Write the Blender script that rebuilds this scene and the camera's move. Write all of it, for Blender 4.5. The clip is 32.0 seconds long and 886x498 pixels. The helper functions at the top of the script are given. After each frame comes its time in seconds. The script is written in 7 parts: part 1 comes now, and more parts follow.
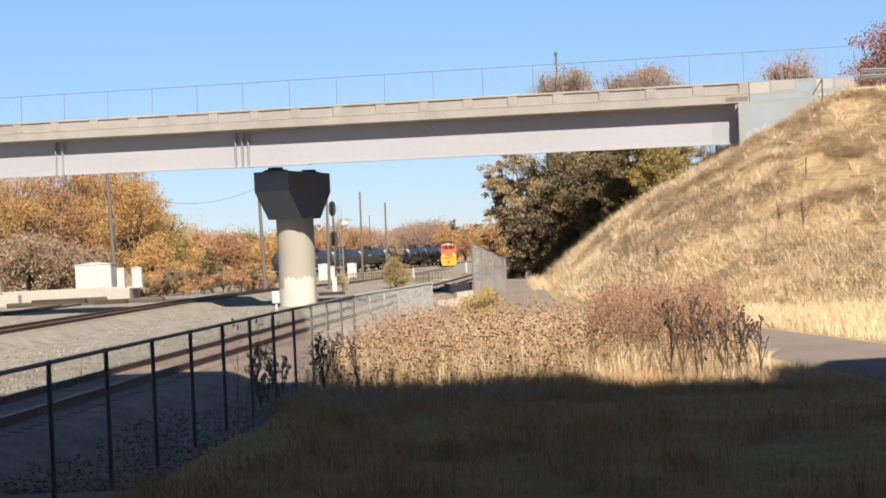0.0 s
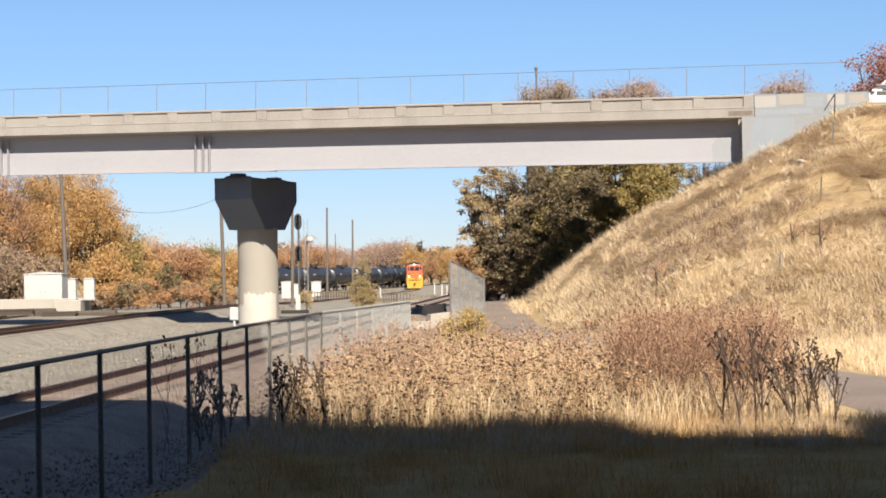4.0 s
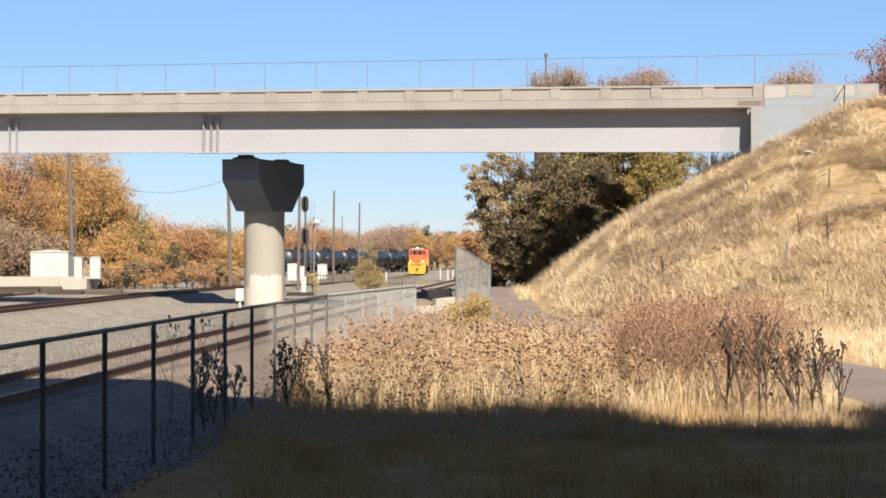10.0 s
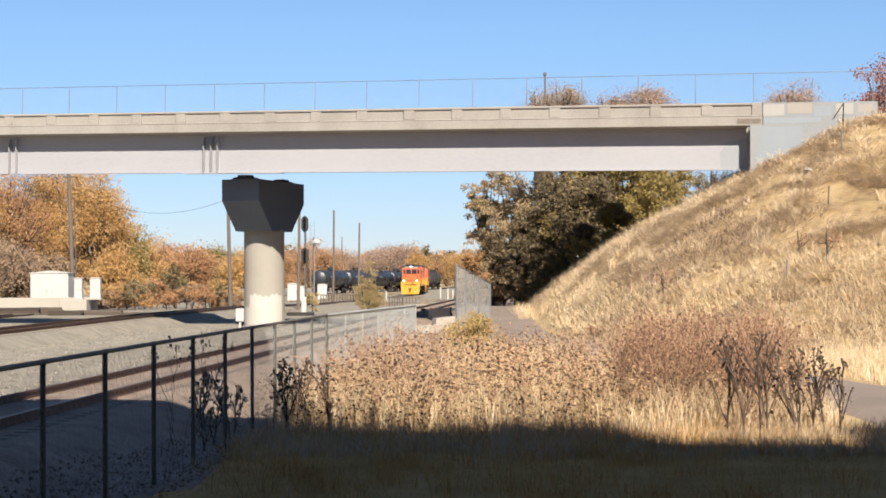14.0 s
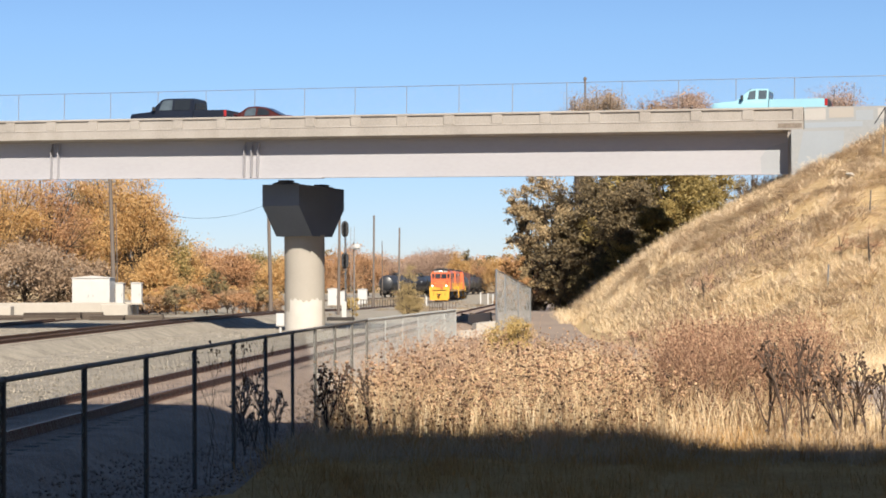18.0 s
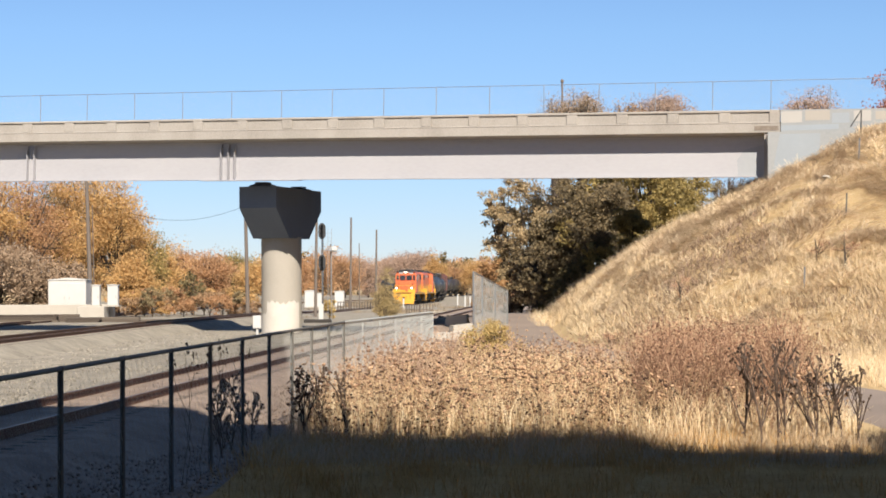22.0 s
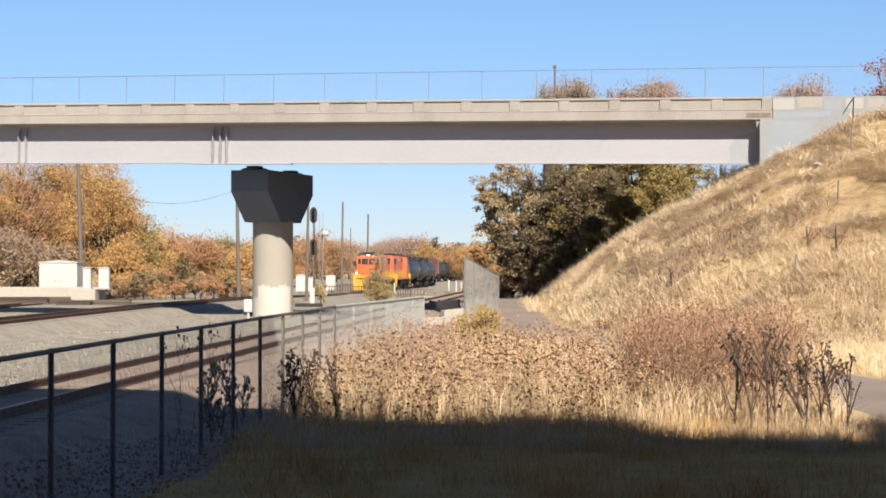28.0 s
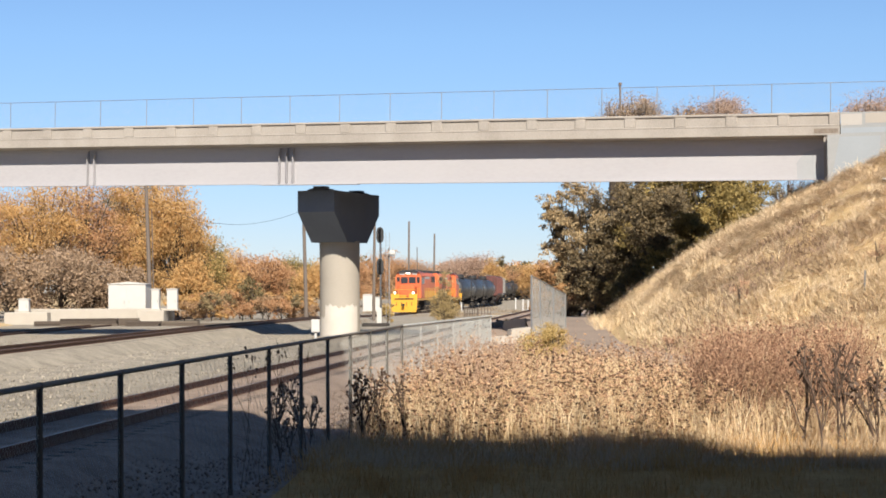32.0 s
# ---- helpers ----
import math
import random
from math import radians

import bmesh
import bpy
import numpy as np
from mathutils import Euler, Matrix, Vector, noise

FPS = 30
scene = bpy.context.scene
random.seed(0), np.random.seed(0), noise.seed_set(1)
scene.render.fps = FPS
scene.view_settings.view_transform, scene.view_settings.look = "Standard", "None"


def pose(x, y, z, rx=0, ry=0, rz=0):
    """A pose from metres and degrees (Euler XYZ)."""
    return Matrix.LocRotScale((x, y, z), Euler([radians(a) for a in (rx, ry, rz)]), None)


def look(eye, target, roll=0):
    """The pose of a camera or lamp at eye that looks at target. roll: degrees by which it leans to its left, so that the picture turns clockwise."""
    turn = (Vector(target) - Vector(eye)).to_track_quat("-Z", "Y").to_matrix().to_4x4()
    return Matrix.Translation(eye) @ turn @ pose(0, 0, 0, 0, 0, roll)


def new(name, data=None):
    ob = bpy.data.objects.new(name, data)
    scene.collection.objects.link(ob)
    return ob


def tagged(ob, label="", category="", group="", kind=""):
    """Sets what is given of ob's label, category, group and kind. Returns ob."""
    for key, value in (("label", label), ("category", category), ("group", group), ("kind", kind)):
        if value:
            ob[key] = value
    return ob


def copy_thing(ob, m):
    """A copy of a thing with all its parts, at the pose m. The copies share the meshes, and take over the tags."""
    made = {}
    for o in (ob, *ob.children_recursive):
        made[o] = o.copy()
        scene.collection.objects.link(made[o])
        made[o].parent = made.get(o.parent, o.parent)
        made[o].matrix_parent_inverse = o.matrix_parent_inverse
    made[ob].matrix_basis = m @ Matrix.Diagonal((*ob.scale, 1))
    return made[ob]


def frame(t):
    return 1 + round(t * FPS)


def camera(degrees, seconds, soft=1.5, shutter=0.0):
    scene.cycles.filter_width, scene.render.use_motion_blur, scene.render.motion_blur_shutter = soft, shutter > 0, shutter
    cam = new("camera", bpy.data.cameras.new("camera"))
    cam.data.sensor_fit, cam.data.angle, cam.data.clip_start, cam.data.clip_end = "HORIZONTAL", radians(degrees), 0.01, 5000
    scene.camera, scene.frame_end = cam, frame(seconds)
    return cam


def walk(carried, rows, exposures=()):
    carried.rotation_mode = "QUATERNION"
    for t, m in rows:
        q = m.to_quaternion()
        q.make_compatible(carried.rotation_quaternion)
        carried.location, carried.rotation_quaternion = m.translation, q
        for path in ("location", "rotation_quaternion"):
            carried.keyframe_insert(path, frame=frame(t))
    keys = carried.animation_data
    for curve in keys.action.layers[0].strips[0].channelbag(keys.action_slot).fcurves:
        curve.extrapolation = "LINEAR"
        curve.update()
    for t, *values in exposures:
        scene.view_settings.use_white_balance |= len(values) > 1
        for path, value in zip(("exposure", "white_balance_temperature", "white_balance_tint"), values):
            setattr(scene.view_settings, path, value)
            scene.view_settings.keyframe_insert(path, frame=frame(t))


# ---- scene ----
# Metres: x to the right, y ahead, z up from the railhead of the near track.
cam = camera(26.0, 32.0, soft=1.75)
EYE = 2.0
# seconds, metres ahead, yaw, pitch, roll
ROWS = [
    (0.0, -8.0, 0.716, 0.086, 2.725),
    (0.5, -3.0, 0.498, -0.021, 2.364),
    (1.0, 0.0, 0.299, -0.068, 2.407),
    (1.5, 0.0, 0.278, 0.136, 2.612),
    (2.0, 0.0, 0.426, -0.004, 1.992),
    (2.5, 0.0, 0.472, 0.567, 1.689),
    (3.0, 0.0, 0.213, 0.916, 1.281),
    (3.5, 0.0, -0.216, 0.740, 1.201),
    (5.5, 0.0, -0.341, 0.792, 0.771),
    (6.0, 0.0, -0.195, 0.677, 0.686),
    (6.5, 0.0, -0.018, 0.593, 0.565),
    (7.0, 0.0, 0.097, 0.499, 0.491),
    (7.5, 0.0, 0.131, 0.365, 0.297),
    (8.0, 0.0, 0.126, 0.253, 0.248),
    (8.5, 0.0, 0.054, 0.124, 0.080),
    (9.0, 0.0, 0.000, 0.084, 0.000),
    (9.5, 0.0, -0.041, 0.162, -0.011),
    (10.0, 0.0, -0.176, 0.295, 0.054),
    (10.5, 0.0, -0.205, 0.463, 0.137),
    (11.0, 0.0, -0.343, 0.454, 0.091),
    (11.5, 0.0, -0.369, 0.510, -0.016),
    (12.0, 0.0, -0.408, 0.650, 0.031),
    (12.5, 0.0, -0.482, 0.892, -0.008),
    (13.0, 0.0, -0.435, 1.052, 0.151),
    (13.5, 0.0, -0.354, 1.087, 0.184),
    (14.0, 0.0, -0.176, 0.872, 0.296),
    (14.5, 0.0, 0.070, 0.775, 0.215),
    (15.0, 0.0, 0.389, 0.641, 0.083),
    (15.5, 0.0, 0.745, 0.665, 0.055),
    (17.5, 0.0, 1.038, 0.896, 0.294),
    (18.0, 0.0, 1.019, 1.025, 0.295),
    (18.5, 0.0, 0.965, 1.110, 0.340),
    (19.0, 0.0, 0.838, 1.083, 0.344),
    (19.5, 0.0, 0.587, 1.012, 0.263),
    (20.0, 0.0, 0.480, 1.011, 0.269),
    (20.5, 0.0, 0.381, 1.124, 0.185),
    (21.0, 0.0, 0.342, 1.166, 0.294),
    (21.5, 0.0, 0.310, 1.242, 0.273),
    (22.0, 0.0, 0.335, 1.087, 0.273),
    (22.5, 0.0, 0.338, 0.886, 0.220),
    (23.0, 0.0, 0.365, 0.818, 0.121),
    (23.5, 0.0, 0.245, 0.807, 0.014),
    (24.0, 0.0, 0.169, 0.807, 0.017),
    (24.5, 0.0, 0.118, 0.806, 0.019),
    (25.0, 0.0, 0.080, 0.754, 0.001),
    (25.5, 0.0, 0.050, 0.610, -0.088),
    (27.5, 0.0, 0.034, 0.527, -0.282),
    (28.0, 0.0, 0.075, 0.635, -0.085),
    (28.5, 0.0, 0.076, 0.790, -0.084),
    (29.0, 0.0, 0.036, 0.986, 0.001),
    (29.5, 0.0, 0.095, 1.142, 0.024),
    (30.0, 0.0, 0.236, 1.188, 0.038),
    (30.5, 0.0, 0.429, 1.185, 0.097),
    (31.0, 0.0, 0.823, 1.126, 0.150),
    (31.5, 0.0, 1.259, 1.181, 0.264),
    (32.0, 0.0, 2.065, 1.208, 0.327),
]
# the view closes in during the first second
SLIDE = {0.0: (0.60, 0.24), 0.5: (0.24, 0.065)}
walk(cam, [(t, pose(SLIDE.get(t, (0, 0))[0], ahead, EYE + SLIDE.get(t, (0, 0))[1], 90 + pitch, roll, yaw)) for t, ahead, yaw, pitch, roll in ROWS])

# ---- world and sun ----
SUN_ELEV, SUN_SIDE = 38.0, 12.0      # degrees up; degrees that the sun stands to the right of straight behind the first view
world = bpy.data.worlds.new("sky")
scene.world = world
world.use_nodes = True
wn, wl = world.node_tree.nodes, world.node_tree.links
sky = wn.new("ShaderNodeTexSky")
sky.sky_type, sky.sun_disc = "NISHITA", False
sky.sun_elevation, sky.sun_rotation = radians(SUN_ELEV), radians(180 - SUN_SIDE)
sky.air_density, sky.dust_density, sky.ozone_density = 0.8, 0.0, 1.6
wn["Background"].inputs["Strength"].default_value = 0.050
tint = wn.new("ShaderNodeMix")
tint.data_type, tint.blend_type = "RGBA", "MULTIPLY"
tint.inputs[0].default_value = 1.0
# paler, greyer air near the horizon
pos, sep, up, air = wn.new("ShaderNodeTexCoord"), wn.new("ShaderNodeSeparateXYZ"), wn.new("ShaderNodeMapRange"), wn.new("ShaderNodeMix")
air.data_type = "RGBA"
up.inputs["From Min"].default_value, up.inputs["From Max"].default_value = 0.0, 0.13
air.inputs[6].default_value, air.inputs[7].default_value = (0.66, 0.71, 0.95, 1.0), (0.81, 0.965, 1.17, 1.0)
wl.new(pos.outputs["Generated"], sep.inputs[0])
wl.new(sep.outputs["Z"], up.inputs["Value"])
wl.new(up.outputs[0], air.inputs[0])
deep, high = wn.new("ShaderNodeMapRange"), wn.new("ShaderNodeMix")
high.data_type = "RGBA"
deep.inputs["From Min"].default_value, deep.inputs["From Max"].default_value = 0.16, 0.75
high.inputs[7].default_value = (0.98, 1.0, 1.04, 1.0)
wl.new(sep.outputs["Z"], deep.inputs["Value"])
wl.new(deep.outputs[0], high.inputs[0])
wl.new(air.outputs[2], high.inputs[6])
wl.new(high.outputs[2], tint.inputs[7])
wl.new(sky.outputs[0], tint.inputs[6])
wl.new(tint.outputs[2], wn["Background"].inputs["Color"])
sun = new("sun", bpy.data.lights.new("sun", "SUN"))
sun.data.energy, sun.data.angle, sun.data.color = 5.0, radians(0.6), (1.0, 0.905, 0.77)
_e, _s = radians(SUN_ELEV), radians(SUN_SIDE)
SUN_DIR = Vector((math.sin(_s) * math.cos(_e), -math.cos(_s) * math.cos(_e), math.sin(_e)))
sun.matrix_world = look(SUN_DIR * 200, (0, 0, 0))
scene.view_settings.exposure = 0.983


# ---- mesh and material helpers ----
class Mesh:
    """Collects vertices and faces of one part."""

    def __init__(self):
        self.v, self.f = [], []

    def add(self, verts, faces, m=None):
        k = len(self.v)
        self.v += [tuple(m @ Vector(p)) for p in verts] if m else [tuple(p) for p in verts]
        self.f += [tuple(i + k for i in q) for q in faces]
        return self

    def box(self, cx, cy, cz, sx, sy, sz, m=None, bevel=0.0):
        x, y, z = sx / 2, sy / 2, sz / 2
        if bevel <= 0:
            vs = [(cx + a * x, cy + b * y, cz + c * z) for c in (-1, 1) for a, b in ((-1, -1), (1, -1), (1, 1), (-1, 1))]
            return self.add(vs, [(3, 2, 1, 0), (4, 5, 6, 7), (0, 1, 5, 4), (1, 2, 6, 5), (2, 3, 7, 6), (3, 0, 4, 7)], m)
        b = min(bevel, x * 0.9, y * 0.9, z * 0.9)
        ring = [(-x + b, -y), (x - b, -y), (x, -y + b), (x, y - b), (x - b, y), (-x + b, y), (-x, y - b), (-x, -y + b)]
        ins = [(p * (x - b) / x, q * (y - b) / y) for p, q in ring]
        vs = [(cx + p, cy + q, cz - z) for p, q in ins] + [(cx + p, cy + q, cz - z + b) for p, q in ring]
        vs += [(cx + p, cy + q, cz + z - b) for p, q in ring] + [(cx + p, cy + q, cz + z) for p, q in ins]
        fs = [tuple(range(7, -1, -1)), tuple(range(24, 32))]
        fs += [(r * 8 + i, r * 8 + (i + 1) % 8, r * 8 + 8 + (i + 1) % 8, r * 8 + 8 + i) for r in range(3) for i in range(8)]
        return self.add(vs, fs, m)

    def tube(self, p0, p1, r0, r1=None, n=8, caps=True):
        p0, p1, r1 = Vector(p0), Vector(p1), r0 if r1 is None else r1
        q = (p1 - p0).to_track_quat("Z", "Y")
        vs = [p + q @ Vector((r * math.cos(a), r * math.sin(a), 0)) for p, r in ((p0, r0), (p1, r1)) for a in [2 * math.pi * i / n for i in range(n)]]
        fs = [(i, (i + 1) % n, n + (i + 1) % n, n + i) for i in range(n)]
        if caps:
            fs += [tuple(range(n - 1, -1, -1)), tuple(range(n, 2 * n))]
        return self.add(vs, fs)

    def lathe(self, rows, n=24, m=None, close=True):
        """rows of (radius, height) round the z axis."""
        vs = [(r * math.cos(2 * math.pi * i / n), r * math.sin(2 * math.pi * i / n), z) for r, z in rows for i in range(n)]
        fs = [(k * n + i, k * n + (i + 1) % n, k * n + n + (i + 1) % n, k * n + n + i) for k in range(len(rows) - 1) for i in range(n)]
        if close:
            fs += [tuple(range(n - 1, -1, -1)), tuple((len(rows) - 1) * n + i for i in range(n))]
        return self.add(vs, fs, m)

    def prism(self, outline, a, b, axis="y", m=None):
        """A flat outline pushed from a to b along an axis; outline in the other two (x,z / y,z / x,y)."""
        put = {"y": lambda p, t: (p[0], t, p[1]), "x": lambda p, t: (t, p[0], p[1]), "z": lambda p, t: (p[0], p[1], t)}[axis]
        n = len(outline)
        vs = [put(p, a) for p in outline] + [put(p, b) for p in outline]
        fs = [tuple(range(n)), tuple(range(2 * n - 1, n - 1, -1))] + [(i, n + i, n + (i + 1) % n, (i + 1) % n) for i in range(n)]
        return self.add(vs, fs, m)

    def loft(self, rings, m=None, caps=True):
        n = len(rings[0])
        vs = [p for r in rings for p in r]
        fs = [(k * n + i, k * n + (i + 1) % n, k * n + n + (i + 1) % n, k * n + n + i) for k in range(len(rings) - 1) for i in range(n)]
        if caps:
            fs += [tuple(range(n - 1, -1, -1)), tuple((len(rings) - 1) * n + i for i in range(n))]
        return self.add(vs, fs, m)

    def data(self, name, material, smooth=False):
        me = bpy.data.meshes.new(name)
        me.from_pydata(self.v, [], self.f)
        if smooth is False:
            bm = bmesh.new()
            bm.from_mesh(me)
            bmesh.ops.recalc_face_normals(bm, faces=bm.faces)
            bm.to_mesh(me)
            bm.free()
        else:
            me.polygons.foreach_set("use_smooth", [True] * len(me.polygons))
            if len(me.polygons) < 60000:
                bm = bmesh.new()
                bm.from_mesh(me)
                bmesh.ops.recalc_face_normals(bm, faces=bm.faces)
                bm.to_mesh(me)
                bm.free()
                me.set_sharp_from_angle(angle=radians(35))
        me.materials.append(material)
        return me


def part(name, mesh, material, parent=None, label="", smooth=False, kind=""):
    ob = new(name, mesh.data(name, material, smooth) if isinstance(mesh, Mesh) else mesh)
    ob.parent = parent
    return tagged(ob, label=label, kind=kind)


def thing(name, m=None, label="", category="", group="", kind=""):
    ob = new(name)
    ob.empty_display_size = 0.2
    if m is not None:
        ob.matrix_basis = m
    return tagged(ob, label, category, group, kind)


def raw(name, verts, faces, material, smooth=False):
    """A large mesh from arrays: verts (n,3), faces (m,k), all alike."""
    me = bpy.data.meshes.new(name)
    verts, faces = np.asarray(verts, np.float32), np.asarray(faces, np.int32)
    k = faces.shape[1]
    me.vertices.add(len(verts))
    me.vertices.foreach_set("co", verts.ravel())
    me.loops.add(faces.size)
    me.loops.foreach_set("vertex_index", faces.ravel())
    me.polygons.add(len(faces))
    me.polygons.foreach_set("loop_start", np.arange(0, faces.size, k, dtype=np.int32))
    if smooth:
        me.polygons.foreach_set("use_smooth", np.ones(len(faces), bool))
    me.update(calc_edges=True)
    me.materials.append(material)
    return me


TONE = 0.855      # one reflectance scale for every surface


def material(name, colors, rough=0.8, metal=0.0, scale=3.0, fine=40.0, bump=0.3, depth=0.01, island=0.0, obj=0.0, coords="Object", stretch=(1, 1, 1), translucent=0.0, spec=0.5, contrast=1.0):
    """Procedural surface: two or three colours mixed by coarse and fine noise, with relief and uneven gloss."""
    mt = bpy.data.materials.new(name)
    mt.use_nodes = True
    n, l = mt.node_tree.nodes, mt.node_tree.links
    b = n["Principled BSDF"]
    tc, mp = n.new("ShaderNodeTexCoord"), n.new("ShaderNodeMapping")
    mp.inputs["Scale"].default_value = stretch
    if coords == "World":
        geo = n.new("ShaderNodeNewGeometry")
        l.new(geo.outputs["Position"], mp.inputs["Vector"])
    else:
        l.new(tc.outputs[coords], mp.inputs["Vector"])
    big, small = n.new("ShaderNodeTexNoise"), n.new("ShaderNodeTexNoise")
    for tex, s, d in ((big, scale, 4.0), (small, fine, 3.0)):
        tex.inputs["Scale"].default_value, tex.inputs["Detail"].default_value = s, d
        l.new(mp.outputs["Vector"], tex.inputs["Vector"])
    mix = n.new("ShaderNodeMath")
    mix.operation = "MULTIPLY_ADD"
    mix.inputs[1].default_value, mix.inputs[2].default_value = 0.45, 0.0
    l.new(small.outputs["Fac"], mix.inputs[0])
    add = n.new("ShaderNodeMath")
    add.operation = "MULTIPLY_ADD"
    add.inputs[1].default_value = 0.55
    l.new(big.outputs["Fac"], add.inputs[0])
    l.new(mix.outputs[0], add.inputs[2])
    out = add.outputs[0]
    if island or obj:
        src = n.new("ShaderNodeNewGeometry" if island else "ShaderNodeObjectInfo")
        rnd = src.outputs["Random Per Island" if island else "Random"]
        m2 = n.new("ShaderNodeMix")
        m2.inputs[0].default_value = island or obj
        l.new(out, m2.inputs[2])
        l.new(rnd, m2.inputs[3])
        out = m2.outputs[0]
    ramp = n.new("ShaderNodeValToRGB")
    lo, hi = (0.5 - 0.22 / contrast, 0.5 + 0.22 / contrast) if not (island or obj) else (0.5 - 0.3 / contrast, 0.5 + 0.3 / contrast)
    els = ramp.color_ramp.elements
    while len(els) < len(colors):
        els.new(0.5)
    for i, c in enumerate(colors):
        els[i].position = lo + (hi - lo) * i / max(1, len(colors) - 1)
        els[i].color = (c[0] * TONE, c[1] * TONE, c[2] * TONE, 1)
    l.new(out, ramp.inputs[0])
    l.new(ramp.outputs[0], b.inputs["Base Color"])
    rr = n.new("ShaderNodeMapRange")
    rr.inputs["To Min"].default_value, rr.inputs["To Max"].default_value = max(0.02, rough - 0.12), min(1, rough + 0.12)
    l.new(big.outputs["Fac"], rr.inputs["Value"])
    l.new(rr.outputs[0], b.inputs["Roughness"])
    b.inputs["Metallic"].default_value = metal
    b.inputs["Specular IOR Level"].default_value = spec
    if bump:
        bp = n.new("ShaderNodeBump")
        bp.inputs["Strength"].default_value, bp.inputs["Distance"].default_value = bump, depth
        l.new(add.outputs[0], bp.inputs["Height"])
        l.new(bp.outputs[0], b.inputs["Normal"])
    if translucent:
        tr, ms = n.new("ShaderNodeBsdfTranslucent"), n.new("ShaderNodeMixShader")
        l.new(ramp.outputs[0], tr.inputs["Color"])
        ms.inputs[0].default_value = translucent
        l.new(b.outputs[0], ms.inputs[1])
        l.new(tr.outputs[0], ms.inputs[2])
        l.new(ms.outputs[0], n["Material Output"].inputs["Surface"])
    return mt


def glow(name, color, strength):
    mt = bpy.data.materials.new(name)
    mt.use_nodes = True
    b = mt.node_tree.nodes["Principled BSDF"]
    b.inputs["Base Color"].default_value = (*color, 1)
    b.inputs["Emission Color"].default_value = (*color, 1)
    b.inputs["Emission Strength"].default_value = strength
    return mt


# ---- materials ----
M_ground = material("dry_soil_and_grass", [(0.281, 0.198, 0.101), (0.446, 0.323, 0.165), (0.546, 0.41, 0.224)], 0.95, scale=0.35, fine=6.0, bump=0.6, depth=0.05, coords="World")
M_ballast = material("ballast_gravel", [(0.169, 0.149, 0.120), (0.276, 0.246, 0.198), (0.376, 0.335, 0.27)], 0.95, scale=1.2, fine=14.0, bump=1.0, depth=0.05, coords="World", contrast=1.4)
M_asphalt = material("old_asphalt", [(0.0945, 0.0851, 0.0819), (0.139, 0.126, 0.12), (0.17, 0.151, 0.139)], 0.92, scale=0.8, fine=60.0, bump=0.4, depth=0.01, coords="World")
M_path = material("worn_footpath_asphalt", [(0.18, 0.143, 0.118), (0.24, 0.19, 0.158), (0.29, 0.232, 0.194)], 0.92, scale=0.5, fine=40.0, bump=0.3, depth=0.01, coords="World")
M_conc = material("weathered_concrete", [(0.240, 0.218, 0.194), (0.322, 0.296, 0.268), (0.372, 0.347, 0.316)], 0.9, scale=0.7, fine=22.0, bump=0.35, depth=0.01, coords="World", stretch=(1, 1, 0.5))
M_conc_pier = material("pier_concrete", [(0.277, 0.252, 0.214), (0.334, 0.306, 0.265), (0.365, 0.337, 0.293)], 0.9, scale=0.5, fine=18.0, bump=0.25, depth=0.01, coords="World")
# the deck's shade is put into this darker, bluer cap colour
M_conc_cap = material("shade_toned_concrete", [(0.105, 0.128, 0.168), (0.145, 0.173, 0.222)], 0.9, scale=0.6, fine=16, bump=0.25, depth=0.01, coords="World")
M_patch = material("pale_overpainted_concrete", [(0.46, 0.425, 0.375), (0.57, 0.54, 0.495)], 0.8, scale=1.0, fine=20.0, bump=0.2, depth=0.006, coords="World")
M_girder = material("pale_painted_steel", [(0.340, 0.335, 0.356), (0.372, 0.367, 0.390), (0.394, 0.389, 0.412)], 0.55, scale=0.4, fine=9.0, bump=0.1, depth=0.005, coords="World", stretch=(0.4, 0.4, 1))
M_galv = material("galvanised_steel", [(0.265, 0.277, 0.29), (0.378, 0.391, 0.403)], 0.45, metal=0.7, scale=5, fine=60, bump=0.1, depth=0.002)
M_wire = material("weathered_chain_link_wire", [(0.42, 0.43, 0.42), (0.55, 0.56, 0.54)], 0.6, metal=0.15, scale=5, fine=60, bump=0.0)
M_darkpipe = material("dull_grey_fence_pipe", [(0.085, 0.078, 0.068), (0.13, 0.12, 0.105)], 0.7, metal=0.0, scale=6, fine=50, bump=0.1, depth=0.002)
M_rail = material("rusty_rail_steel", [(0.088, 0.045, 0.030), (0.15, 0.080, 0.054)], 0.75, metal=0.2, scale=3, fine=40, bump=0.2, depth=0.004)
M_railtop = material("worn_railhead", [(0.139, 0.107, 0.0882), (0.214, 0.176, 0.151)], 0.4, metal=0.8, scale=4, fine=50, bump=0.05)
M_tie = material("creosoted_tie_wood", [(0.0378, 0.0284, 0.0221), (0.0819, 0.063, 0.0504), (0.126, 0.104, 0.0819)], 0.9, scale=3, fine=30, bump=0.5, depth=0.01, obj=0.5, stretch=(1, 6, 6))
M_white = material("white_painted_metal", [(0.466, 0.46, 0.441), (0.517, 0.51, 0.498)], 0.5, scale=1.2, fine=12, bump=0.1, depth=0.003)
M_whiteconc = material("pale_concrete", [(0.365, 0.334, 0.29), (0.428, 0.397, 0.353)], 0.85, scale=1.5, fine=16, bump=0.3, depth=0.006)
M_pole = material("weathered_pole_wood", [(0.101, 0.0819, 0.0693), (0.17, 0.139, 0.117)], 0.9, scale=2, fine=24, bump=0.4, depth=0.01, stretch=(6, 6, 0.7))
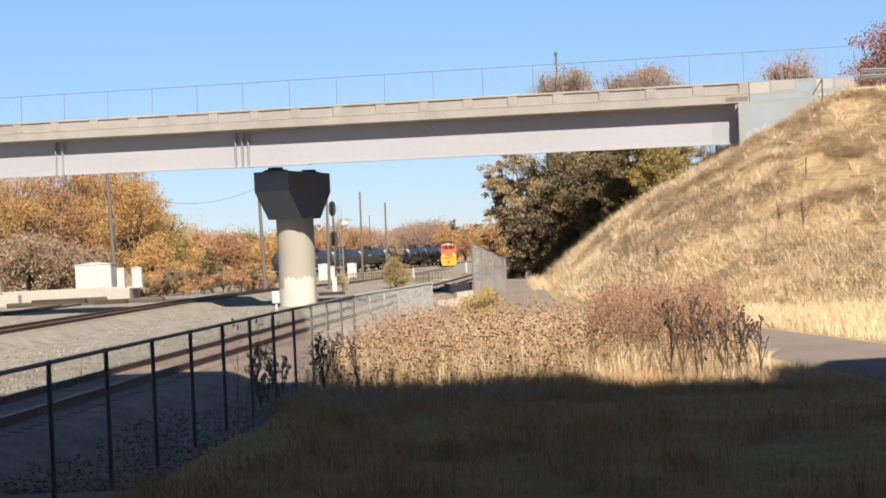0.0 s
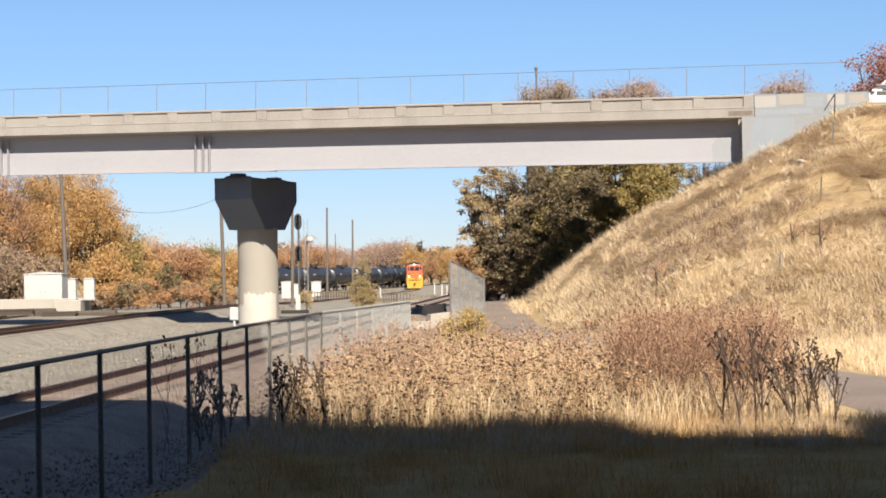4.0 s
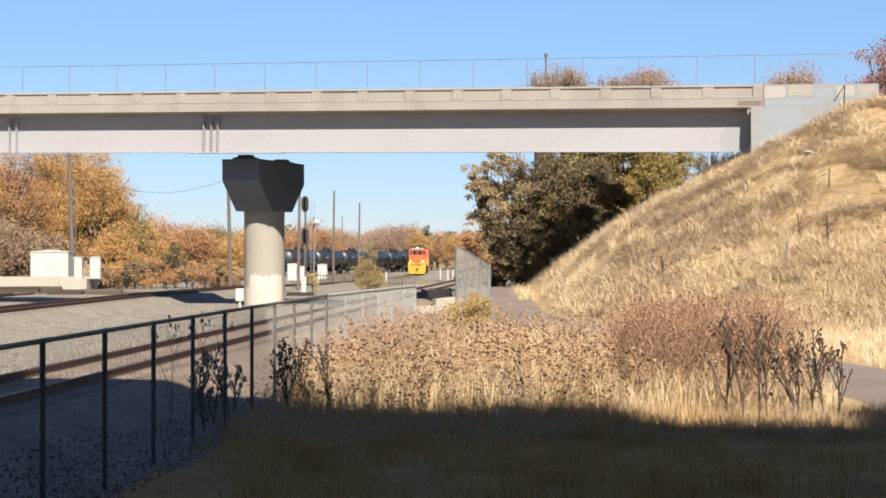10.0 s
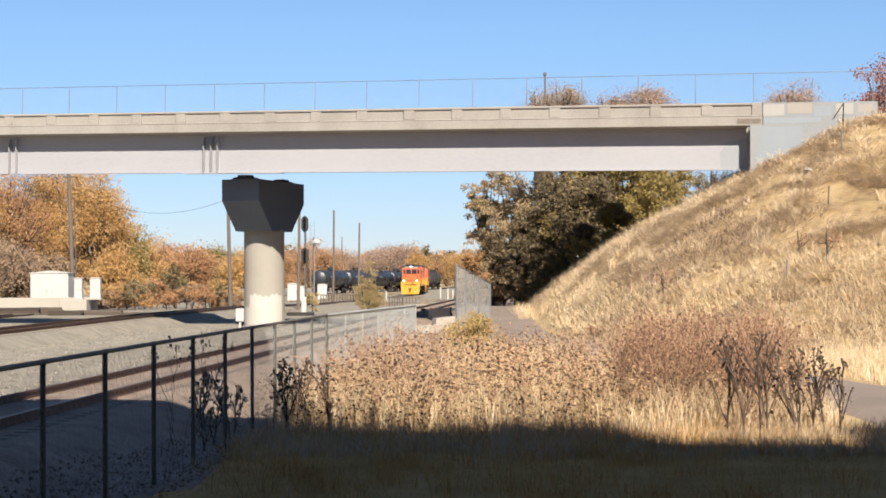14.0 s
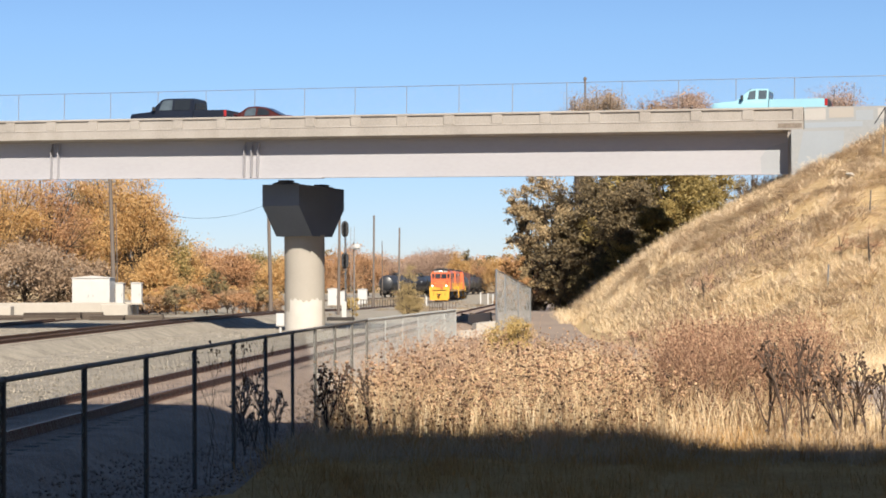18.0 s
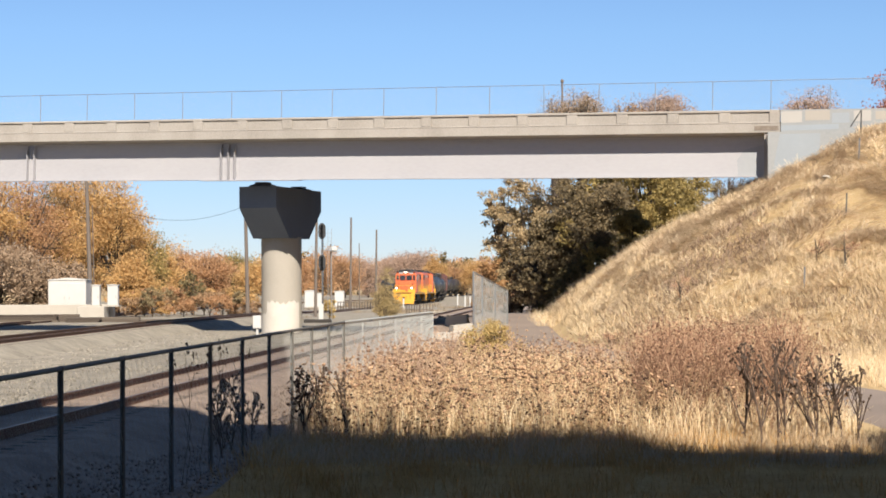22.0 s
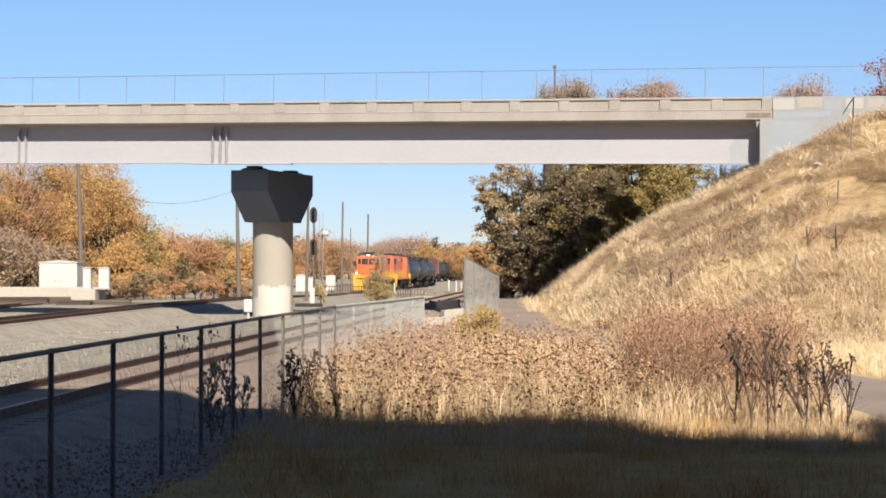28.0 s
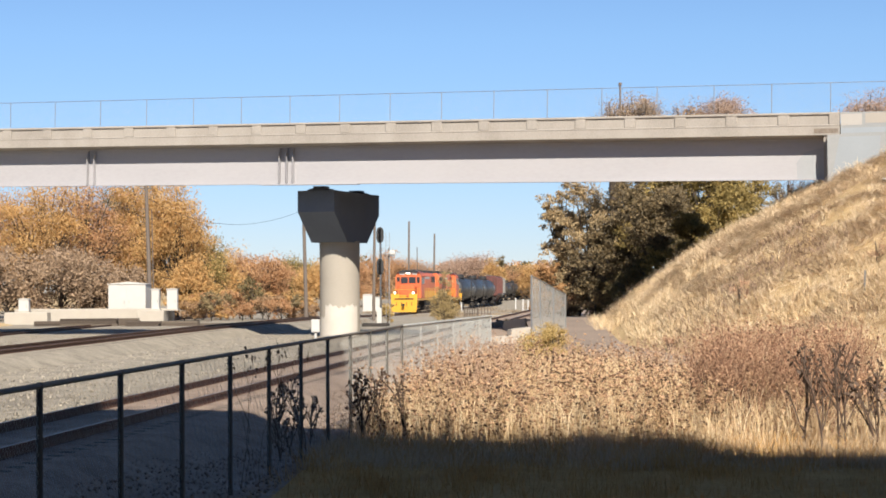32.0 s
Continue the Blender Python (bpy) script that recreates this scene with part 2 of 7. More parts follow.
M_black = material("dull_black_paint", [(0.012, 0.013, 0.015), (0.03, 0.03, 0.034)], 0.6, scale=2, fine=20, bump=0.1, depth=0.004)
M_tank = material("black_tank_paint", [(0.018, 0.02, 0.024), (0.045, 0.047, 0.052)], 0.42, scale=0.6, fine=8, bump=0.05, depth=0.004)
M_orange = material("orange_locomotive_paint", [(0.40, 0.085, 0.03), (0.56, 0.125, 0.042), (0.66, 0.17, 0.055)], 0.45, scale=0.9, fine=5, bump=0.03, depth=0.003)
M_yellow = material("yellow_locomotive_paint", [(0.62, 0.31, 0.03), (0.70, 0.36, 0.04)], 0.42, scale=0.8, fine=9, bump=0.03, depth=0.003)
M_glass = material("dark_window_glass", [(0.02, 0.024, 0.03), (0.035, 0.04, 0.05)], 0.12, scale=1, fine=5, bump=0.0)
M_tyre = material("tyre_rubber", [(0.014, 0.014, 0.014), (0.03, 0.03, 0.03)], 0.85, scale=5, fine=60, bump=0.2, depth=0.004)
M_chrome = material("bright_metal", [(0.62, 0.63, 0.65), (0.75, 0.76, 0.78)], 0.2, metal=1.0, scale=4, fine=30, bump=0.02)
M_steel_dark = material("dark_running_gear", [(0.0189, 0.0164, 0.0151), (0.0504, 0.0428, 0.0378)], 0.8, metal=0.2, scale=3, fine=30, bump=0.2, depth=0.006)
M_bark = material("tree_bark", [(0.0441, 0.0328, 0.0252), (0.0945, 0.0725, 0.0536)], 0.95, scale=2, fine=18, bump=0.8, depth=0.03, coords="World", stretch=(1, 1, 0.3))


# ---- lie of the land ----
PHI = radians(3.49)                       # the near track's bearing, to the right of straight ahead
THETA = radians(17.1)                     # how far the bridge turns from square across
CB, SB = math.cos(THETA), math.sin(THETA)
GRADE = 0.0157                            # the road falls to the right
BASE = -0.6


def uv(u, v, z=0.0):
    """Along the bridge (to the right) and across it (away), to the world."""
    return Vector((u * CB + v * SB, -u * SB + v * CB, z))


def lane(w, y):
    """x at distance y of a line parallel to the near track."""
    return w / math.cos(PHI) + y * math.tan(PHI)


_rng = np.random.RandomState(3)
_lat = _rng.rand(64, 64)


def wave(x, y, size):
    """Smooth value noise, -0.5 to 0.5."""
    x, y = np.asarray(x, float) / size + 1000, np.asarray(y, float) / size + 1000
    i, j = np.floor(x).astype(int), np.floor(y).astype(int)
    a, b = x - i, y - j
    a, b = a * a * (3 - 2 * a), b * b * (3 - 2 * b)
    g = lambda p, q: _lat[p % 64, q % 64]
    return (g(i, j) * (1 - a) + g(i + 1, j) * a) * (1 - b) + (g(i, j + 1) * (1 - a) + g(i + 1, j + 1) * a) * b - 0.5


def rise(y):
    """The footpath climbs a little under the bridge."""
    f = np.clip((np.asarray(y, float) - 84) / 20, 0, 1)
    g = np.clip((np.asarray(y, float) - 106) / 9, 0, 1)
    return 0.95 * f * f * (3 - 2 * f) * (1 - g * g * (3 - 2 * g))


def land(x, y):
    """Height of the ground."""
    x, y = np.asarray(x, float), np.asarray(y, float)
    u, v = x * CB - y * SB, x * SB + y * CB
    top = 9.45 - GRADE * np.clip(u, -20, 150)
    front = np.maximum(0, np.maximum((90.6 - v) / 2.9, (v - 103.4) / 2.0))
    side = lambda d: np.where(d > 0, BASE + 10.1 * (np.clip(d, 0, 15.0) / 15.0) ** 0.76, BASE + d * 0.6)
    toe = np.where(y < 90, 5.2 + 0.03 * (90 - np.clip(y, 40, 90)), 5.2 - 0.04 * (np.clip(y, 90, 112) - 90))
    under = 1 - 0.010 * np.clip(v - 91.5, 0, 14)
    left = np.maximum(0, 9.5 - (BASE + (side(x - toe) - BASE) * under))
    h = top - (left ** 2.4 + front ** 2.4) ** (1 / 2.4)
    # the other approach, far off to the side
    left2 = np.maximum(0, (u + 92) / 1.6)
    h2 = 9.45 + GRADE * 85 - (left2 ** 3 + front ** 3) ** (1 / 3)
    h = np.maximum(h, h2)
    rough = 0.55 * wave(x, y, 4.5) + 0.30 * wave(x + 7, y, 1.7)
    h = np.where((h > BASE) & (front + left > 0.3), h + rough * np.clip((h - BASE) / 2.0, 0, 1), h)
    w = x * math.cos(PHI) - y * math.sin(PHI)
    flat = BASE + np.where(w > -4, 0.10 * wave(x, y, 3.0), 0.0) + rise(y) * np.clip((w + 5.3) / 0.9, 0, 1)
    k = 0.35
    return np.maximum(h, flat) + np.where(np.abs(h - flat) < k, (k - np.abs(h - flat)) ** 2 / (4 * k), 0)


def spread(lo, hi, step, far_lo, far_hi, grow=1.25):
    xs = list(np.arange(lo, hi + 1e-6, step))
    d = step
    while xs[-1] < far_hi:
        d *= grow
        xs.append(xs[-1] + d)
    d = step
    while xs[0] > far_lo:
        d *= grow
        xs.insert(0, xs[0] - d)
    return np.array(xs)


def sheet(name, xs, ys, height, mat):
    X, Y = np.meshgrid(xs, ys)
    Z = height(X, Y)
    n = len(xs)
    i = np.arange(len(ys) - 1)[:, None] * n + np.arange(n - 1)[None, :]
    faces = np.stack([i, i + 1, i + n + 1, i + n], -1).reshape(-1, 4)
    return raw(name, np.stack([X, Y, Z], -1).reshape(-1, 3), faces, mat, True)


ground = tagged(new("ground", sheet("ground", spread(-32, 46, 0.8, -2500, 2500), spread(-24, 112, 0.8, -800, 4000), land, M_ground)), "dry straw-coloured earth with a grassed road embankment", "ground", kind="structure")


def ribbon(name, line, half, mat, lift, label, category):
    """A flat strip along points (x, y), laid on the ground."""
    pts = [Vector(p) for p in line]
    fine = []
    for k in range(len(pts) - 1):
        p0, p1, p2, p3 = pts[max(k - 1, 0)], pts[k], pts[k + 1], pts[min(k + 2, len(pts) - 1)]
        for t in np.linspace(0, 1, 12, endpoint=False):
            fine.append(0.5 * ((2 * p1) + (p2 - p0) * t + (2 * p0 - 5 * p1 + 4 * p2 - p3) * t * t + (3 * p1 - p0 - 3 * p2 + p3) * t ** 3))
    fine.append(pts[-1])
    vs, fs = [], []
    cols = 7
    for k, p in enumerate(fine):
        d = (fine[min(k + 1, len(fine) - 1)] - fine[max(k - 1, 0)]).normalized()
        s = Vector((d.y, -d.x))
        for c in range(cols):
            q = p + s * half * (2 * c / (cols - 1) - 1)
            vs.append((q.x, q.y, BASE + float(rise(q.y)) + lift + (0.03 if 0 < c < cols - 1 else -0.25)))
    for k in range(len(fine) - 1):
        fs += [(k * cols + c, k * cols + c + 1, (k + 1) * cols + c + 1, (k + 1) * cols + c) for c in range(cols - 1)]
    return tagged(new(name, raw(name, vs, fs, mat, False)), label, category, kind="structure")


ribbon("footpath", [(14, -20), (11.7, 12), (9.7, 32), (8.2, 46), (6.2, 60), (4.4, 75), (3.4, 88), (2.9, 100), (3.0, 112), (3.9, 130), (5.0, 150), (7.0, 175), (9, 200)], 2.1, M_path, 0.10, "worn grey asphalt footpath beside the embankment", "path")

# gravel yard between and beyond the tracks
vs, fs = [], []
gys = np.concatenate([np.arange(-24, 120, 2.0), np.arange(120, 520, 8.0)])
for gy in gys:
    right = lane(-7.2, gy)
    for c in np.linspace(-75, 0, 40):
        vs.append((right + c, gy, BASE + 0.05 + 0.07 * float(wave(c, gy, 2.5))))
n = 40
for k in range(len(gys) - 1):
    fs += [(k * n + c, k * n + c + 1, (k + 1) * n + c + 1, (k + 1) * n + c) for c in range(n - 1)]
tagged(new("gravel_yard", raw("gravel_yard", vs, fs, M_ballast, True)), "pale grey gravel yard beside the tracks", "gravel", kind="structure")


def stones(name, n, x0, x1, y0, y1, keep, size, mat, label, z):
    r = np.random.RandomState(n)
    P = np.stack([x0 + (x1 - x0) * r.rand(n), y0 + (y1 - y0) * r.rand(n) ** 1.4], -1)
    P = P[keep(P[:, 0], P[:, 1])]
    n = len(P)
    c = np.concatenate([P, z(P[:, 0], P[:, 1])[:, None]], 1)
    s = size * (0.5 + r.rand(n, 1) ** 2)
    o = r.normal(0, 1, (n, 3, 3))
    o /= np.linalg.norm(o, axis=2)[:, :, None]
    V = np.stack([c + o[:, 0] * s, c - o[:, 0] * s, c + o[:, 1] * s, c - o[:, 1] * s, c + o[:, 2] * s * 0.7, c - o[:, 2] * s * 0.7], 1).reshape(-1, 3)
    f = np.array([(0, 2, 4), (2, 1, 4), (1, 3, 4), (3, 0, 4), (2, 0, 5), (1, 2, 5), (3, 1, 5), (0, 3, 5)])
    F = (np.arange(n)[:, None, None] * 6 + f[None]).reshape(-1, 3)
    return tagged(new(name, raw(name, V, F, mat)), label, "gravel", kind="stuff")


M_stone = material("loose_stones", [(0.17, 0.152, 0.125), (0.28, 0.253, 0.21), (0.40, 0.362, 0.305)], 0.95, scale=2.0, fine=20, bump=0, island=0.5, coords="World")
M_stone_b = material("brown_loose_stones", [(0.16, 0.118, 0.092), (0.27, 0.205, 0.16), (0.42, 0.33, 0.262)], 0.95, scale=2.0, fine=20, bump=0, island=0.45, coords="World")
_w = lambda x, y: x * math.cos(PHI) - y * math.sin(PHI)
stones("loose_gravel", 42000, -34, -4, 28, 110, lambda x, y: (_w(x, y) < -11.6) & (_w(x, y) > -34), 0.05, M_stone, "loose pale stones over the gravel yard", lambda x, y: np.full(len(x), BASE + 0.05))
stones("ballast_stones", 52000, -14, -1, 16, 75, lambda x, y: (_w(x, y) < -4.6) & (_w(x, y) > -11.4), 0.026, M_stone_b, "loose brown ballast stones along the near track", lambda x, y: np.interp(np.abs(_w(x, y) + 8.8), [0, 1.75, 2.6, 4.4], [-0.21, -0.24, BASE + 0.07, BASE + 0.04]))

# ---- tracks ----
YARD_Y = [-30, 20, 79, 110, 141, 170, 197, 217, 240, 258, 288, 304, 318, 344, 420, 540, 700]
YARD_X = [-21.0, -19.6, -18.0, -17.3, -15.0, -13.2, -11.4, -9.1, -6.9, -5.6, -3.7, -3.0, -2.8, -2.8, -3.3, -3.6, -3.0]
BACK_Y = [-30, 60, 101, 150, 200, 250, 286, 315, 337, 360, 390, 420, 460, 560, 700]
BACK_X = [-33.0, -31.0, -30.4, -30.0, -29.2, -27.6, -24.6, -18.9, -14.4, -9.6, -5.6, -2.6, 0.6, 8.0, 18.0]


def curve(ys, xs):
    """A smooth line through points: dense y, x and the length along it."""
    y = np.arange(ys[0], ys[-1], 0.5)
    x = np.interp(y, ys, xs)
    for _ in range(3):
        k = 31
        pad = np.pad(x, k // 2, mode="reflect", reflect_type="odd")
        x = np.convolve(pad, np.ones(k) / k, mode="valid")
    s = np.concatenate([[0], np.cumsum(np.hypot(np.diff(x), np.diff(y)))])
    return y, x, s


YARD, BACK = curve(YARD_Y, YARD_X), curve(BACK_Y, BACK_X)
NEAR = curve([-30, 700], [lane(-8.8, -30), lane(-8.8, 700)])


def along(line, s):
    y, x, d = line
    px, py = np.interp(s, d, x), np.interp(s, d, y)
    qx, qy = np.interp(s + 1.0, d, x), np.interp(s + 1.0, d, y)
    return float(px), float(py), math.atan2(qy - py, qx - px)


def at_y(line, yy):
    return float(np.interp(yy, line[0], line[2]))


RAIL_PROFILE = [(-0.07, 0), (-0.07, 0.015), (-0.012, 0.035), (-0.012, 0.135), (-0.036, 0.145), (-0.036, 0.18), (0.036, 0.18), (0.036, 0.145), (0.012, 0.135), (0.012, 0.035), (0.07, 0.015), (0.07, 0)]
tie_mesh = Mesh().box(0, 0, -0.09, 0.23, 2.6, 0.18, bevel=0.02).data("tie", M_tie)


def track(name, line, top, y0, y1, ties_from, ties_to, label, skirt=0.0, bed_mat=None):
    t = thing(name, None, label, "railway track", kind="structure")
    level = top if callable(top) else (lambda y: top)
    s0, s1 = at_y(line, y0), at_y(line, y1)
    ss = np.concatenate([np.arange(s0, min(s1, s0 + 160), 4.0), np.arange(min(s1, s0 + 160), s1 + 8, 8.0)])
    for side in (-0.753, 0.753):
        rings = []
        for s in ss:
            x, y, a = along(line, s)
            nx, ny = -math.sin(a), math.cos(a)
            rings.append([(x + nx * (side + p), y + ny * (side + p), level(y) - 0.18 + q) for p, q in RAIL_PROFILE])
        part("rail", Mesh().loft(rings), M_rail, t)
        head = [[(x + nx * (side + p), y + ny * (side + p), level(y) + q) for p, q in ((-0.03, 0.0), (-0.03, 0.004), (0.03, 0.004), (0.03, 0.0))] for x, y, nx, ny in [(along(line, s)[0], along(line, s)[1], -math.sin(along(line, s)[2]), math.cos(along(line, s)[2])) for s in ss]]
        part("railhead", Mesh().loft(head), M_railtop, t, "rail top worn brighter by wheels")
    bed = []
    for s in ss:
        x, y, a = along(line, s)
        nx, ny = -math.sin(a), math.cos(a)
        jit = 0.12 * math.sin(s * 0.7) + 0.1 * math.sin(s * 1.9)
        zt = level(y)
        bed.append([(x + nx * p, y + ny * p, z) for p, z in ((-3.1 - skirt + jit, BASE - 0.2), (-2.7 - skirt + jit, BASE + 0.03), (-2.6 + jit, min(BASE + 0.06, zt - 0.25)), (-1.75, zt - 0.20), (-1.0, zt - 0.172), (-0.66, zt - 0.145), (0.66, zt - 0.145), (1.0, zt - 0.172), (1.75, zt - 0.20), (2.6 + jit, min(BASE + 0.06, zt - 0.25)), (3.1 + jit, BASE - 0.2))])
    part("ballast_bed", Mesh().loft(bed), bed_mat or M_ballast_bed, t, "sloped bed of crushed stone", smooth=True)
    k = 0
    s = s0
    while s < s1:
        x, y, a = along(line, s)
        if ties_from <= y <= ties_to and k < 300:
            ob = new("tie", tie_mesh)
            ob.parent = t
            ob.matrix_basis = pose(x, y, level(y) - 0.175, 0, 0, math.degrees(a) + random.uniform(-1, 1))
            k += 1
        s += 0.55
    return t


M_ballast_bed = material("brown_ballast", [(0.17, 0.125, 0.098), (0.29, 0.22, 0.172), (0.41, 0.32, 0.255)], 0.95, scale=1.6, fine=13.0, bump=1.0, depth=0.06, coords="World", contrast=1.5)
track("near_track", NEAR, 0.0, -24, 420, 14, 120, "rusty rails on wooden ties in brown ballast", 1.7)
track("yard_track", YARD, lambda y: -0.45 * float(np.clip((y - 141) / 54, 0, 1)), -24, 640, 70, 225, "dark rails of the yard track on a raised bed of pale gravel", bed_mat=M_ballast)
track("back_track", BACK, -0.42, 40, 640, 60, 60, "further yard track in pale gravel", bed_mat=M_ballast)


# ---- bridge ----
TILT = Matrix.Translation((0, 0, 0)) @ pose(0, 0, 0, 0, math.degrees(math.atan(GRADE)), -17.1)
U0, U1 = -92.0, -12.1
bridge = thing("road_bridge", TILT, "concrete road bridge on pale painted steel girders", "bridge")
Z_TOP, Z_ROAD, Z_UNDER, Z_GIRDER = 10.07, 9.43, 8.99, 6.94
V0, V1 = 91.4, 102.2
L, C = U1 - U0, (U0 + U1) / 2
part("deck_slab", Mesh().prism([(V0 + 0.005, Z_UNDER), (V0 + 0.005, Z_UNDER + 0.42), (V0 + 0.5, Z_UNDER + 0.42), (V0 + 0.5, Z_ROAD - 0.06), (V1 - 0.5, Z_ROAD - 0.06), (V1 - 0.5, Z_UNDER + 0.42), (V1 - 0.03, Z_UNDER + 0.42), (V1 - 0.03, Z_UNDER), (V1 - 0.8, Z_UNDER - 0.1), (V0 + 0.8, Z_UNDER - 0.1)], U0, U1 + 0.02, "x"), M_conc, bridge, "weathered concrete deck edge")
part("road_surface", Mesh().box(C, (V0 + V1) / 2, Z_ROAD - 0.03, L, V1 - V0 - 1.0, 0.05), M_asphalt, bridge, "grey asphalt roadway")
PITCH, FIRST = 2.50, -14.45
for side, v in (("near", V0), ("far", V1)):
    s = 1 if side == "near" else -1
    low = part("parapet_plinth", Mesh().box(C, v + s * 0.22, Z_UNDER + 0.46, L, 0.44, 0.08, bevel=0.02), M_conc, bridge)
    part("parapet_back", Mesh().box(C, v + s * 0.20, (Z_UNDER + 0.50 + Z_TOP - 0.12) / 2, L, 0.20, Z_TOP - 0.12 - Z_UNDER - 0.50), M_conc, bridge)
    part("parapet_cap", Mesh().box(C, v + s * 0.19, Z_TOP - 0.06, L, 0.34, 0.12, bevel=0.025), M_conc, bridge, "concrete parapet top rail")
    pil = Mesh().box(0, 0, 0, PITCH - 1.95, 0.10, Z_TOP - 0.12 - Z_UNDER - 0.5, bevel=0.02).data("pilaster", M_conc)
    for k in range(31):
        u = FIRST + 1.95 + (PITCH - 1.95) / 2 - PITCH * k
        if U0 < u < U1 - 0.2:
            ob = new("pilaster", pil)
            ob.parent = bridge
            ob.location = (u, v + s * 0.075, (Z_TOP - 0.12 + Z_UNDER + 0.5) / 2)
part("end_post", Mesh().box(U1 - 0.25, V0 + 0.165, (Z_TOP + Z_UNDER) / 2, 0.5, 0.3, Z_TOP - Z_UNDER - 0.01, bevel=0.03), M_conc, bridge)
G1 = -12.6
M_primer = material("blue_grey_touch_up_paint", [(0.30, 0.315, 0.335), (0.335, 0.35, 0.37)], 0.6, scale=0.8, fine=9, bump=0.05, depth=0.003, coords="World")
M_stain = material("rusty_brown_stain", [(0.12, 0.095, 0.075), (0.20, 0.165, 0.135), (0.28, 0.245, 0.21)], 0.92, scale=2.5, fine=18, bump=0.2, depth=0.004, coords="World")
part("stain", Mesh().box(U1 - 0.62, V0 - 0.002, Z_UNDER + 0.2, 1.15, 0.012, 0.22), M_stain, bridge, "brown water stain at the end of the deck")
for gv, Z_LOW in ((V0 + 1.0, Z_GIRDER), (V1 - 1.0, Z_GIRDER + 0.75)):
    g = part("girder", Mesh().box((U0 + G1) / 2, gv, (Z_LOW + Z_UNDER - 0.1) / 2, G1 - U0, 0.025, Z_UNDER - 0.1 - Z_LOW - 0.06), M_girder, bridge, "pale pinkish-grey painted steel girder web")
    part("bottom_flange", Mesh().box((U0 + G1) / 2, gv, Z_LOW, G1 - U0 - 0.06, 0.34, 0.045), M_girder, g)
    part("top_flange", Mesh().box((U0 + G1) / 2, gv, Z_UNDER - 0.13, G1 - U0 - 0.06, 0.45, 0.045), M_girder, g)
    part("cover_plate", Mesh().box(-39.6, gv, Z_LOW - 0.04, 5.5, 0.5, 0.035), M_girder, g)
    part("touch_up_patch", Mesh().prism([(-14.2, Z_LOW + 0.05), (-12.9, Z_LOW + 0.05), (-12.9, Z_UNDER - 0.5), (-13.9, Z_UNDER - 0.75), (-14.25, Z_LOW + 0.8)], gv - 0.0165, gv - 0.0135, "y"), M_primer, g, "blue-grey patch of newer paint")
    stiff = Mesh().prism([(0, Z_LOW + 0.02), (0.30, Z_LOW + 0.02), (0.30, Z_UNDER - 0.5), (0.09, Z_UNDER - 0.16), (0, Z_UNDER - 0.16)], -0.012, 0.012, "x").data("stiffener", M_girder)
    for u in (-41.22, -40.80, -40.44, -52.62, -52.20, -64.4, -64.0, -78.0):
        for sgn in (-1,):
            ob = new("stiffener", stiff)
            ob.parent = g
            ob.matrix_basis = pose(u, gv, 0, 0, 0, 180 if sgn < 0 else 0)
for u in np.arange(-85, -14, 6.0):
    part("cross_frame", Mesh().box(u, (V0 + V1) / 2, 8.35, 0.12, V1 - V0 - 2.1, 0.7), M_girder, bridge)


def chain_link(name, p0, p1, h0, h1, cell, r, mat, parent, gap=0.05):
    """Woven wire between two foot points: upright zigzag wires."""
    p0, p1 = Vector(p0), Vector(p1)
    run = (p1 - p0)
    length = run.length
    n = max(2, int(length / cell))
    d = run.normalized()
    side = Vector((-d.y, d.x, 0)).normalized()
    rows = int(max(h0, h1) / cell) + 1
    verts, faces, base = [], [], 0
    k = np.arange(rows)
    for i in range(n):
        f = i / n
        h = h0 + (h1 - h0) * f
        z = gap + k * (h - gap) / (rows - 1)
        off = (f * length) + ((k + i) % 2) * cell * 0.98 + 0.01
        wob = 0.006 * np.sin(k * 1.3 + i)
        P = np.stack([p0.x + d.x * off + side.x * wob, p0.y + d.y * off + side.y * wob, p0.z + (p1.z - p0.z) * f + z], -1)
        for a in (0 + 1.7 * i, 2.1 + 1.7 * i, 4.2 + 1.7 * i):
            verts.append(P + np.array([side.x * math.cos(a) * r, side.y * math.cos(a) * r, 0]) + np.array([d.x, d.y, 0]) * math.sin(a) * r)
        for a in range(3):
            b = (a + 1) % 3
            q0, q1 = base + a * rows + k[:-1], base + b * rows + k[:-1]
            faces.append(np.stack([q0, q1, q1 + 1, q0 + 1], -1))
        base += 3 * rows
    return part(name, raw(name, np.concatenate(verts), np.concatenate(faces), mat), None, parent, "chain-link wire mesh", kind="stuff")


# the fence on the far parapet
bf = thing("parapet_fence", TILT, "galvanised chain-link fence on the far parapet", "fence")
posts = [-4.67 - 3.105 * k for k in range(28)]
post_mesh = Mesh().tube((0, 0, 0), (0, 0, 2.50), 0.022, n=8).data("post", M_galv)
for u in posts:
    ob = new("post", post_mesh)
    ob.parent = bf
    ob.location = (u, V1 - 0.05, Z_TOP + 0.002 if u < U1 else Z_TOP - 0.3)
part("top_rail", Mesh().tube((posts[-1], V1 - 0.05, Z_TOP + 2.50), (6, V1 - 0.05, Z_TOP + 2.50), 0.017, n=6), M_galv, bf)
chain_link("wire_mesh", (posts[-1], V1 - 0.05, Z_TOP + 0.02), (6, V1 - 0.05, Z_TOP + 0.02), 2.48, 2.48, 0.10, 0.0028, M_wire, bf)

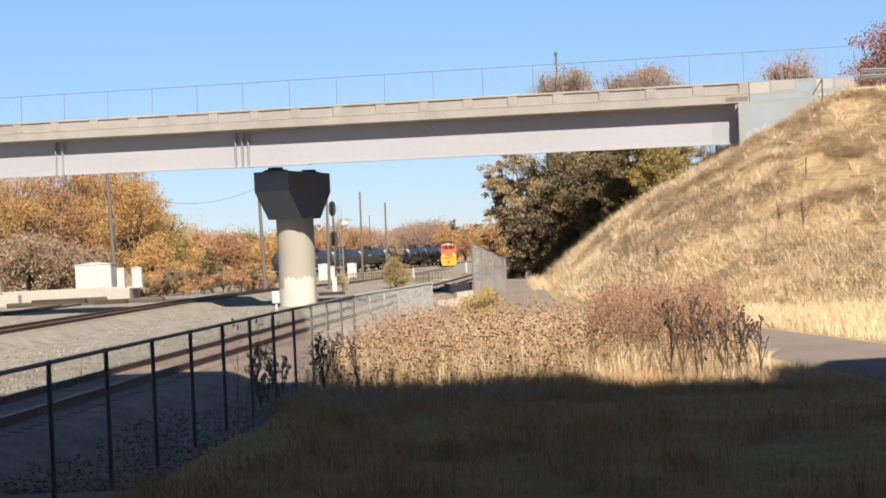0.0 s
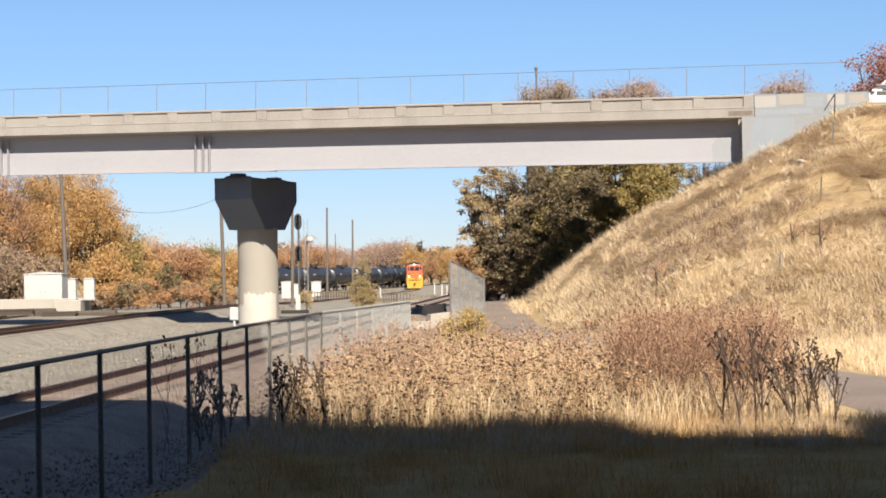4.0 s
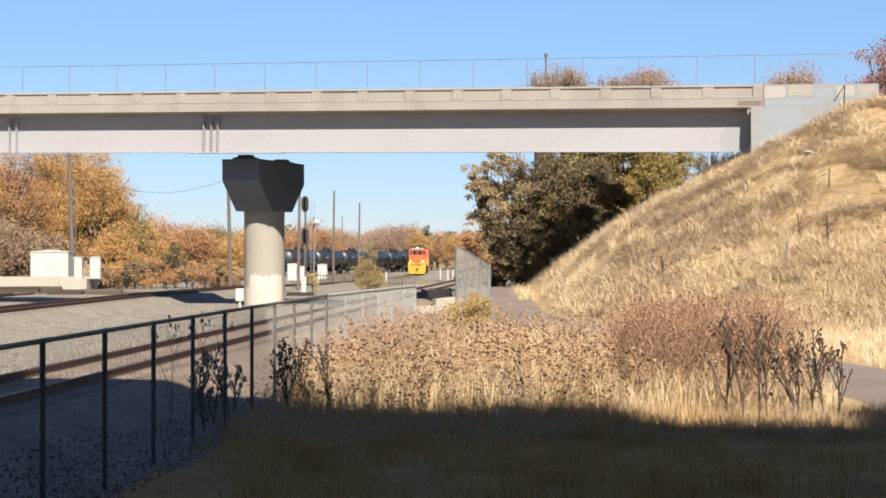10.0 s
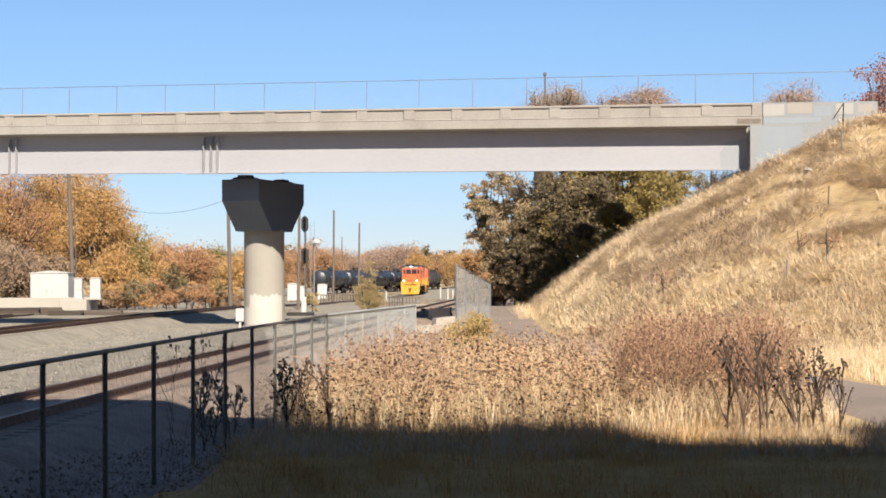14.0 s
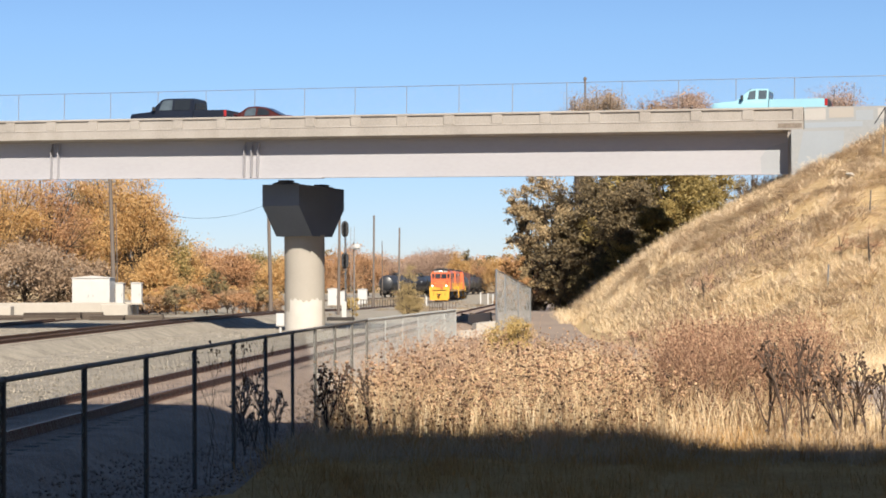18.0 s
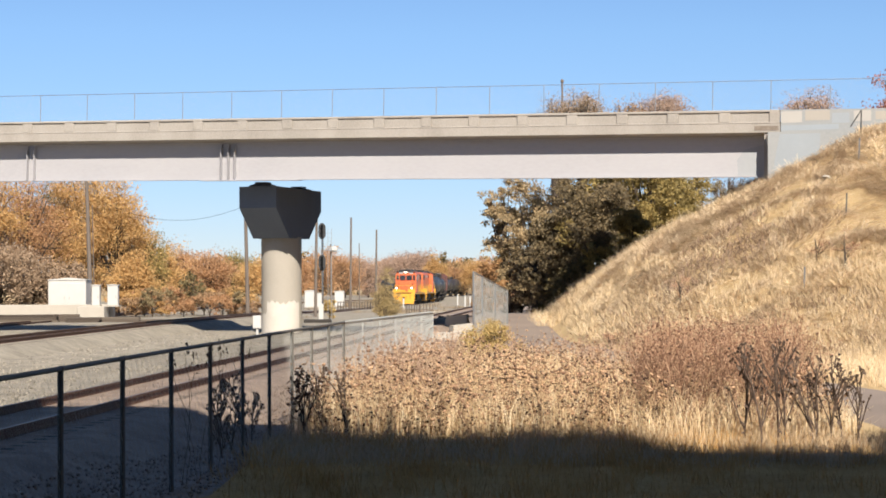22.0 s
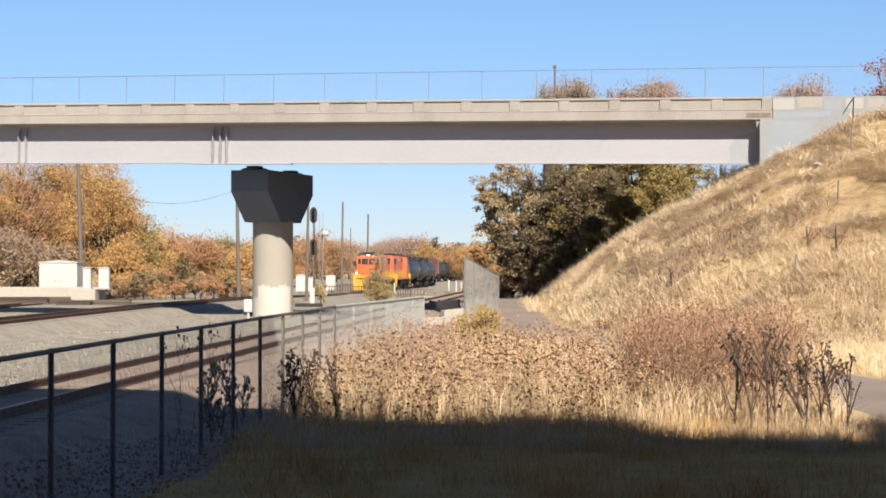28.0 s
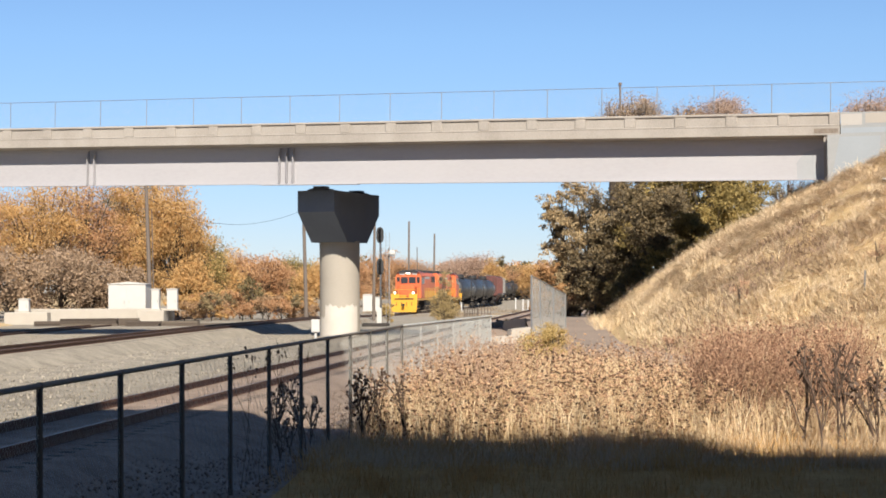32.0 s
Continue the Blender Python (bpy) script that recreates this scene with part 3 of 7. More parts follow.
# ---- pier ----
pc = uv(-39.75, 97.2)
for k, at in enumerate((pc, uv(-74.0, 97.2))):
    pier = thing("bridge_pier", pose(at.x, at.y, 0, 0, 0, -17.1), "round concrete pier with a flared hammerhead cap", "pier")
    colm = part("column", Mesh().lathe([(1.10, BASE - 0.5), (1.10, 1.0), (1.09, 2.6), (1.10, 4.66)], 48), M_conc_pier, pier, "smooth round concrete column", smooth=True)
    wrap = []
    for i in range(121):
        a = radians(-165 + 1.3 * i)
        zt = 1.12 + 0.05 * math.sin(i * 0.5) + 0.05 * math.sin(i * 1.7) + 0.07 * math.sin(i * 0.13 + 1) - (0.55 if i < 40 else 0)
        wrap += [(1.104 * math.cos(a), 1.104 * math.sin(a), BASE), (1.104 * math.cos(a), 1.104 * math.sin(a), zt)]
    part("painted_patch", Mesh().add(wrap, [(2 * i, 2 * i + 2, 2 * i + 3, 2 * i + 1) for i in range(120)]), M_patch, colm, "pale overpainted band round the foot", smooth=True)
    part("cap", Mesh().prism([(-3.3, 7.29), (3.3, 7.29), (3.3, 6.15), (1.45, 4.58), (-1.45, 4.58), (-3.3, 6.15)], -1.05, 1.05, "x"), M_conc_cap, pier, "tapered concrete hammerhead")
    for gv in (-2.55, 2.55):
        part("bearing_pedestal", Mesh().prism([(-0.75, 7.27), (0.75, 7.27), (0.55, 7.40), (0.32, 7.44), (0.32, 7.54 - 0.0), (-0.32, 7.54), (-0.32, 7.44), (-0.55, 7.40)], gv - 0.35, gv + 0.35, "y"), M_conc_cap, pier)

# ---- abutment and wing wall ----
ab = thing("abutment", pose(0, 0, 0, 0, 0, -17.1), "pale concrete abutment with overpainted wing wall", "abutment", kind="structure")
M_wing = material("overpainted_grey_wall", [(0.245, 0.256, 0.264), (0.278, 0.289, 0.296), (0.31, 0.317, 0.32)], 0.85, scale=0.35, fine=9, bump=0.15, depth=0.006, coords="World")
part("back_wall", Mesh().box(-12.25, 96.8, 7.2, 0.9, 10.6, 4.0), M_conc, ab)
part("wing_wall", Mesh().prism([(-12.47, 4.5), (-3.0, 4.5), (-3.0, 9.17), (-12.47, 9.17)], 91.05, 91.86, "y"), M_wing, ab, "flat grey patched wing wall")
part("wing_parapet", Mesh().prism([(-11.9, 9.18), (-6.6, 9.18), (-6.6, 10.16), (-11.9, 10.25)], 91.45, 91.80, "y"), M_wing, ab, "wing wall parapet with square grey paint patches")
M_pat = [material("paint_patch_" + n, [c, tuple(min(1, q * 1.12) for q in c)], 0.85, scale=1.5, fine=14, bump=0.1, depth=0.004, coords="World") for n, c in (("light", (0.36, 0.345, 0.325)), ("warm", (0.325, 0.30, 0.268)), ("blue_grey", (0.262, 0.29, 0.318)))]
for k, (a, b, lo, hi) in enumerate(((-11.9, -10.9, 9.62, 10.16), (-10.75, -9.6, 9.7, 10.18), (-9.5, -8.7, 9.55, 10.02), (-8.5, -7.7, 9.6, 10.1), (-7.5, -6.8, 9.66, 10.05), (-11.9, -9.2, 9.26, 9.5))):
    part("paint_patch", Mesh().box((a + b) / 2, 91.447, (lo + hi) / 2, b - a, 0.006, hi - lo), M_pat[k % 3], ab, "square patch of paint over writing")
part("paint_patch", Mesh().prism([(-12.3, 7.0), (-10.1, 8.0), (-10.0, 9.06), (-11.9, 9.06)], 91.043, 91.049, "y"), M_pat[2], ab, "large blue-grey patch of paint over writing")
part("far_parapet", Mesh().box(-1.0, 102.0, 9.7, 22, 0.34, 1.0), M_conc, ab)
appr = thing("approach_road", TILT, "asphalt approach road on the embankment", "road", kind="structure")
part("roadway", Mesh().box(64, 96.8, Z_ROAD - 0.04, 152.2, 10.2, 0.3), M_asphalt, appr)
part("roadway_far", Mesh().box(-156, 96.8, Z_ROAD - 0.04, 128, 10.2, 0.3), M_asphalt, appr)

# ---- chain-link fence by the near track ----
VINES = []
fence = thing("chain_link_fence", None, "chain-link fence with dull grey pipe posts beside the track", "fence")
line = [(lane(-5.0, 18.8 + 2.6 * k), 18.8 + 2.6 * k) for k in range(-6, 10)]
x9, y9 = line[-1]
line += [(x9 + (-0.64 - x9) * k / 6, y9 + (57.2 - y9) * k / 6) for k in range(1, 7)]
fp = Mesh().tube((0, 0, -0.3), (0, 0, 1.80), 0.030, n=10).data("post", M_darkpipe)
fp2 = Mesh().tube((0, 0, -0.3), (0, 0, 1.80), 0.014, n=8).data("post", M_wire)
fcap2 = Mesh().lathe([(0.026, 1.77), (0.026, 1.815), (0.015, 1.83)], 8).data("post_cap", M_wire)
fcap = Mesh().lathe([(0.034, 1.77), (0.034, 1.815), (0.02, 1.83)], 10).data("post_cap", M_darkpipe)
for x, y in line:
    ob = new("post", fp if y < 43 else fp2)
    ob.parent, ob.location = fence, (x, y, BASE)
    oc = new("post_cap", fcap if y < 43 else fcap2)
    oc.parent = ob
for (xa, ya), (xb, yb) in zip(line, line[1:]):
    part("top_rail", Mesh().tube((xa, ya, BASE + 1.80), (xb, yb, BASE + 1.80), 0.026, n=8), M_darkpipe if ya < 42 else M_wire, fence)
# sun and shade are put into wire thickness: thin when shaded, thick when lit
for a, b, r in ((line[0], line[11], 0.0011), (line[11], line[15], 0.0014), (line[15], line[18], 0.0027), (line[18], line[-1], 0.0046)):
    chain_link("wire_mesh", (*a, BASE), (*b, BASE), 1.84, 1.84, 0.040, r, M_wire, fence)

for k, (w, y, h) in enumerate(((-4.95, 24.4, 1.85), (-4.95, 25.4, 1.9), (-4.95, 26.6, 1.9), (-4.95, 28.4, 1.82))):
    VINES.append((lane(w, y), y, h, 380 + k))

# ---- tall fence along the footpath under the bridge ----
tall = thing("tall_wire_fence", None, "tall grey chain-link fence along the footpath", "fence")
for f in (0.0, 0.24, 0.62, 1.0):
    x, y, b, h = 0.85 + 1.77 * f, 85 + 10 * f, BASE + float(rise(85 + 10 * f)), 2.6 - 0.85 * f
    part("post", Mesh().tube((x, y, b - 0.3), (x, y, h), 0.045, n=8), M_galv, tall)
part("top_rail", Mesh().tube((0.85, 85, 2.6), (2.62, 95, 1.75), 0.025, n=6), M_galv, tall)
chain_link("wire_mesh", (0.85, 85, BASE), (2.62, 95, BASE + 0.55), 3.2, 1.80, 0.05, 0.0034, M_wire, tall)

# ---- unseen roof and wall added over and behind the camera to shade the foreground ----
M_wallb = material("plain_stucco", [(0.265, 0.252, 0.227), (0.315, 0.302, 0.277)], 0.9, scale=0.6, fine=12, bump=0.2, depth=0.01, coords="World")
M_soffit = material("dark_added_roof", [(0.085, 0.075, 0.062), (0.13, 0.115, 0.095)], 0.9, scale=0.8, fine=12, bump=0.2, depth=0.01, coords="World")
ROOF = 24.0
REACH = (ROOF - BASE) / math.tan(radians(SUN_ELEV)) * math.cos(radians(SUN_SIDE))      # how far ahead its front edge throws its shade
# the front edge is stepped to give the ground shade its outline
edge = [(xs + REACH * math.tan(radians(SUN_SIDE)), ys - REACH) for xs, ys in ((-55, 42), (-7, 35.2), (-4.6, 35.6), (-3.0, 35.4), (-2.4, 32.8), (0.6, 32.2), (2.6, 31.9), (3.3, 29.2), (6.3, 28.9), (6.5, 33.0), (10, 33.5), (45, 33.5))]
tagged(new("canopy", Mesh().prism([(edge[0][0], -15.5)] + edge + [(edge[-1][0], -15.5)], ROOF - 0.35, ROOF, "z").data("canopy", M_soffit)), "unseen deep flat roof added to shade the foreground", "roof", kind="structure")
tagged(new("unseen_wall_back", Mesh().box((edge[0][0] + edge[-1][0]) / 2, -15.3, (BASE - 0.3 + ROOF - 0.36) / 2, edge[-1][0] - edge[0][0], 0.5, ROOF - 0.06 - BASE).data("unseen_wall_back", M_wallb)), "unseen plain wall added behind the camera", "wall", kind="structure")


# ---- plants ----
M_straw = material("dry_straw_grass", [(0.62, 0.45, 0.265), (0.82, 0.645, 0.41), (0.92, 0.78, 0.56)], 0.85, scale=0.5, fine=5, bump=0, island=0.6, coords="World", translucent=0.25)
M_hillgrass = material("matted_dry_grass", [(0.42, 0.30, 0.205), (0.72, 0.565, 0.385), (0.93, 0.79, 0.58)], 0.85, scale=0.45, fine=1.6, bump=0, island=0.16, contrast=2.0, coords="World", translucent=0.35)
M_seed = material("brown_seed_heads", [(0.07, 0.037, 0.025), (0.27, 0.15, 0.09), (0.64, 0.41, 0.25)], 0.9, scale=1, fine=9, bump=0, island=0.8, coords="World")
M_stalk = material("dry_brown_stalks", [(0.38, 0.245, 0.135), (0.58, 0.405, 0.225), (0.74, 0.55, 0.33)], 0.9, scale=1, fine=9, bump=0, island=0.7, coords="World")
M_darkstalk = material("dark_withered_stalks", [(0.055, 0.036, 0.027), (0.125, 0.082, 0.058)], 0.9, scale=3, fine=30, bump=0.2, depth=0.003)
M_russet = material("russet_twigs", [(0.17, 0.085, 0.055), (0.43, 0.235, 0.145), (0.74, 0.49, 0.315)], 0.9, scale=1, fine=9, bump=0, island=0.8, coords="World", translucent=0.15)
M_greengrass = material("dull_olive_tan_grass", [(0.42, 0.25, 0.094), (0.58, 0.355, 0.136), (0.71, 0.46, 0.20)], 0.95, scale=0.9, fine=14, bump=0.6, depth=0.04, island=0.12, coords="World", translucent=0.2, spec=0.1, contrast=1.8)


def leafmat(name, cols, t=0.35):
    return material(name, cols, 0.7, scale=0.55, fine=1.7, bump=0, island=0.32, coords="World", translucent=t, contrast=1.25)


M_gold = leafmat("golden_leaves", [(0.47, 0.265, 0.098), (0.61, 0.375, 0.148), (0.70, 0.48, 0.22)])
M_rust = leafmat("rust_orange_leaves", [(0.39, 0.20, 0.095), (0.53, 0.30, 0.15), (0.63, 0.40, 0.225)])
M_olive = leafmat("olive_leaves", [(0.075, 0.064, 0.034), (0.16, 0.126, 0.055), (0.33, 0.235, 0.10)], 0.2)
# pinkish and pale: distance haze is mixed into this leaf colour
M_brownleaf = leafmat("haze_pale_brown_twigs", [(0.30, 0.20, 0.145), (0.42, 0.285, 0.21), (0.50, 0.36, 0.275)], 0.2)
M_grey_twig = leafmat("grey_brown_twigs", [(0.101, 0.0693, 0.0536), (0.17, 0.12, 0.0914), (0.239, 0.164, 0.12)], 0.1)
M_dark = leafmat("dark_olive_brown_leaves", [(0.085, 0.066, 0.040), (0.16, 0.122, 0.066), (0.33, 0.235, 0.115)], 0.2)
M_sage = leafmat("sage_and_tan_leaves", [(0.22, 0.172, 0.10), (0.40, 0.30, 0.165), (0.60, 0.43, 0.235)], 0.25)
M_amber = leafmat("amber_leaves", [(0.24, 0.12, 0.05), (0.40, 0.22, 0.095), (0.50, 0.31, 0.14)], 0.25)
M_vine = leafmat("withered_vine_leaves", [(0.05, 0.038, 0.026), (0.095, 0.07, 0.045), (0.16, 0.12, 0.07)], 0.15)
M_red = leafmat("red_leaves", [(0.26, 0.095, 0.07), (0.40, 0.175, 0.135), (0.50, 0.26, 0.205)])
M_yelgreen = leafmat("yellow_green_leaves", [(0.15, 0.118, 0.042), (0.33, 0.25, 0.085), (0.54, 0.40, 0.15)])
M_wispy = leafmat("wispy_olive_twigs", [(0.16, 0.12, 0.06), (0.26, 0.20, 0.10), (0.36, 0.28, 0.16)], 0.2)
M_scrub = leafmat("brown_and_straw_scrub", [(0.13, 0.095, 0.06), (0.27, 0.20, 0.125), (0.46, 0.36, 0.23)], 0.2)
M_bushleaf = leafmat("yellowish_olive_leaves", [(0.29, 0.215, 0.10), (0.43, 0.325, 0.155), (0.56, 0.435, 0.225)], 0.25)
M_tan = leafmat("tan_leaves", [(0.26, 0.15, 0.075), (0.38, 0.24, 0.13), (0.48, 0.32, 0.19)], 0.25)
M_thicket = leafmat("greyish_tan_twigs", [(0.27, 0.188, 0.122), (0.37, 0.262, 0.172), (0.46, 0.33, 0.22)], 0.2)
M_umber = leafmat("umber_leaves", [(0.15, 0.088, 0.048), (0.25, 0.155, 0.085), (0.36, 0.235, 0.14)], 0.2)
M_bloom = leafmat("yellow_brush", [(0.34, 0.23, 0.085), (0.50, 0.36, 0.135), (0.62, 0.47, 0.21)], 0.2)


def blades(rng, P, height, width, lean, pull=(0, 0, 0), bend=0.35):
    """Bent grass blades at points P (n,3): two quads-worth of triangles each."""
    n = len(P)
    h = height * (0.6 + 0.7 * rng.rand(n))
    a = rng.rand(n) * 2 * np.pi
    tilt = lean * rng.rand(n)
    d = np.stack([np.cos(a) * tilt + pull[0], np.sin(a) * tilt + pull[1], np.ones(n) + pull[2]], -1)
    d /= np.linalg.norm(d, axis=1)[:, None]
    b = rng.rand(n) * 2 * np.pi
    s = np.stack([np.cos(b), np.sin(b), np.zeros(n)], -1) * (width * (0.6 + 0.8 * rng.rand(n)))[:, None] / 2
    mid = P + d * (h * 0.55)[:, None]
    tip = P + d * h[:, None] + np.stack([np.cos(a), np.sin(a), -0.4 * np.ones(n)], -1) * (h * bend * rng.rand(n))[:, None]
    V = np.stack([P - s, P + s, mid + s * 0.8, mid - s * 0.8, tip], 1).reshape(-1, 3)
    k = np.arange(n)[:, None] * 5
    F = np.concatenate([k + np.array([[0, 1, 2]]), k + np.array([[0, 2, 3]]), k + np.array([[3, 2, 4]])], 0)
    return V, F


def stuff(name, V, F, mat, label, category):
    return tagged(new(name, raw(name, V, F, mat)), label, category, kind="stuff")


def scatter(rng, n, x0, x1, y0, y1, keep):
    P = np.stack([x0 + (x1 - x0) * rng.rand(n), y0 + (y1 - y0) * rng.rand(n)], -1)
    P = P[keep(P[:, 0], P[:, 1])]
    return np.concatenate([P, land(P[:, 0], P[:, 1])[:, None] - 0.03], 1)


def on_path(x, y):
    px = np.interp(y, [-20, 12, 32, 46, 60, 75, 88, 100, 112, 130, 150, 175], [14, 11.7, 9.7, 8.2, 6.2, 4.4, 3.4, 2.9, 3.0, 3.9, 5.0, 7.0])
    return np.abs(x - px) < 2.35


def off_rail(x, y):
    return x * math.cos(PHI) - y * math.sin(PHI) > -4.9


rng = np.random.RandomState(11)
# embankment: lying dry grass, dense and matted
P = scatter(rng, 150000, 2, 36, 50, 110, lambda x, y: (land(x, y) > BASE + 0.08 + rise(y)) & (x > 3.5) & (land(x, y) < 9.35) & (x * SB + y * CB < 104) & ~on_path(x, y))
tuft = np.repeat(P, 5, 0) + np.concatenate([rng.normal(0, 0.16, (len(P) * 5, 2)), np.zeros((len(P) * 5, 1))], 1)
wx, wy = tuft[:, 0], tuft[:, 1]
V, F = blades(rng, tuft, 0.28 + 0.50 * np.clip(wave(wx, wy, 1.4) + 0.5, 0, 1), 0.026, 0.6, (-0.10 + 2.8 * wave(wx, wy, 1.5), -0.30 + 1.6 * wave(wx + 9, wy, 1.3), -0.80), 0.6)
# bare brown weeds grow through it in patches: thin the straw there
brown = np.clip(2.6 * (wave(wx, wy * 0.7, 5.5) + 0.55 * wave(wx + 31, wy, 1.9) + 0.24 - 0.05 * np.abs(wx - 15 - 0.2 * (wy - 75))), 0, 1)
thin = np.repeat(rng.rand(len(wx)) < 0.85 * brown, 3)
n_b = len(wx)
F3 = F.reshape(3, n_b, 3)
keep_b = ~thin.reshape(n_b, 3)[:, 0]
F = F3[:, keep_b].reshape(-1, 3)
stuff("embankment_grass", V, F, M_hillgrass, "long dry straw-coloured grass matted over the embankment", "grass")
M_deadweed = material("dead_brown_weeds", [(0.20, 0.132, 0.092), (0.33, 0.23, 0.165), (0.50, 0.37, 0.27)], 0.92, scale=0.8, fine=3.0, bump=0, island=0.4, coords="World", translucent=0.15)
pick = rng.rand(len(wx)) < 0.42 * brown
V, F = blades(rng, tuft[pick], 0.34, 0.030, 1.1, (-0.1, -0.2, -0.35), 0.5)
stuff("brown_weeds", V, F, M_deadweed, "low dead brown weeds in patches on the embankment", "weeds")
# taller pale tufts here and there on the embankment
P = scatter(rng, 280, 4, 44, 54, 92, lambda x, y: (land(x, y) > BASE + 0.4) & (land(x, y) < 9.4) & (x * SB + y * CB < 91.0))
tuft = np.repeat(P, 34, 0) + np.concatenate([rng.normal(0, 0.12, (len(P) * 34, 2)), np.zeros((len(P) * 34, 1))], 1)
V, F = blades(rng, tuft, 0.62, 0.022, 0.7, (0, 0, 0), 0.6)
crest = scatter(rng, 1500, 4, 20, 84, 106, lambda x, y: (land(x, y) > BASE + 0.5) & (land(x, y) < 9.2) & (np.abs(x * SB + y * CB - 94.5) < 4.5) & (x * CB - y * SB < -13.2))
wisps = np.repeat(crest, 16, 0) + np.concatenate([rng.normal(0, 0.14, (len(crest) * 16, 2)), np.zeros((len(crest) * 16, 1))], 1)
V3, F3 = blades(rng, wisps, 0.55, 0.020, 0.8, (-0.1, 0, 0), 0.6)
V, F = np.concatenate([V, V3]), np.concatenate([F, F3 + len(V)])
P = scatter(rng, 2200, 9, 24, 50, 76, lambda x, y: (x > 0.165 * y) & ~on_path(x, y) & (land(x, y) < 3.2))
more = np.repeat(P, 26, 0) + np.concatenate([rng.normal(0, 0.16, (len(P) * 26, 2)), np.zeros((len(P) * 26, 1))], 1)
V2, F2 = blades(rng, more, 0.56, 0.014, 0.9, (-0.25, 0.1, -0.3), 0.7)
V, F = np.concatenate([V, V2]), np.concatenate([F, F2 + len(V)])
stuff("tall_grass_tufts", V, F, M_straw, "pale upright tufts of dry grass on the slope", "grass")
# grass on the flat ground round the weeds and the path
P = scatter(rng, 42000, -6, 18, 33.2, 62, lambda x, y: ~on_path(x, y) & off_rail(x, y) & (land(x, y) < BASE + 0.6))
V, F = blades(rng, P, 0.55, 0.016, 0.7)
stuff("dry_grass", V, F, M_straw, "dry pale grass on the flat ground", "grass")
lx, ly = np.arange(-7, 16.1, 0.5), np.arange(-14, 31.6, 0.5)
lawn = sheet("lawn", lx, ly, lambda X, Y: land(X, Y) + 0.035 - 0.3 * (~off_rail(X, Y)), M_greengrass)
tagged(new("lawn", lawn), "dull grass in the foreground shade", "grass", kind="structure")
P = scatter(rng, 150000, -6, 12, 8, 31.8, lambda x, y: ~on_path(x, y) & off_rail(x, y))
V, F = blades(rng, P, 0.11, 0.007, 0.8)
P = scatter(rng, 800, -3, 9, 27.0, 31.9, lambda x, y: ~on_path(x, y))
tuft = np.repeat(P, 22, 0) + np.concatenate([rng.normal(0, 0.10, (len(P) * 22, 2)), np.zeros((len(P) * 22, 1))], 1)
stuff("shaded_grass", V, F, M_greengrass, "short dull blades in the shaded grass", "grass")
P = scatter(rng, 1500, -4.4, 9.4, 8.0, 31.2, lambda x, y: ~on_path(x, y) & (x * math.cos(PHI) - y * math.sin(PHI) > -4.6))
P = P[rng.rand(len(P)) < np.clip(0.55 + 1.4 * wave(P[:, 0], P[:, 1], 1.6), 0.05, 1)]
long = np.repeat(P, 26, 0) + np.concatenate([rng.normal(0, 0.15, (len(P) * 26, 2)), np.zeros((len(P) * 26, 1))], 1)
V, F = blades(rng, long, 0.40 + 0.22 * wave(long[:, 0], long[:, 1], 0.9), 0.009, 0.55, bend=0.5)
stuff("uncut_grass", V, F, M_greengrass, "long uncut olive-tan grass before the weeds", "grass")
V, F = blades(rng, tuft, 0.34, 0.009, 0.9)
M_edge = material("half_green_edge_grass", [(0.42, 0.30, 0.18), (0.60, 0.46, 0.30), (0.76, 0.61, 0.43)], 0.9, scale=0.6, fine=5, bump=0, island=0.4, coords="World", translucent=0.3)
stuff("edge_grass", V, F, M_edge, "half-green grass tufts at the foot of the weeds", "grass")
P = scatter(rng, 9000, -8, 9, 62, 175, lambda x, y: ~on_path(x, y) & off_rail(x, y) & (land(x, y) < BASE + 0.3 + rise(y)) & (x > 0.2))
V, F = blades(rng, P, 0.4, 0.025, 0.7)
toe = np.random.RandomState(77)
P = scatter(toe, 60000, 3, 12, 52, 98, lambda x, y: (~on_path(x, y) | (land(x, y) > BASE + 0.22 + rise(y))) & (x > np.interp(y, [46, 60, 75, 88], [8.2, 6.2, 4.4, 3.4])) & (land(x, y) < BASE + 2.2 + rise(y)))
P[:, 2] += 0.05
V2, F2 = blades(toe, P, 0.38 + 0.2 * wave(P[:, 0], P[:, 1], 1.2), 0.022, 0.9, (-0.2, 0, -0.1), 0.6)
V, F = np.concatenate([V, V2]), np.concatenate([F, F2 + len(V)])
stuff("verge_grass", V, F, M_straw, "dry grass on the verge of the footpath", "grass")

# the weed patch: straw stems below, branching stalks with brown seed heads above
def in_patch(x, y):
    left = np.interp(y, [29, 42, 57], [-3.0, -2.15, -0.5])
    right = np.interp(y, [29, 33, 42, 58], [6.6, 6.5, 5.8, 3.6])
    near = 31.6 + 0.7 * wave(x, y * 0 + 3, 1.4) - np.where((x > 3.0) & (x < 6.4), 1.3, 0)
    return (x > left) & (x < right) & (y > near) & ~on_path(x, y)


P = scatter(rng, 30000, -3, 7, 28.5, 56, in_patch)
V, F = blades(rng, P, 0.80 + 0.34 * wave(P[:, 0] * 1.3, P[:, 1], 0.8), 0.010, 0.35, bend=0.35)
stuff("straw_stems", V, F, M_straw, "dense pale dry stems in the weed patch", "weeds")


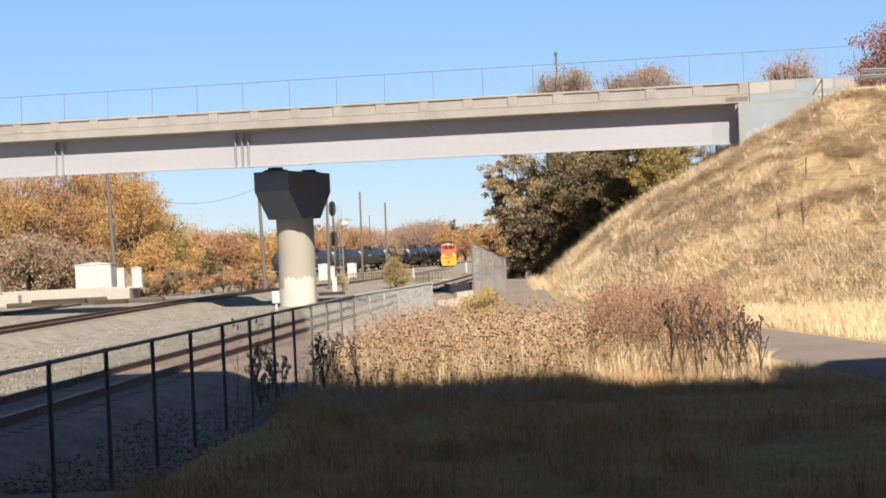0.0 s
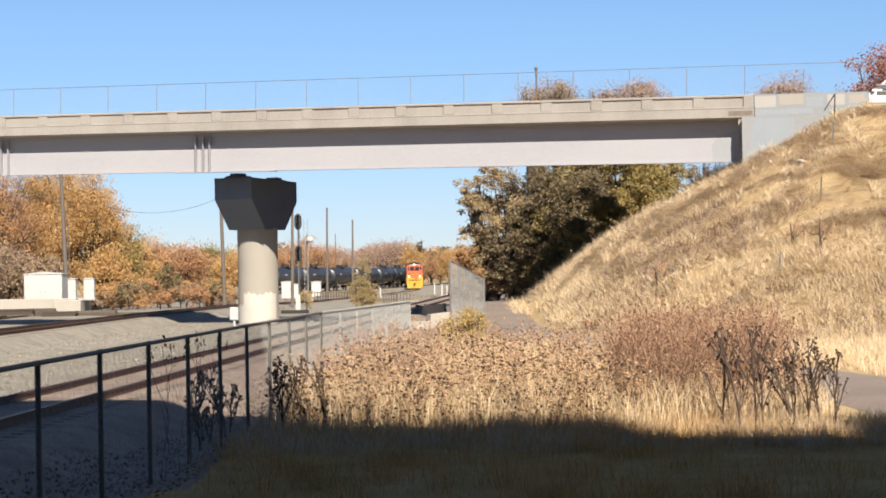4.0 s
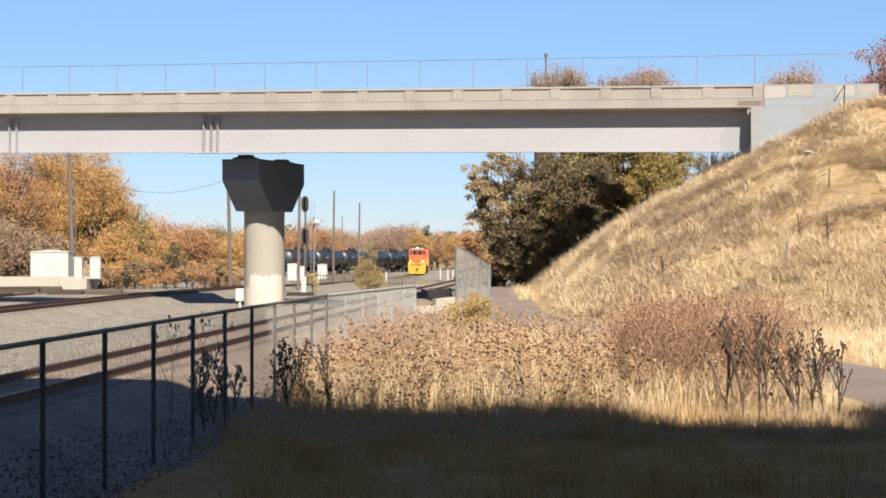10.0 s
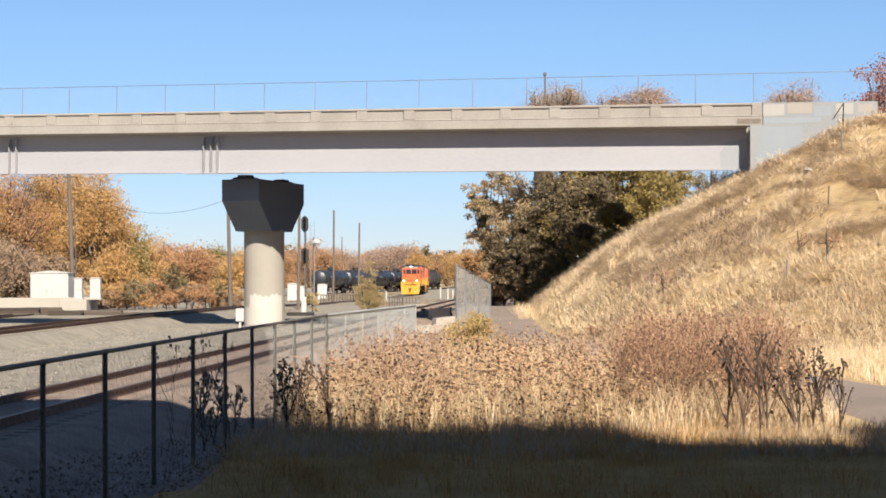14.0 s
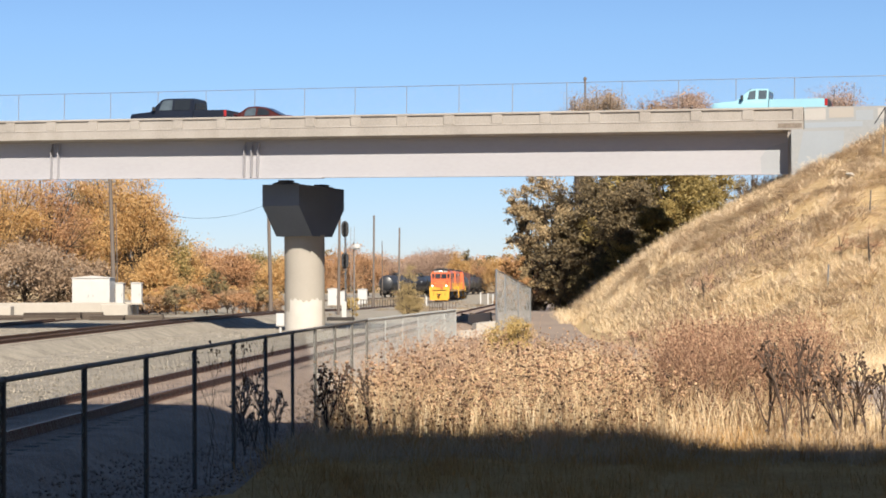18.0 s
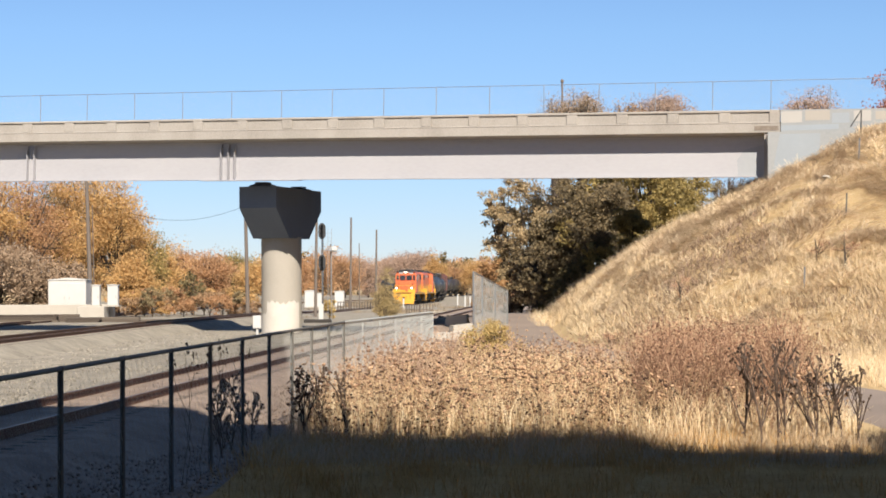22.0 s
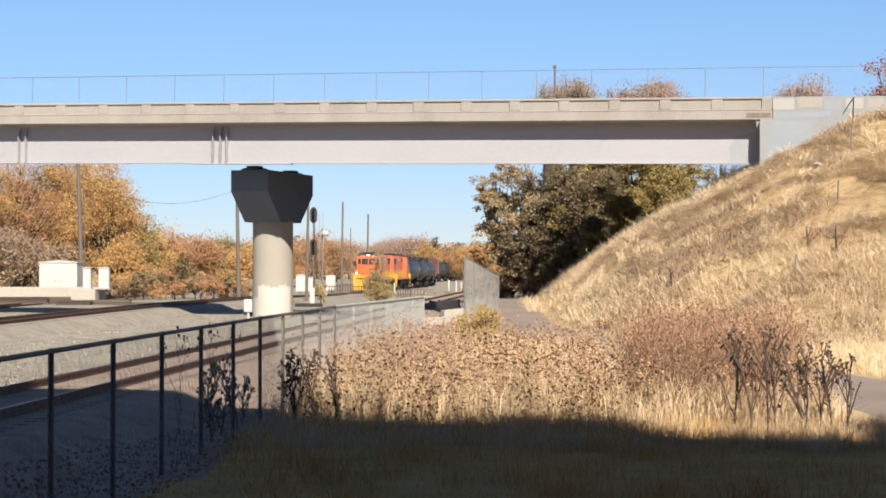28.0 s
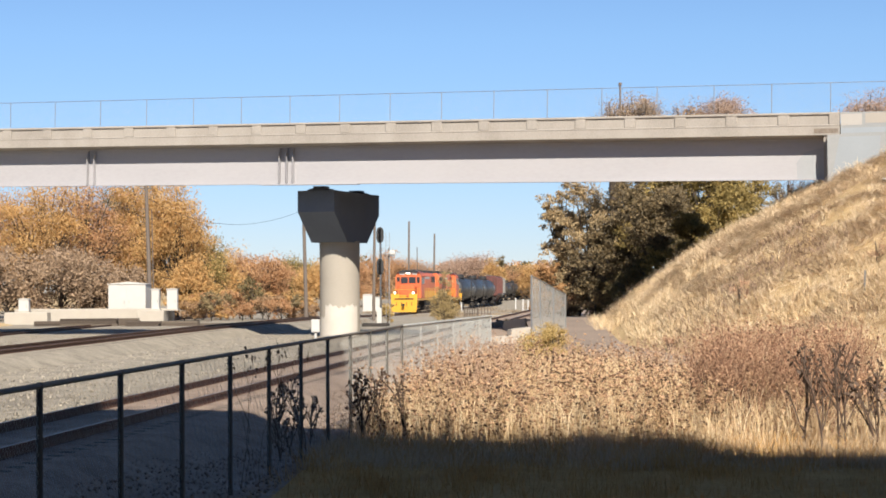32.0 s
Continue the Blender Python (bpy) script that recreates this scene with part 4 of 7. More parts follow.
def weed_mesh(rng, h, branches, lean=0.12, plump=1.0):
    """Vertices and triangles of one dry weed: stalk, side branches; and its seed heads."""
    SV, SF, HV, HF = [], [], [], []

    def stick(a, b, r0, r1):
        d = (b - a) / (np.linalg.norm(b - a) + 1e-9)
        s = np.cross(d, [0.3, 0.8, 0.5])
        s /= np.linalg.norm(s) + 1e-9
        t = np.cross(d, s)
        k = len(SV)
        for p, r in ((a, r0), (b, r1)):
            for q in range(3):
                SV.append(p + r * (s * math.cos(2.1 * q) + t * math.sin(2.1 * q)))
        for q in range(3):
            w = (q + 1) % 3
            SF.append((k + q, k + w, k + 3 + w))
            SF.append((k + q, k + 3 + w, k + 3 + q))

    def head(p, r):
        r *= plump
        k = len(HV)
        o = rng.normal(0, 1, (3, 3))
        o /= np.linalg.norm(o, axis=1)[:, None]
        for v in (o[0], -o[0], o[1], -o[1], o[2], -o[2]):
            HV.append(p + v * r * np.array([1, 1, 0.8]))
        for f in ((0, 2, 4), (2, 1, 4), (1, 3, 4), (3, 0, 4), (2, 0, 5), (1, 2, 5), (3, 1, 5), (0, 3, 5)):
            HF.append(tuple(i + k for i in f))

    p, d, pts = np.zeros(3), np.array([rng.normal(0, lean), rng.normal(0, lean), 1.0]), []
    seg = 5
    for i in range(seg):
        q = p + d / np.linalg.norm(d) * h / seg
        stick(p, q, 0.006 * (1 - 0.12 * i), 0.006 * (1 - 0.12 * (i + 1)))
        pts.append((p, q))
        p, d = q, d + rng.normal(0, 0.07, 3) * np.array([1, 1, 0])
    head(p, 0.026 + 0.018 * rng.rand())
    for _ in range(branches):
        a, b = pts[rng.randint(0, seg)]
        s = a + (b - a) * rng.rand()
        ang = rng.rand() * 2 * np.pi
        l = h * (0.10 + 0.20 * rng.rand())
        m = s + np.array([math.cos(ang) * 0.55, math.sin(ang) * 0.55, 0.8]) * l * 0.6
        e = m + np.array([math.cos(ang) * 0.25, math.sin(ang) * 0.25, 0.9]) * l * 0.5
        stick(s, m, 0.004, 0.003)
        stick(m, e, 0.003, 0.002)
        for _ in range(1):
            head(e + rng.normal(0, 0.022, 3), 0.020 + 0.022 * rng.rand())
        if rng.rand() < 0.85:
            head(m + rng.normal(0, 0.02, 3), 0.014 + 0.015 * rng.rand())
    return [np.array(q) for q in (SV, SF, HV, HF)]


def many(rng, kinds, P, name, mats, labels, hs=(0.85, 1.15)):
    SV, SF, HV, HF, a, b = [], [], [], [], 0, 0
    for p in P:
        sv, sf, hv, hf = kinds[rng.randint(len(kinds))]
        t = rng.rand() * 2 * np.pi
        r = np.array([[math.cos(t), -math.sin(t), 0], [math.sin(t), math.cos(t), 0], [0, 0, 1]])
        k = hs[0] + (hs[1] - hs[0]) * rng.rand()
        SV.append(sv @ r.T * k + p)
        SF.append(sf + a)
        a += len(sv)
        HV.append(hv @ r.T * k + p)
        HF.append(hf + b)
        b += len(hv)
    stuff(name + "_stalks", np.concatenate(SV), np.concatenate(SF), mats[0], labels[0], "weeds")
    stuff(name + "_seed_heads", np.concatenate(HV), np.concatenate(HF), mats[1], labels[1], "weeds")


kinds = [weed_mesh(rng, 0.62 + 0.5 * rng.rand(), 9 + rng.randint(7)) for _ in range(18)]
P = scatter(rng, 9000, -3, 7, 29, 56, in_patch)
P = P[rng.rand(len(P)) < np.interp(P[:, 1], [31, 36, 44], [1.0, 0.6, 0.22])]
P = P[(P[:, 0] < 2.9) | (P[:, 1] > 31.6)]
many(rng, kinds, P[:1560], "weed_patch", (M_stalk, M_seed), ("thin dry brown weed stalks", "small brown seed heads of dry weeds"), (0.70, 1.15))
# rusty weeds behind them
M_rustweed = material("rusty_pink_brown_weeds", [(0.27, 0.162, 0.112), (0.52, 0.345, 0.242), (0.74, 0.55, 0.39)], 0.9, scale=0.8, fine=6, bump=0, island=0.7, coords="World", translucent=0.15)
kinds = [weed_mesh(rng, 1.05 + 0.4 * rng.rand(), 15 + rng.randint(6), 0.16, 0.72) for _ in range(12)]
P = scatter(rng, 9000, -3, 7, 34, 52, in_patch)
P = P[rng.rand(len(P)) < np.clip(0.55 + 1.9 * wave(P[:, 0], P[:, 1] * 0.4, 1.3), 0.06, 1) * np.interp(P[:, 0], [-0.4, 0.4, 2.6, 3.4], [1.0, 0.12, 0.12, 0.8])]
many(rng, kinds, P[:400], "rusty_weeds", (M_rustweed, M_rustweed), ("rusty pink-brown weed stalks behind the straw", "rusty seed clusters of dry weeds"), (0.72, 1.08))
# russet thicket at the end of the patch
kinds = [weed_mesh(rng, 1.55 + 0.3 * rng.rand(), 22, 0.2, 0.72) for _ in range(8)]
P = scatter(rng, 2600, 3.2, 6.6, 31.5, 38, lambda x, y: ((x - 4.7 - (y - 34) * 0.06) / 1.75) ** 2 + ((y - 34.8) / 3.2) ** 2 < 1)
many(rng, kinds, P[:330], "thicket", (M_russet, M_russet), ("russet twigs of a dense dry thicket", "russet seed clusters of the dry thicket"), (0.78, 1.05))


def tall_weed(x, y, h, seed):
    """A withered sunflower-like weed: forked stems that carry dark flower heads."""
    r = np.random.RandomState(seed)
    w = thing("withered_weed", pose(x, y, float(land(x, y)) - 0.02), "tall dark withered weed with branching stems and dried heads", "weed", "tall withered weeds")
    heads = []

    def grow(p, d, length, rad, level, parent):
        n = 4
        skin, forks, leaves = [], [], []
        for i in range(n + 1):
            q = d.to_track_quat("Z", "Y")
            skin.append([p + q @ Vector((math.cos(1.2566 * j), math.sin(1.2566 * j), 0)) * rad * (1 - 0.12 * i) for j in range(5)])
            if i == n:
                break
            p = p + d * (length / n)
            if level == 0 or (level == 1 and i in (1, 2)):
                for _ in range(2 if level == 0 else 1):
                    a = r.rand() * 6.283
                    e = (d * 1.0 + Vector((math.cos(a), math.sin(a) * 0.6, 0.25)) * 0.58).normalized()
                    forks.append((p.copy(), e, length * (0.85 - 0.16 * i) * (0.55 + 0.3 * r.rand())))
            if r.rand() < 0.55:
                a = r.rand() * 6.283
                leaves.append((p.copy(), Vector((math.cos(a), math.sin(a), -0.9)) * (0.05 + 0.06 * r.rand())))
            d = (d + Vector((r.normal(0, 0.10), r.normal(0, 0.10), 0.05))).normalized()
        limb = part(("stem", "branch", "twig")[level], Mesh().loft(skin), M_darkstalk, parent, smooth=True)
        if level < 2:
            for q, s in leaves:
                o = Vector((-s.y, s.x, 0.01)) * 0.35
                part("withered_leaf", Mesh().add([q, q + s * 0.5 + o, q + s, q + s * 0.5 - o], [(0, 1, 2), (0, 2, 3)]), M_darkstalk, limb if level == 0 else parent)
        for q, e, l in forks:
            grow(q, e, l, rad * 0.6, level + 1, w if level == 0 else limb)
        heads.append((p, d))

    grow(Vector((0, 0, 0)), Vector((r.normal(0, 0.06), r.normal(0, 0.06), 1)).normalized(), h * 0.86, 0.021, 0, w)
    hm = Mesh().lathe([(0.003, -0.026), (0.022, -0.010), (0.028, 0.007), (0.019, 0.020), (0.003, 0.024)], 8).data("flower_head", M_darkstalk)
    for p, d in heads:
        ob = new("flower_head", hm)
        ob.parent = w
        ob.matrix_basis = Matrix.Translation(p) @ d.to_track_quat("Z", "Y").to_matrix().to_4x4() @ Matrix.Scale(0.5 + 0.5 * r.rand(), 4)


for k, (x, y, h) in enumerate(((4.52, 29.9, 1.45), (4.72, 29.6, 1.62), (4.98, 29.7, 1.55), (5.12, 29.9, 1.6), (5.55, 29.8, 1.38), (5.62, 29.9, 1.3), (5.86, 30.0, 1.3), (6.08, 30.2, 1.35), (6.3, 30.0, 1.2), (-2.5, 32.0, 1.15), (-2.2, 32.4, 1.2), (-1.8, 32.0, 1.1))):
    tall_weed(x, y, h, 40 + k)
for k, (x, y, h) in enumerate(((-3.95, 32.5, 0.9), (-3.7, 33.2, 1.0), (-4.2, 34.0, 0.9), (lane(-5.2, 28.6), 28.6, 0.6), (lane(-5.25, 29.6), 29.6, 0.75), (lane(-5.2, 30.8), 30.8, 0.85), (lane(-5.3, 31.8), 31.8, 0.8))):
    tall_weed(x, y, h, 60 + k)


def tree(x, y, h, rx, rz, leaf, mat, label, n=3600, clumps=34, trunk_h=0.3, seed=0, thin=False, name="tree", ry=None, base=None, group="", soft=True):
    """Tapered trunk, forked limbs and a ragged crown of small leaves."""
    r = np.random.RandomState(seed)
    z0 = BASE if base is None else base
    t = thing(name, pose(x, y, z0), label, "tree" if name == "tree" else "bush", group)
    th = h * trunk_h
    ry = ry or rx
    cz = h - rz
    C = []
    while len(C) < clumps:
        q = r.normal(0, 1, 3)
        q /= np.linalg.norm(q)
        q *= (0.45 + 0.5 * r.rand()) * (0.86 + 0.16 * math.sin(3 * math.atan2(q[1], q[0]) + seed) + 0.12 * math.sin(5 * q[2] + 2 * q[0] + seed))
        c = np.array([q[0] * rx, q[1] * ry, cz + q[2] * rz])
        if c[2] > th * 0.5:
            C.append(c)
    wood = Mesh()
    tr = max(0.05, h * 0.022)
    bend = np.array([r.normal(0, 0.2), r.normal(0, 0.2)])
    wood.tube((0, 0, -0.3), (bend[0] * 0.4, bend[1] * 0.4, th), tr * 1.25, tr, 8, False)
    fork = Vector((bend[0] * 0.4, bend[1] * 0.4, th))
    top = Vector((bend[0], bend[1], cz + rz * 0.4))
    wood.tube(fork, top, tr, tr * 0.3, 7, False)
    for c in C:
        f = r.rand() * 0.7
        s = fork + (top - fork) * f
        m = s.lerp(Vector(c), 0.5) + Vector((0, 0, -0.04 * h))
        wood.tube(s, m, tr * 0.38 * (1 - f * 0.5), tr * 0.22, 5, False)
        wood.tube(m, Vector(c), tr * 0.22, tr * 0.06, 4, False)
    part("trunk", wood, M_bark, t)
    C = np.array(C)
    # each clump is made of ragged sprays, so that light and dark gaps show between them
    k = r.randint(len(C), size=n)
    size = min(rx, rz) * 0.22
    ball = lambda m: (lambda q: q / np.linalg.norm(q, axis=1)[:, None] * r.rand(m, 1) ** 0.5)(r.normal(0, 1, (m, 3)))
    per = 24 if soft else 9
    spray = ball(len(C) * per) * np.repeat(size * 1.45 * (0.6 + 1.0 * r.rand(len(C))), per)[:, None] * np.array([1, 1, 0.8])
    j = k * per + r.randint(per, size=n)
    off = spray[j] + r.normal(0, 1, (n, 3)) * np.array([1, 1, 0.6]) * size * ((0.34 if soft else 0.21) + 0.20 * r.rand(len(spray)))[j][:, None]
    P = C[k] + off
    a, b = r.normal(0, 1, (n, 3)), r.normal(0, 1, (n, 3))
    a /= np.linalg.norm(a, axis=1)[:, None]
    if thin:
        a = a * 0.4 + off / (np.linalg.norm(off, axis=1)[:, None] + 1e-6) + np.array([0, 0, 0.5])
        a /= np.linalg.norm(a, axis=1)[:, None]
    b = np.cross(a, b)
    b /= np.linalg.norm(b, axis=1)[:, None]
    s = leaf * (0.6 + 0.8 * r.rand(n, 1))
    wd = 0.10 if thin else 0.62
    ln = 3.2 if thin else 1.0
    V = np.stack([P - a * s * ln * 0.5, P + b * s * wd * 0.5, P + a * s * ln * 0.5, P - b * s * wd * 0.5], 1).reshape(-1, 3)
    F = np.arange(n)[:, None] * 4 + np.array([[0, 1, 2, 3]])
    part("crown", raw("crown", V, F, mat), None, t)
    return t


def px(p, depth):
    return (p - 784) / 3396 * depth


# low brush along the far edge of the yard
for k in range(14):
    d = 158 + 14 * rng.rand()
    tree(px(196 + 17 * k + 8 * rng.rand(), d), d, 1.5 + 1.2 * rng.rand(), 1.9, 0.9, 0.15, (M_gold, M_tan, M_rust, M_wispy)[k % 4], "low autumn brush at the edge of the yard", 1900, 26, 0.05, 500 + k, name="shrub", group="brush along the yard")
# golden trees beyond the yard
G = "tall autumn trees behind the yard"
for k, (p, d, h, rx, mat, n) in enumerate(((-260, 178, 14.4, 4.8, M_gold, 4200), (-150, 184, 15.0, 5.0, M_rust, 4200), (-60, 176, 14.6, 4.8, M_gold, 4600), (22, 182, 15.2, 4.9, M_rust, 5200), (84, 196, 15.6, 4.0, M_olive, 3600), (128, 186, 14.2, 3.6, M_gold, 4600), (186, 178, 13.2, 3.9, M_gold, 6200), (236, 188, 9.4, 2.6, M_yelgreen, 2200), (215, 172, 5.6, 2.6, M_gold, 2400))):
    tree(px(p, d), d, h, rx, h * 0.46, 0.17, mat, "tall autumn tree with dense golden-brown leaves", int(n * 5.2), 96, 0.16, 100 + k, group=G)
for k, (p, d, h, rx) in enumerate(((-120, 166, 6.5, 4.2), (-20, 165, 7.2, 4.4), (42, 168, 6.4, 3.4), (100, 170, 4.8, 2.8))):
    tree(px(p, d), d, h, rx, h * 0.48, 0.20, M_thicket, "greyish-brown leafless shrub thicket", 11000, 44, 0.05, 130 + k, thin=False, name="shrub")
tree(px(322, 168), 168, 4.3, 1.7, 1.9, 0.26, M_olive, "small dark-leaved tree beside the yard", 900, 18, 0.3, 140)
tree(px(300, 170), 170, 3.4, 1.3, 1.5, 0.24, M_rust, "small orange tree beside the yard", 700, 14, 0.25, 141)
# the pale brown crowns carry the haze of distance in their colour
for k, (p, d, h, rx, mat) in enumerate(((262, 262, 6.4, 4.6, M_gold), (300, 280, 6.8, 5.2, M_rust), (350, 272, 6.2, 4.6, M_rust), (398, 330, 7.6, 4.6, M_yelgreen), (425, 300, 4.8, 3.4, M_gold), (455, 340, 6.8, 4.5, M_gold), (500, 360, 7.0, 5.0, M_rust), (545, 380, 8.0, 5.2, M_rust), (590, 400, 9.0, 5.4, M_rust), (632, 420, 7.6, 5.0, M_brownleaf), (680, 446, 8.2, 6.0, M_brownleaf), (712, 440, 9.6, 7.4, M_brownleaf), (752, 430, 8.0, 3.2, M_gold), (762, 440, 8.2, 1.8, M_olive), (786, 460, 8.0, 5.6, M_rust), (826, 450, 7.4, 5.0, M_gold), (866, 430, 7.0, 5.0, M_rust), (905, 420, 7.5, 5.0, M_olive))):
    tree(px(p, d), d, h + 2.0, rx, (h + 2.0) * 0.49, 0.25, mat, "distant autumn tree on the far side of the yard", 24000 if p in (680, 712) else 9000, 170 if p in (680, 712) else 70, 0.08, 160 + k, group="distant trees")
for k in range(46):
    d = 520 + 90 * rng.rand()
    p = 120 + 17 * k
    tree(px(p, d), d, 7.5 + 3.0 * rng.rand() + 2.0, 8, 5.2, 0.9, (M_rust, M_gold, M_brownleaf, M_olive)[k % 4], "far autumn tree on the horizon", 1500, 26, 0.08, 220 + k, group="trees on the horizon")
# trees close behind the bridge, standing in its shade
def behind(p, d, top, rx, mat, n, label, seed, leaf=0.145, rz=None, name="tree", trunk_h=0.12, clumps=110, soft=False):
    x = px(p, d)
    b = float(land(x, d)) - 0.1
    tree(x, d, top - b, rx, rz or (top - b) * 0.48, leaf * (1.0 if soft else 0.76), mat, label, int(n * (1.4 if soft else 2.3)), clumps, trunk_h, seed, name=name, base=b, soft=soft)


for k, (p, d, top, rx, mat, n, leaf, clumps, lab) in enumerate((
        (880, 127, 10.2, 2.1, M_sage, 7000, 0.19, 26, "tree with greyish sage and tan leaves"), (925, 125, 10.4, 2.9, M_sage, 9000, 0.19, 34, "tree with greyish sage and tan leaves"), (846, 121, 4.8, 1.3, M_amber, 3000, 0.18, 18, "low tree with amber leaves"),
        (905, 132, 5.0, 2.2, M_umber, 6000, 0.18, 26, "low tree with withered brown leaves"), (968, 131, 6.4, 3.0, M_umber, 9000, 0.18, 34, "low tree with withered brown leaves"),
        (962, 122, 7.4, 2.6, M_dark, 8000, 0.20, 36, "dark-leaved tree behind the bridge"), (1012, 121, 11.2, 3.2, M_dark, 14000, 0.20, 44, "dark-leaved tree behind the bridge"), (1046, 113, 8.2, 3.0, M_dark, 11000, 0.19, 36, "dark-leaved tree behind the bridge"),
        (1072, 119, 11.8, 3.3, M_yelgreen, 9000, 0.21, 38, "tree with yellow-green leaves"), (1128, 117, 11.2, 3.2, M_yelgreen, 9500, 0.21, 38, "tree with yellow-green leaves"), (1180, 121, 11.4, 2.9, M_yelgreen, 8000, 0.21, 34, "tree with yellow-green leaves"), (1226, 124, 10.6, 2.0, M_wispy, 3600, 0.18, 22, "thin olive tree behind the embankment"),
        (1092, 108, 6.6, 1.5, M_yelgreen, 2600, 0.19, 18, "low yellow-green tree at the edge of the slope"), (1046, 107, 4.6, 1.2, M_yelgreen, 2000, 0.18, 16, "low yellow-green tree at the edge of the slope"))):
    behind(p, d, top, rx, mat, n, lab, 300 + k, leaf, clumps=clumps)
for k, (p, d, top, rx, mat, n) in enumerate(((966, 130, 15.2, 1.7, M_thicket, 7200), (1015, 131, 15.4, 2.0, M_thicket, 8600), (1102, 130, 15.0, 1.7, M_tan, 8200), (1155, 131, 15.6, 2.4, M_brownleaf, 13000), (1418, 140, 16.6, 2.6, M_brownleaf, 10000), (1275, 150, 11.4, 2.6, M_grey_twig, 1500))):
    behind(p, d, top, rx, mat, n, "tall tree with a twiggy grey-brown crown", 330 + k, 0.10, 2.4, trunk_h=0.6, clumps=120, soft=True)
tree(px(1594, 150), 150, 20.8, 3.0, 5.8, 0.20, M_red, "red-leaved tree beyond the road", 14000, 80, 0.3, 350)
for k, (p, d, top, mat) in enumerate(((872, 176, 5.0, M_rust), (900, 178, 6.4, M_olive), (928, 176, 7.2, M_olive), (850, 178, 3.4, M_rust), (940, 180, 6.2, M_olive), (962, 128, 3.6, M_olive), (990, 116, 3.4, M_olive), (1030, 112, 3.6, M_olive), (1085, 112, 5.0, M_olive))):
    behind(p, d, top, 2.3, mat, 3600, "undergrowth with orange and dark leaves" if mat is M_rust else "dark undergrowth below the trees", 360 + k, 0.16, name="shrub", trunk_h=0.06, clumps=36)
def vine(x, y, h, seed):
    """A thin withered stem up the fence, hung over the top rail with a few curled leaves."""
    r = np.random.RandomState(seed)
    t = thing("vine", pose(x, y, BASE + 0.05), "dark withered vine climbing the chain-link fence", "vine", "vines on the fence")
    for k in range(2):
        line, p = [], Vector((0.05 * k, 0, 0))
        for i in range(9):
            line.append(p.copy())
            p += Vector((r.normal(0, 0.05), r.normal(0, 0.12), h / 9 if i < 8 else 0.03))
        line.append(p + Vector((0.05, r.normal(0, 0.25), -0.08)))
        part("stem", Mesh().loft([[q + Vector((0.0035 * math.cos(a), 0.0035 * math.sin(a), 0)) for a in (0, 2.1, 4.2)] for q in line]), M_vine, t)
        for _ in range(7):
            i = int(4 + 6 * r.rand() ** 0.25)
            q = line[min(i, 9)] + Vector((0.02, r.normal(0, 0.10), r.normal(0, 0.05)))
            a, s = r.rand() * 6.283, 0.025 + 0.028 * r.rand()
            u, v = Vector((0.4 * math.cos(a), math.cos(a), math.sin(a))) * s, Vector((0.5, -math.sin(a), math.cos(a))) * s * 0.7
            part("leaf", Mesh().add([q - u, q + v, q + u, q - v * 0.8 + Vector((0.02, 0, 0))], [(0, 1, 2), (0, 2, 3)]), M_vine, t)


for x, y, h, k in VINES:
    vine(x, y, h, k)
# low dry scrub between the yard tracks
P = scatter(rng, 5200, -34, 4, 132, 330, lambda x, y: (np.abs(x - np.interp(y, YARD_Y, YARD_X)) > 2.3) & (np.abs(x - np.interp(y, BACK_Y, BACK_X)) > 2.6) & (x < lane(-7.5, y) - 0.5) & (x > y * -0.085))
P[:, 2] = BASE + 0.04
P = P[rng.rand(len(P)) < np.clip(2.2 * wave(P[:, 0], P[:, 1] * 0.35, 3.2) + 0.05, 0, 1)]
tuft = np.repeat(P, 20, 0) + np.concatenate([rng.normal(0, 0.28, (len(P) * 20, 2)), np.zeros((len(P) * 20, 1))], 1)
V, F = blades(rng, tuft, 0.30 + 0.2 * wave(tuft[:, 0], tuft[:, 1], 1.1), 0.03, 0.8)
stuff("yard_scrub", V, F, M_scrub, "low brown and straw-coloured scrub on the yard gravel", "weeds")
# bushes nearer by
for k, (p, d, h, rx, n) in enumerate(((664, 150, 4.4, 0.85, 3800), (653, 149.2, 2.9, 0.8, 2600), (675, 149.4, 2.4, 0.85, 2600), (666, 148.6, 1.5, 1.1, 3600))):
    tree(px(p, d), d, h, rx, h * 0.5, 0.085, M_bushleaf, "wispy yellowish-olive bush beside the track", n, 46, 0.04, 370 + 10 * k, name="bush", group="bushes beside the track")
tree(px(563, 137), 137, 1.9, 0.55, 0.9, 0.12, M_bloom, "small yellow bush by the signal", 1500, 14, 0.1, 371, name="bush")
tree(px(846, 62), 62, 1.6, 1.25, 0.74, 0.055, M_bloom, "yellow flowering brush at the end of the weeds", 9000, 60, 0.05, 372, name="bush")
tree(px(806, 60), 60, 0.8, 0.5, 0.4, 0.09, M_bloom, "low yellow flowering brush beside the path", 900, 12, 0.05, 373, name="bush")
tree(px(1062, 76), 76, 0.75, 0.5, 0.36, 0.07, M_russet, "low russet shrub at the foot of the slope", 700, 12, 0.05, 374, name="bush", base=float(land(px(1062, 76), 76)) - 0.05)


# ---- yard furniture ----
def spot(p, d, z=BASE, rz=0.0):
    return pose(px(p, d), d, z, 0, 0, rz)


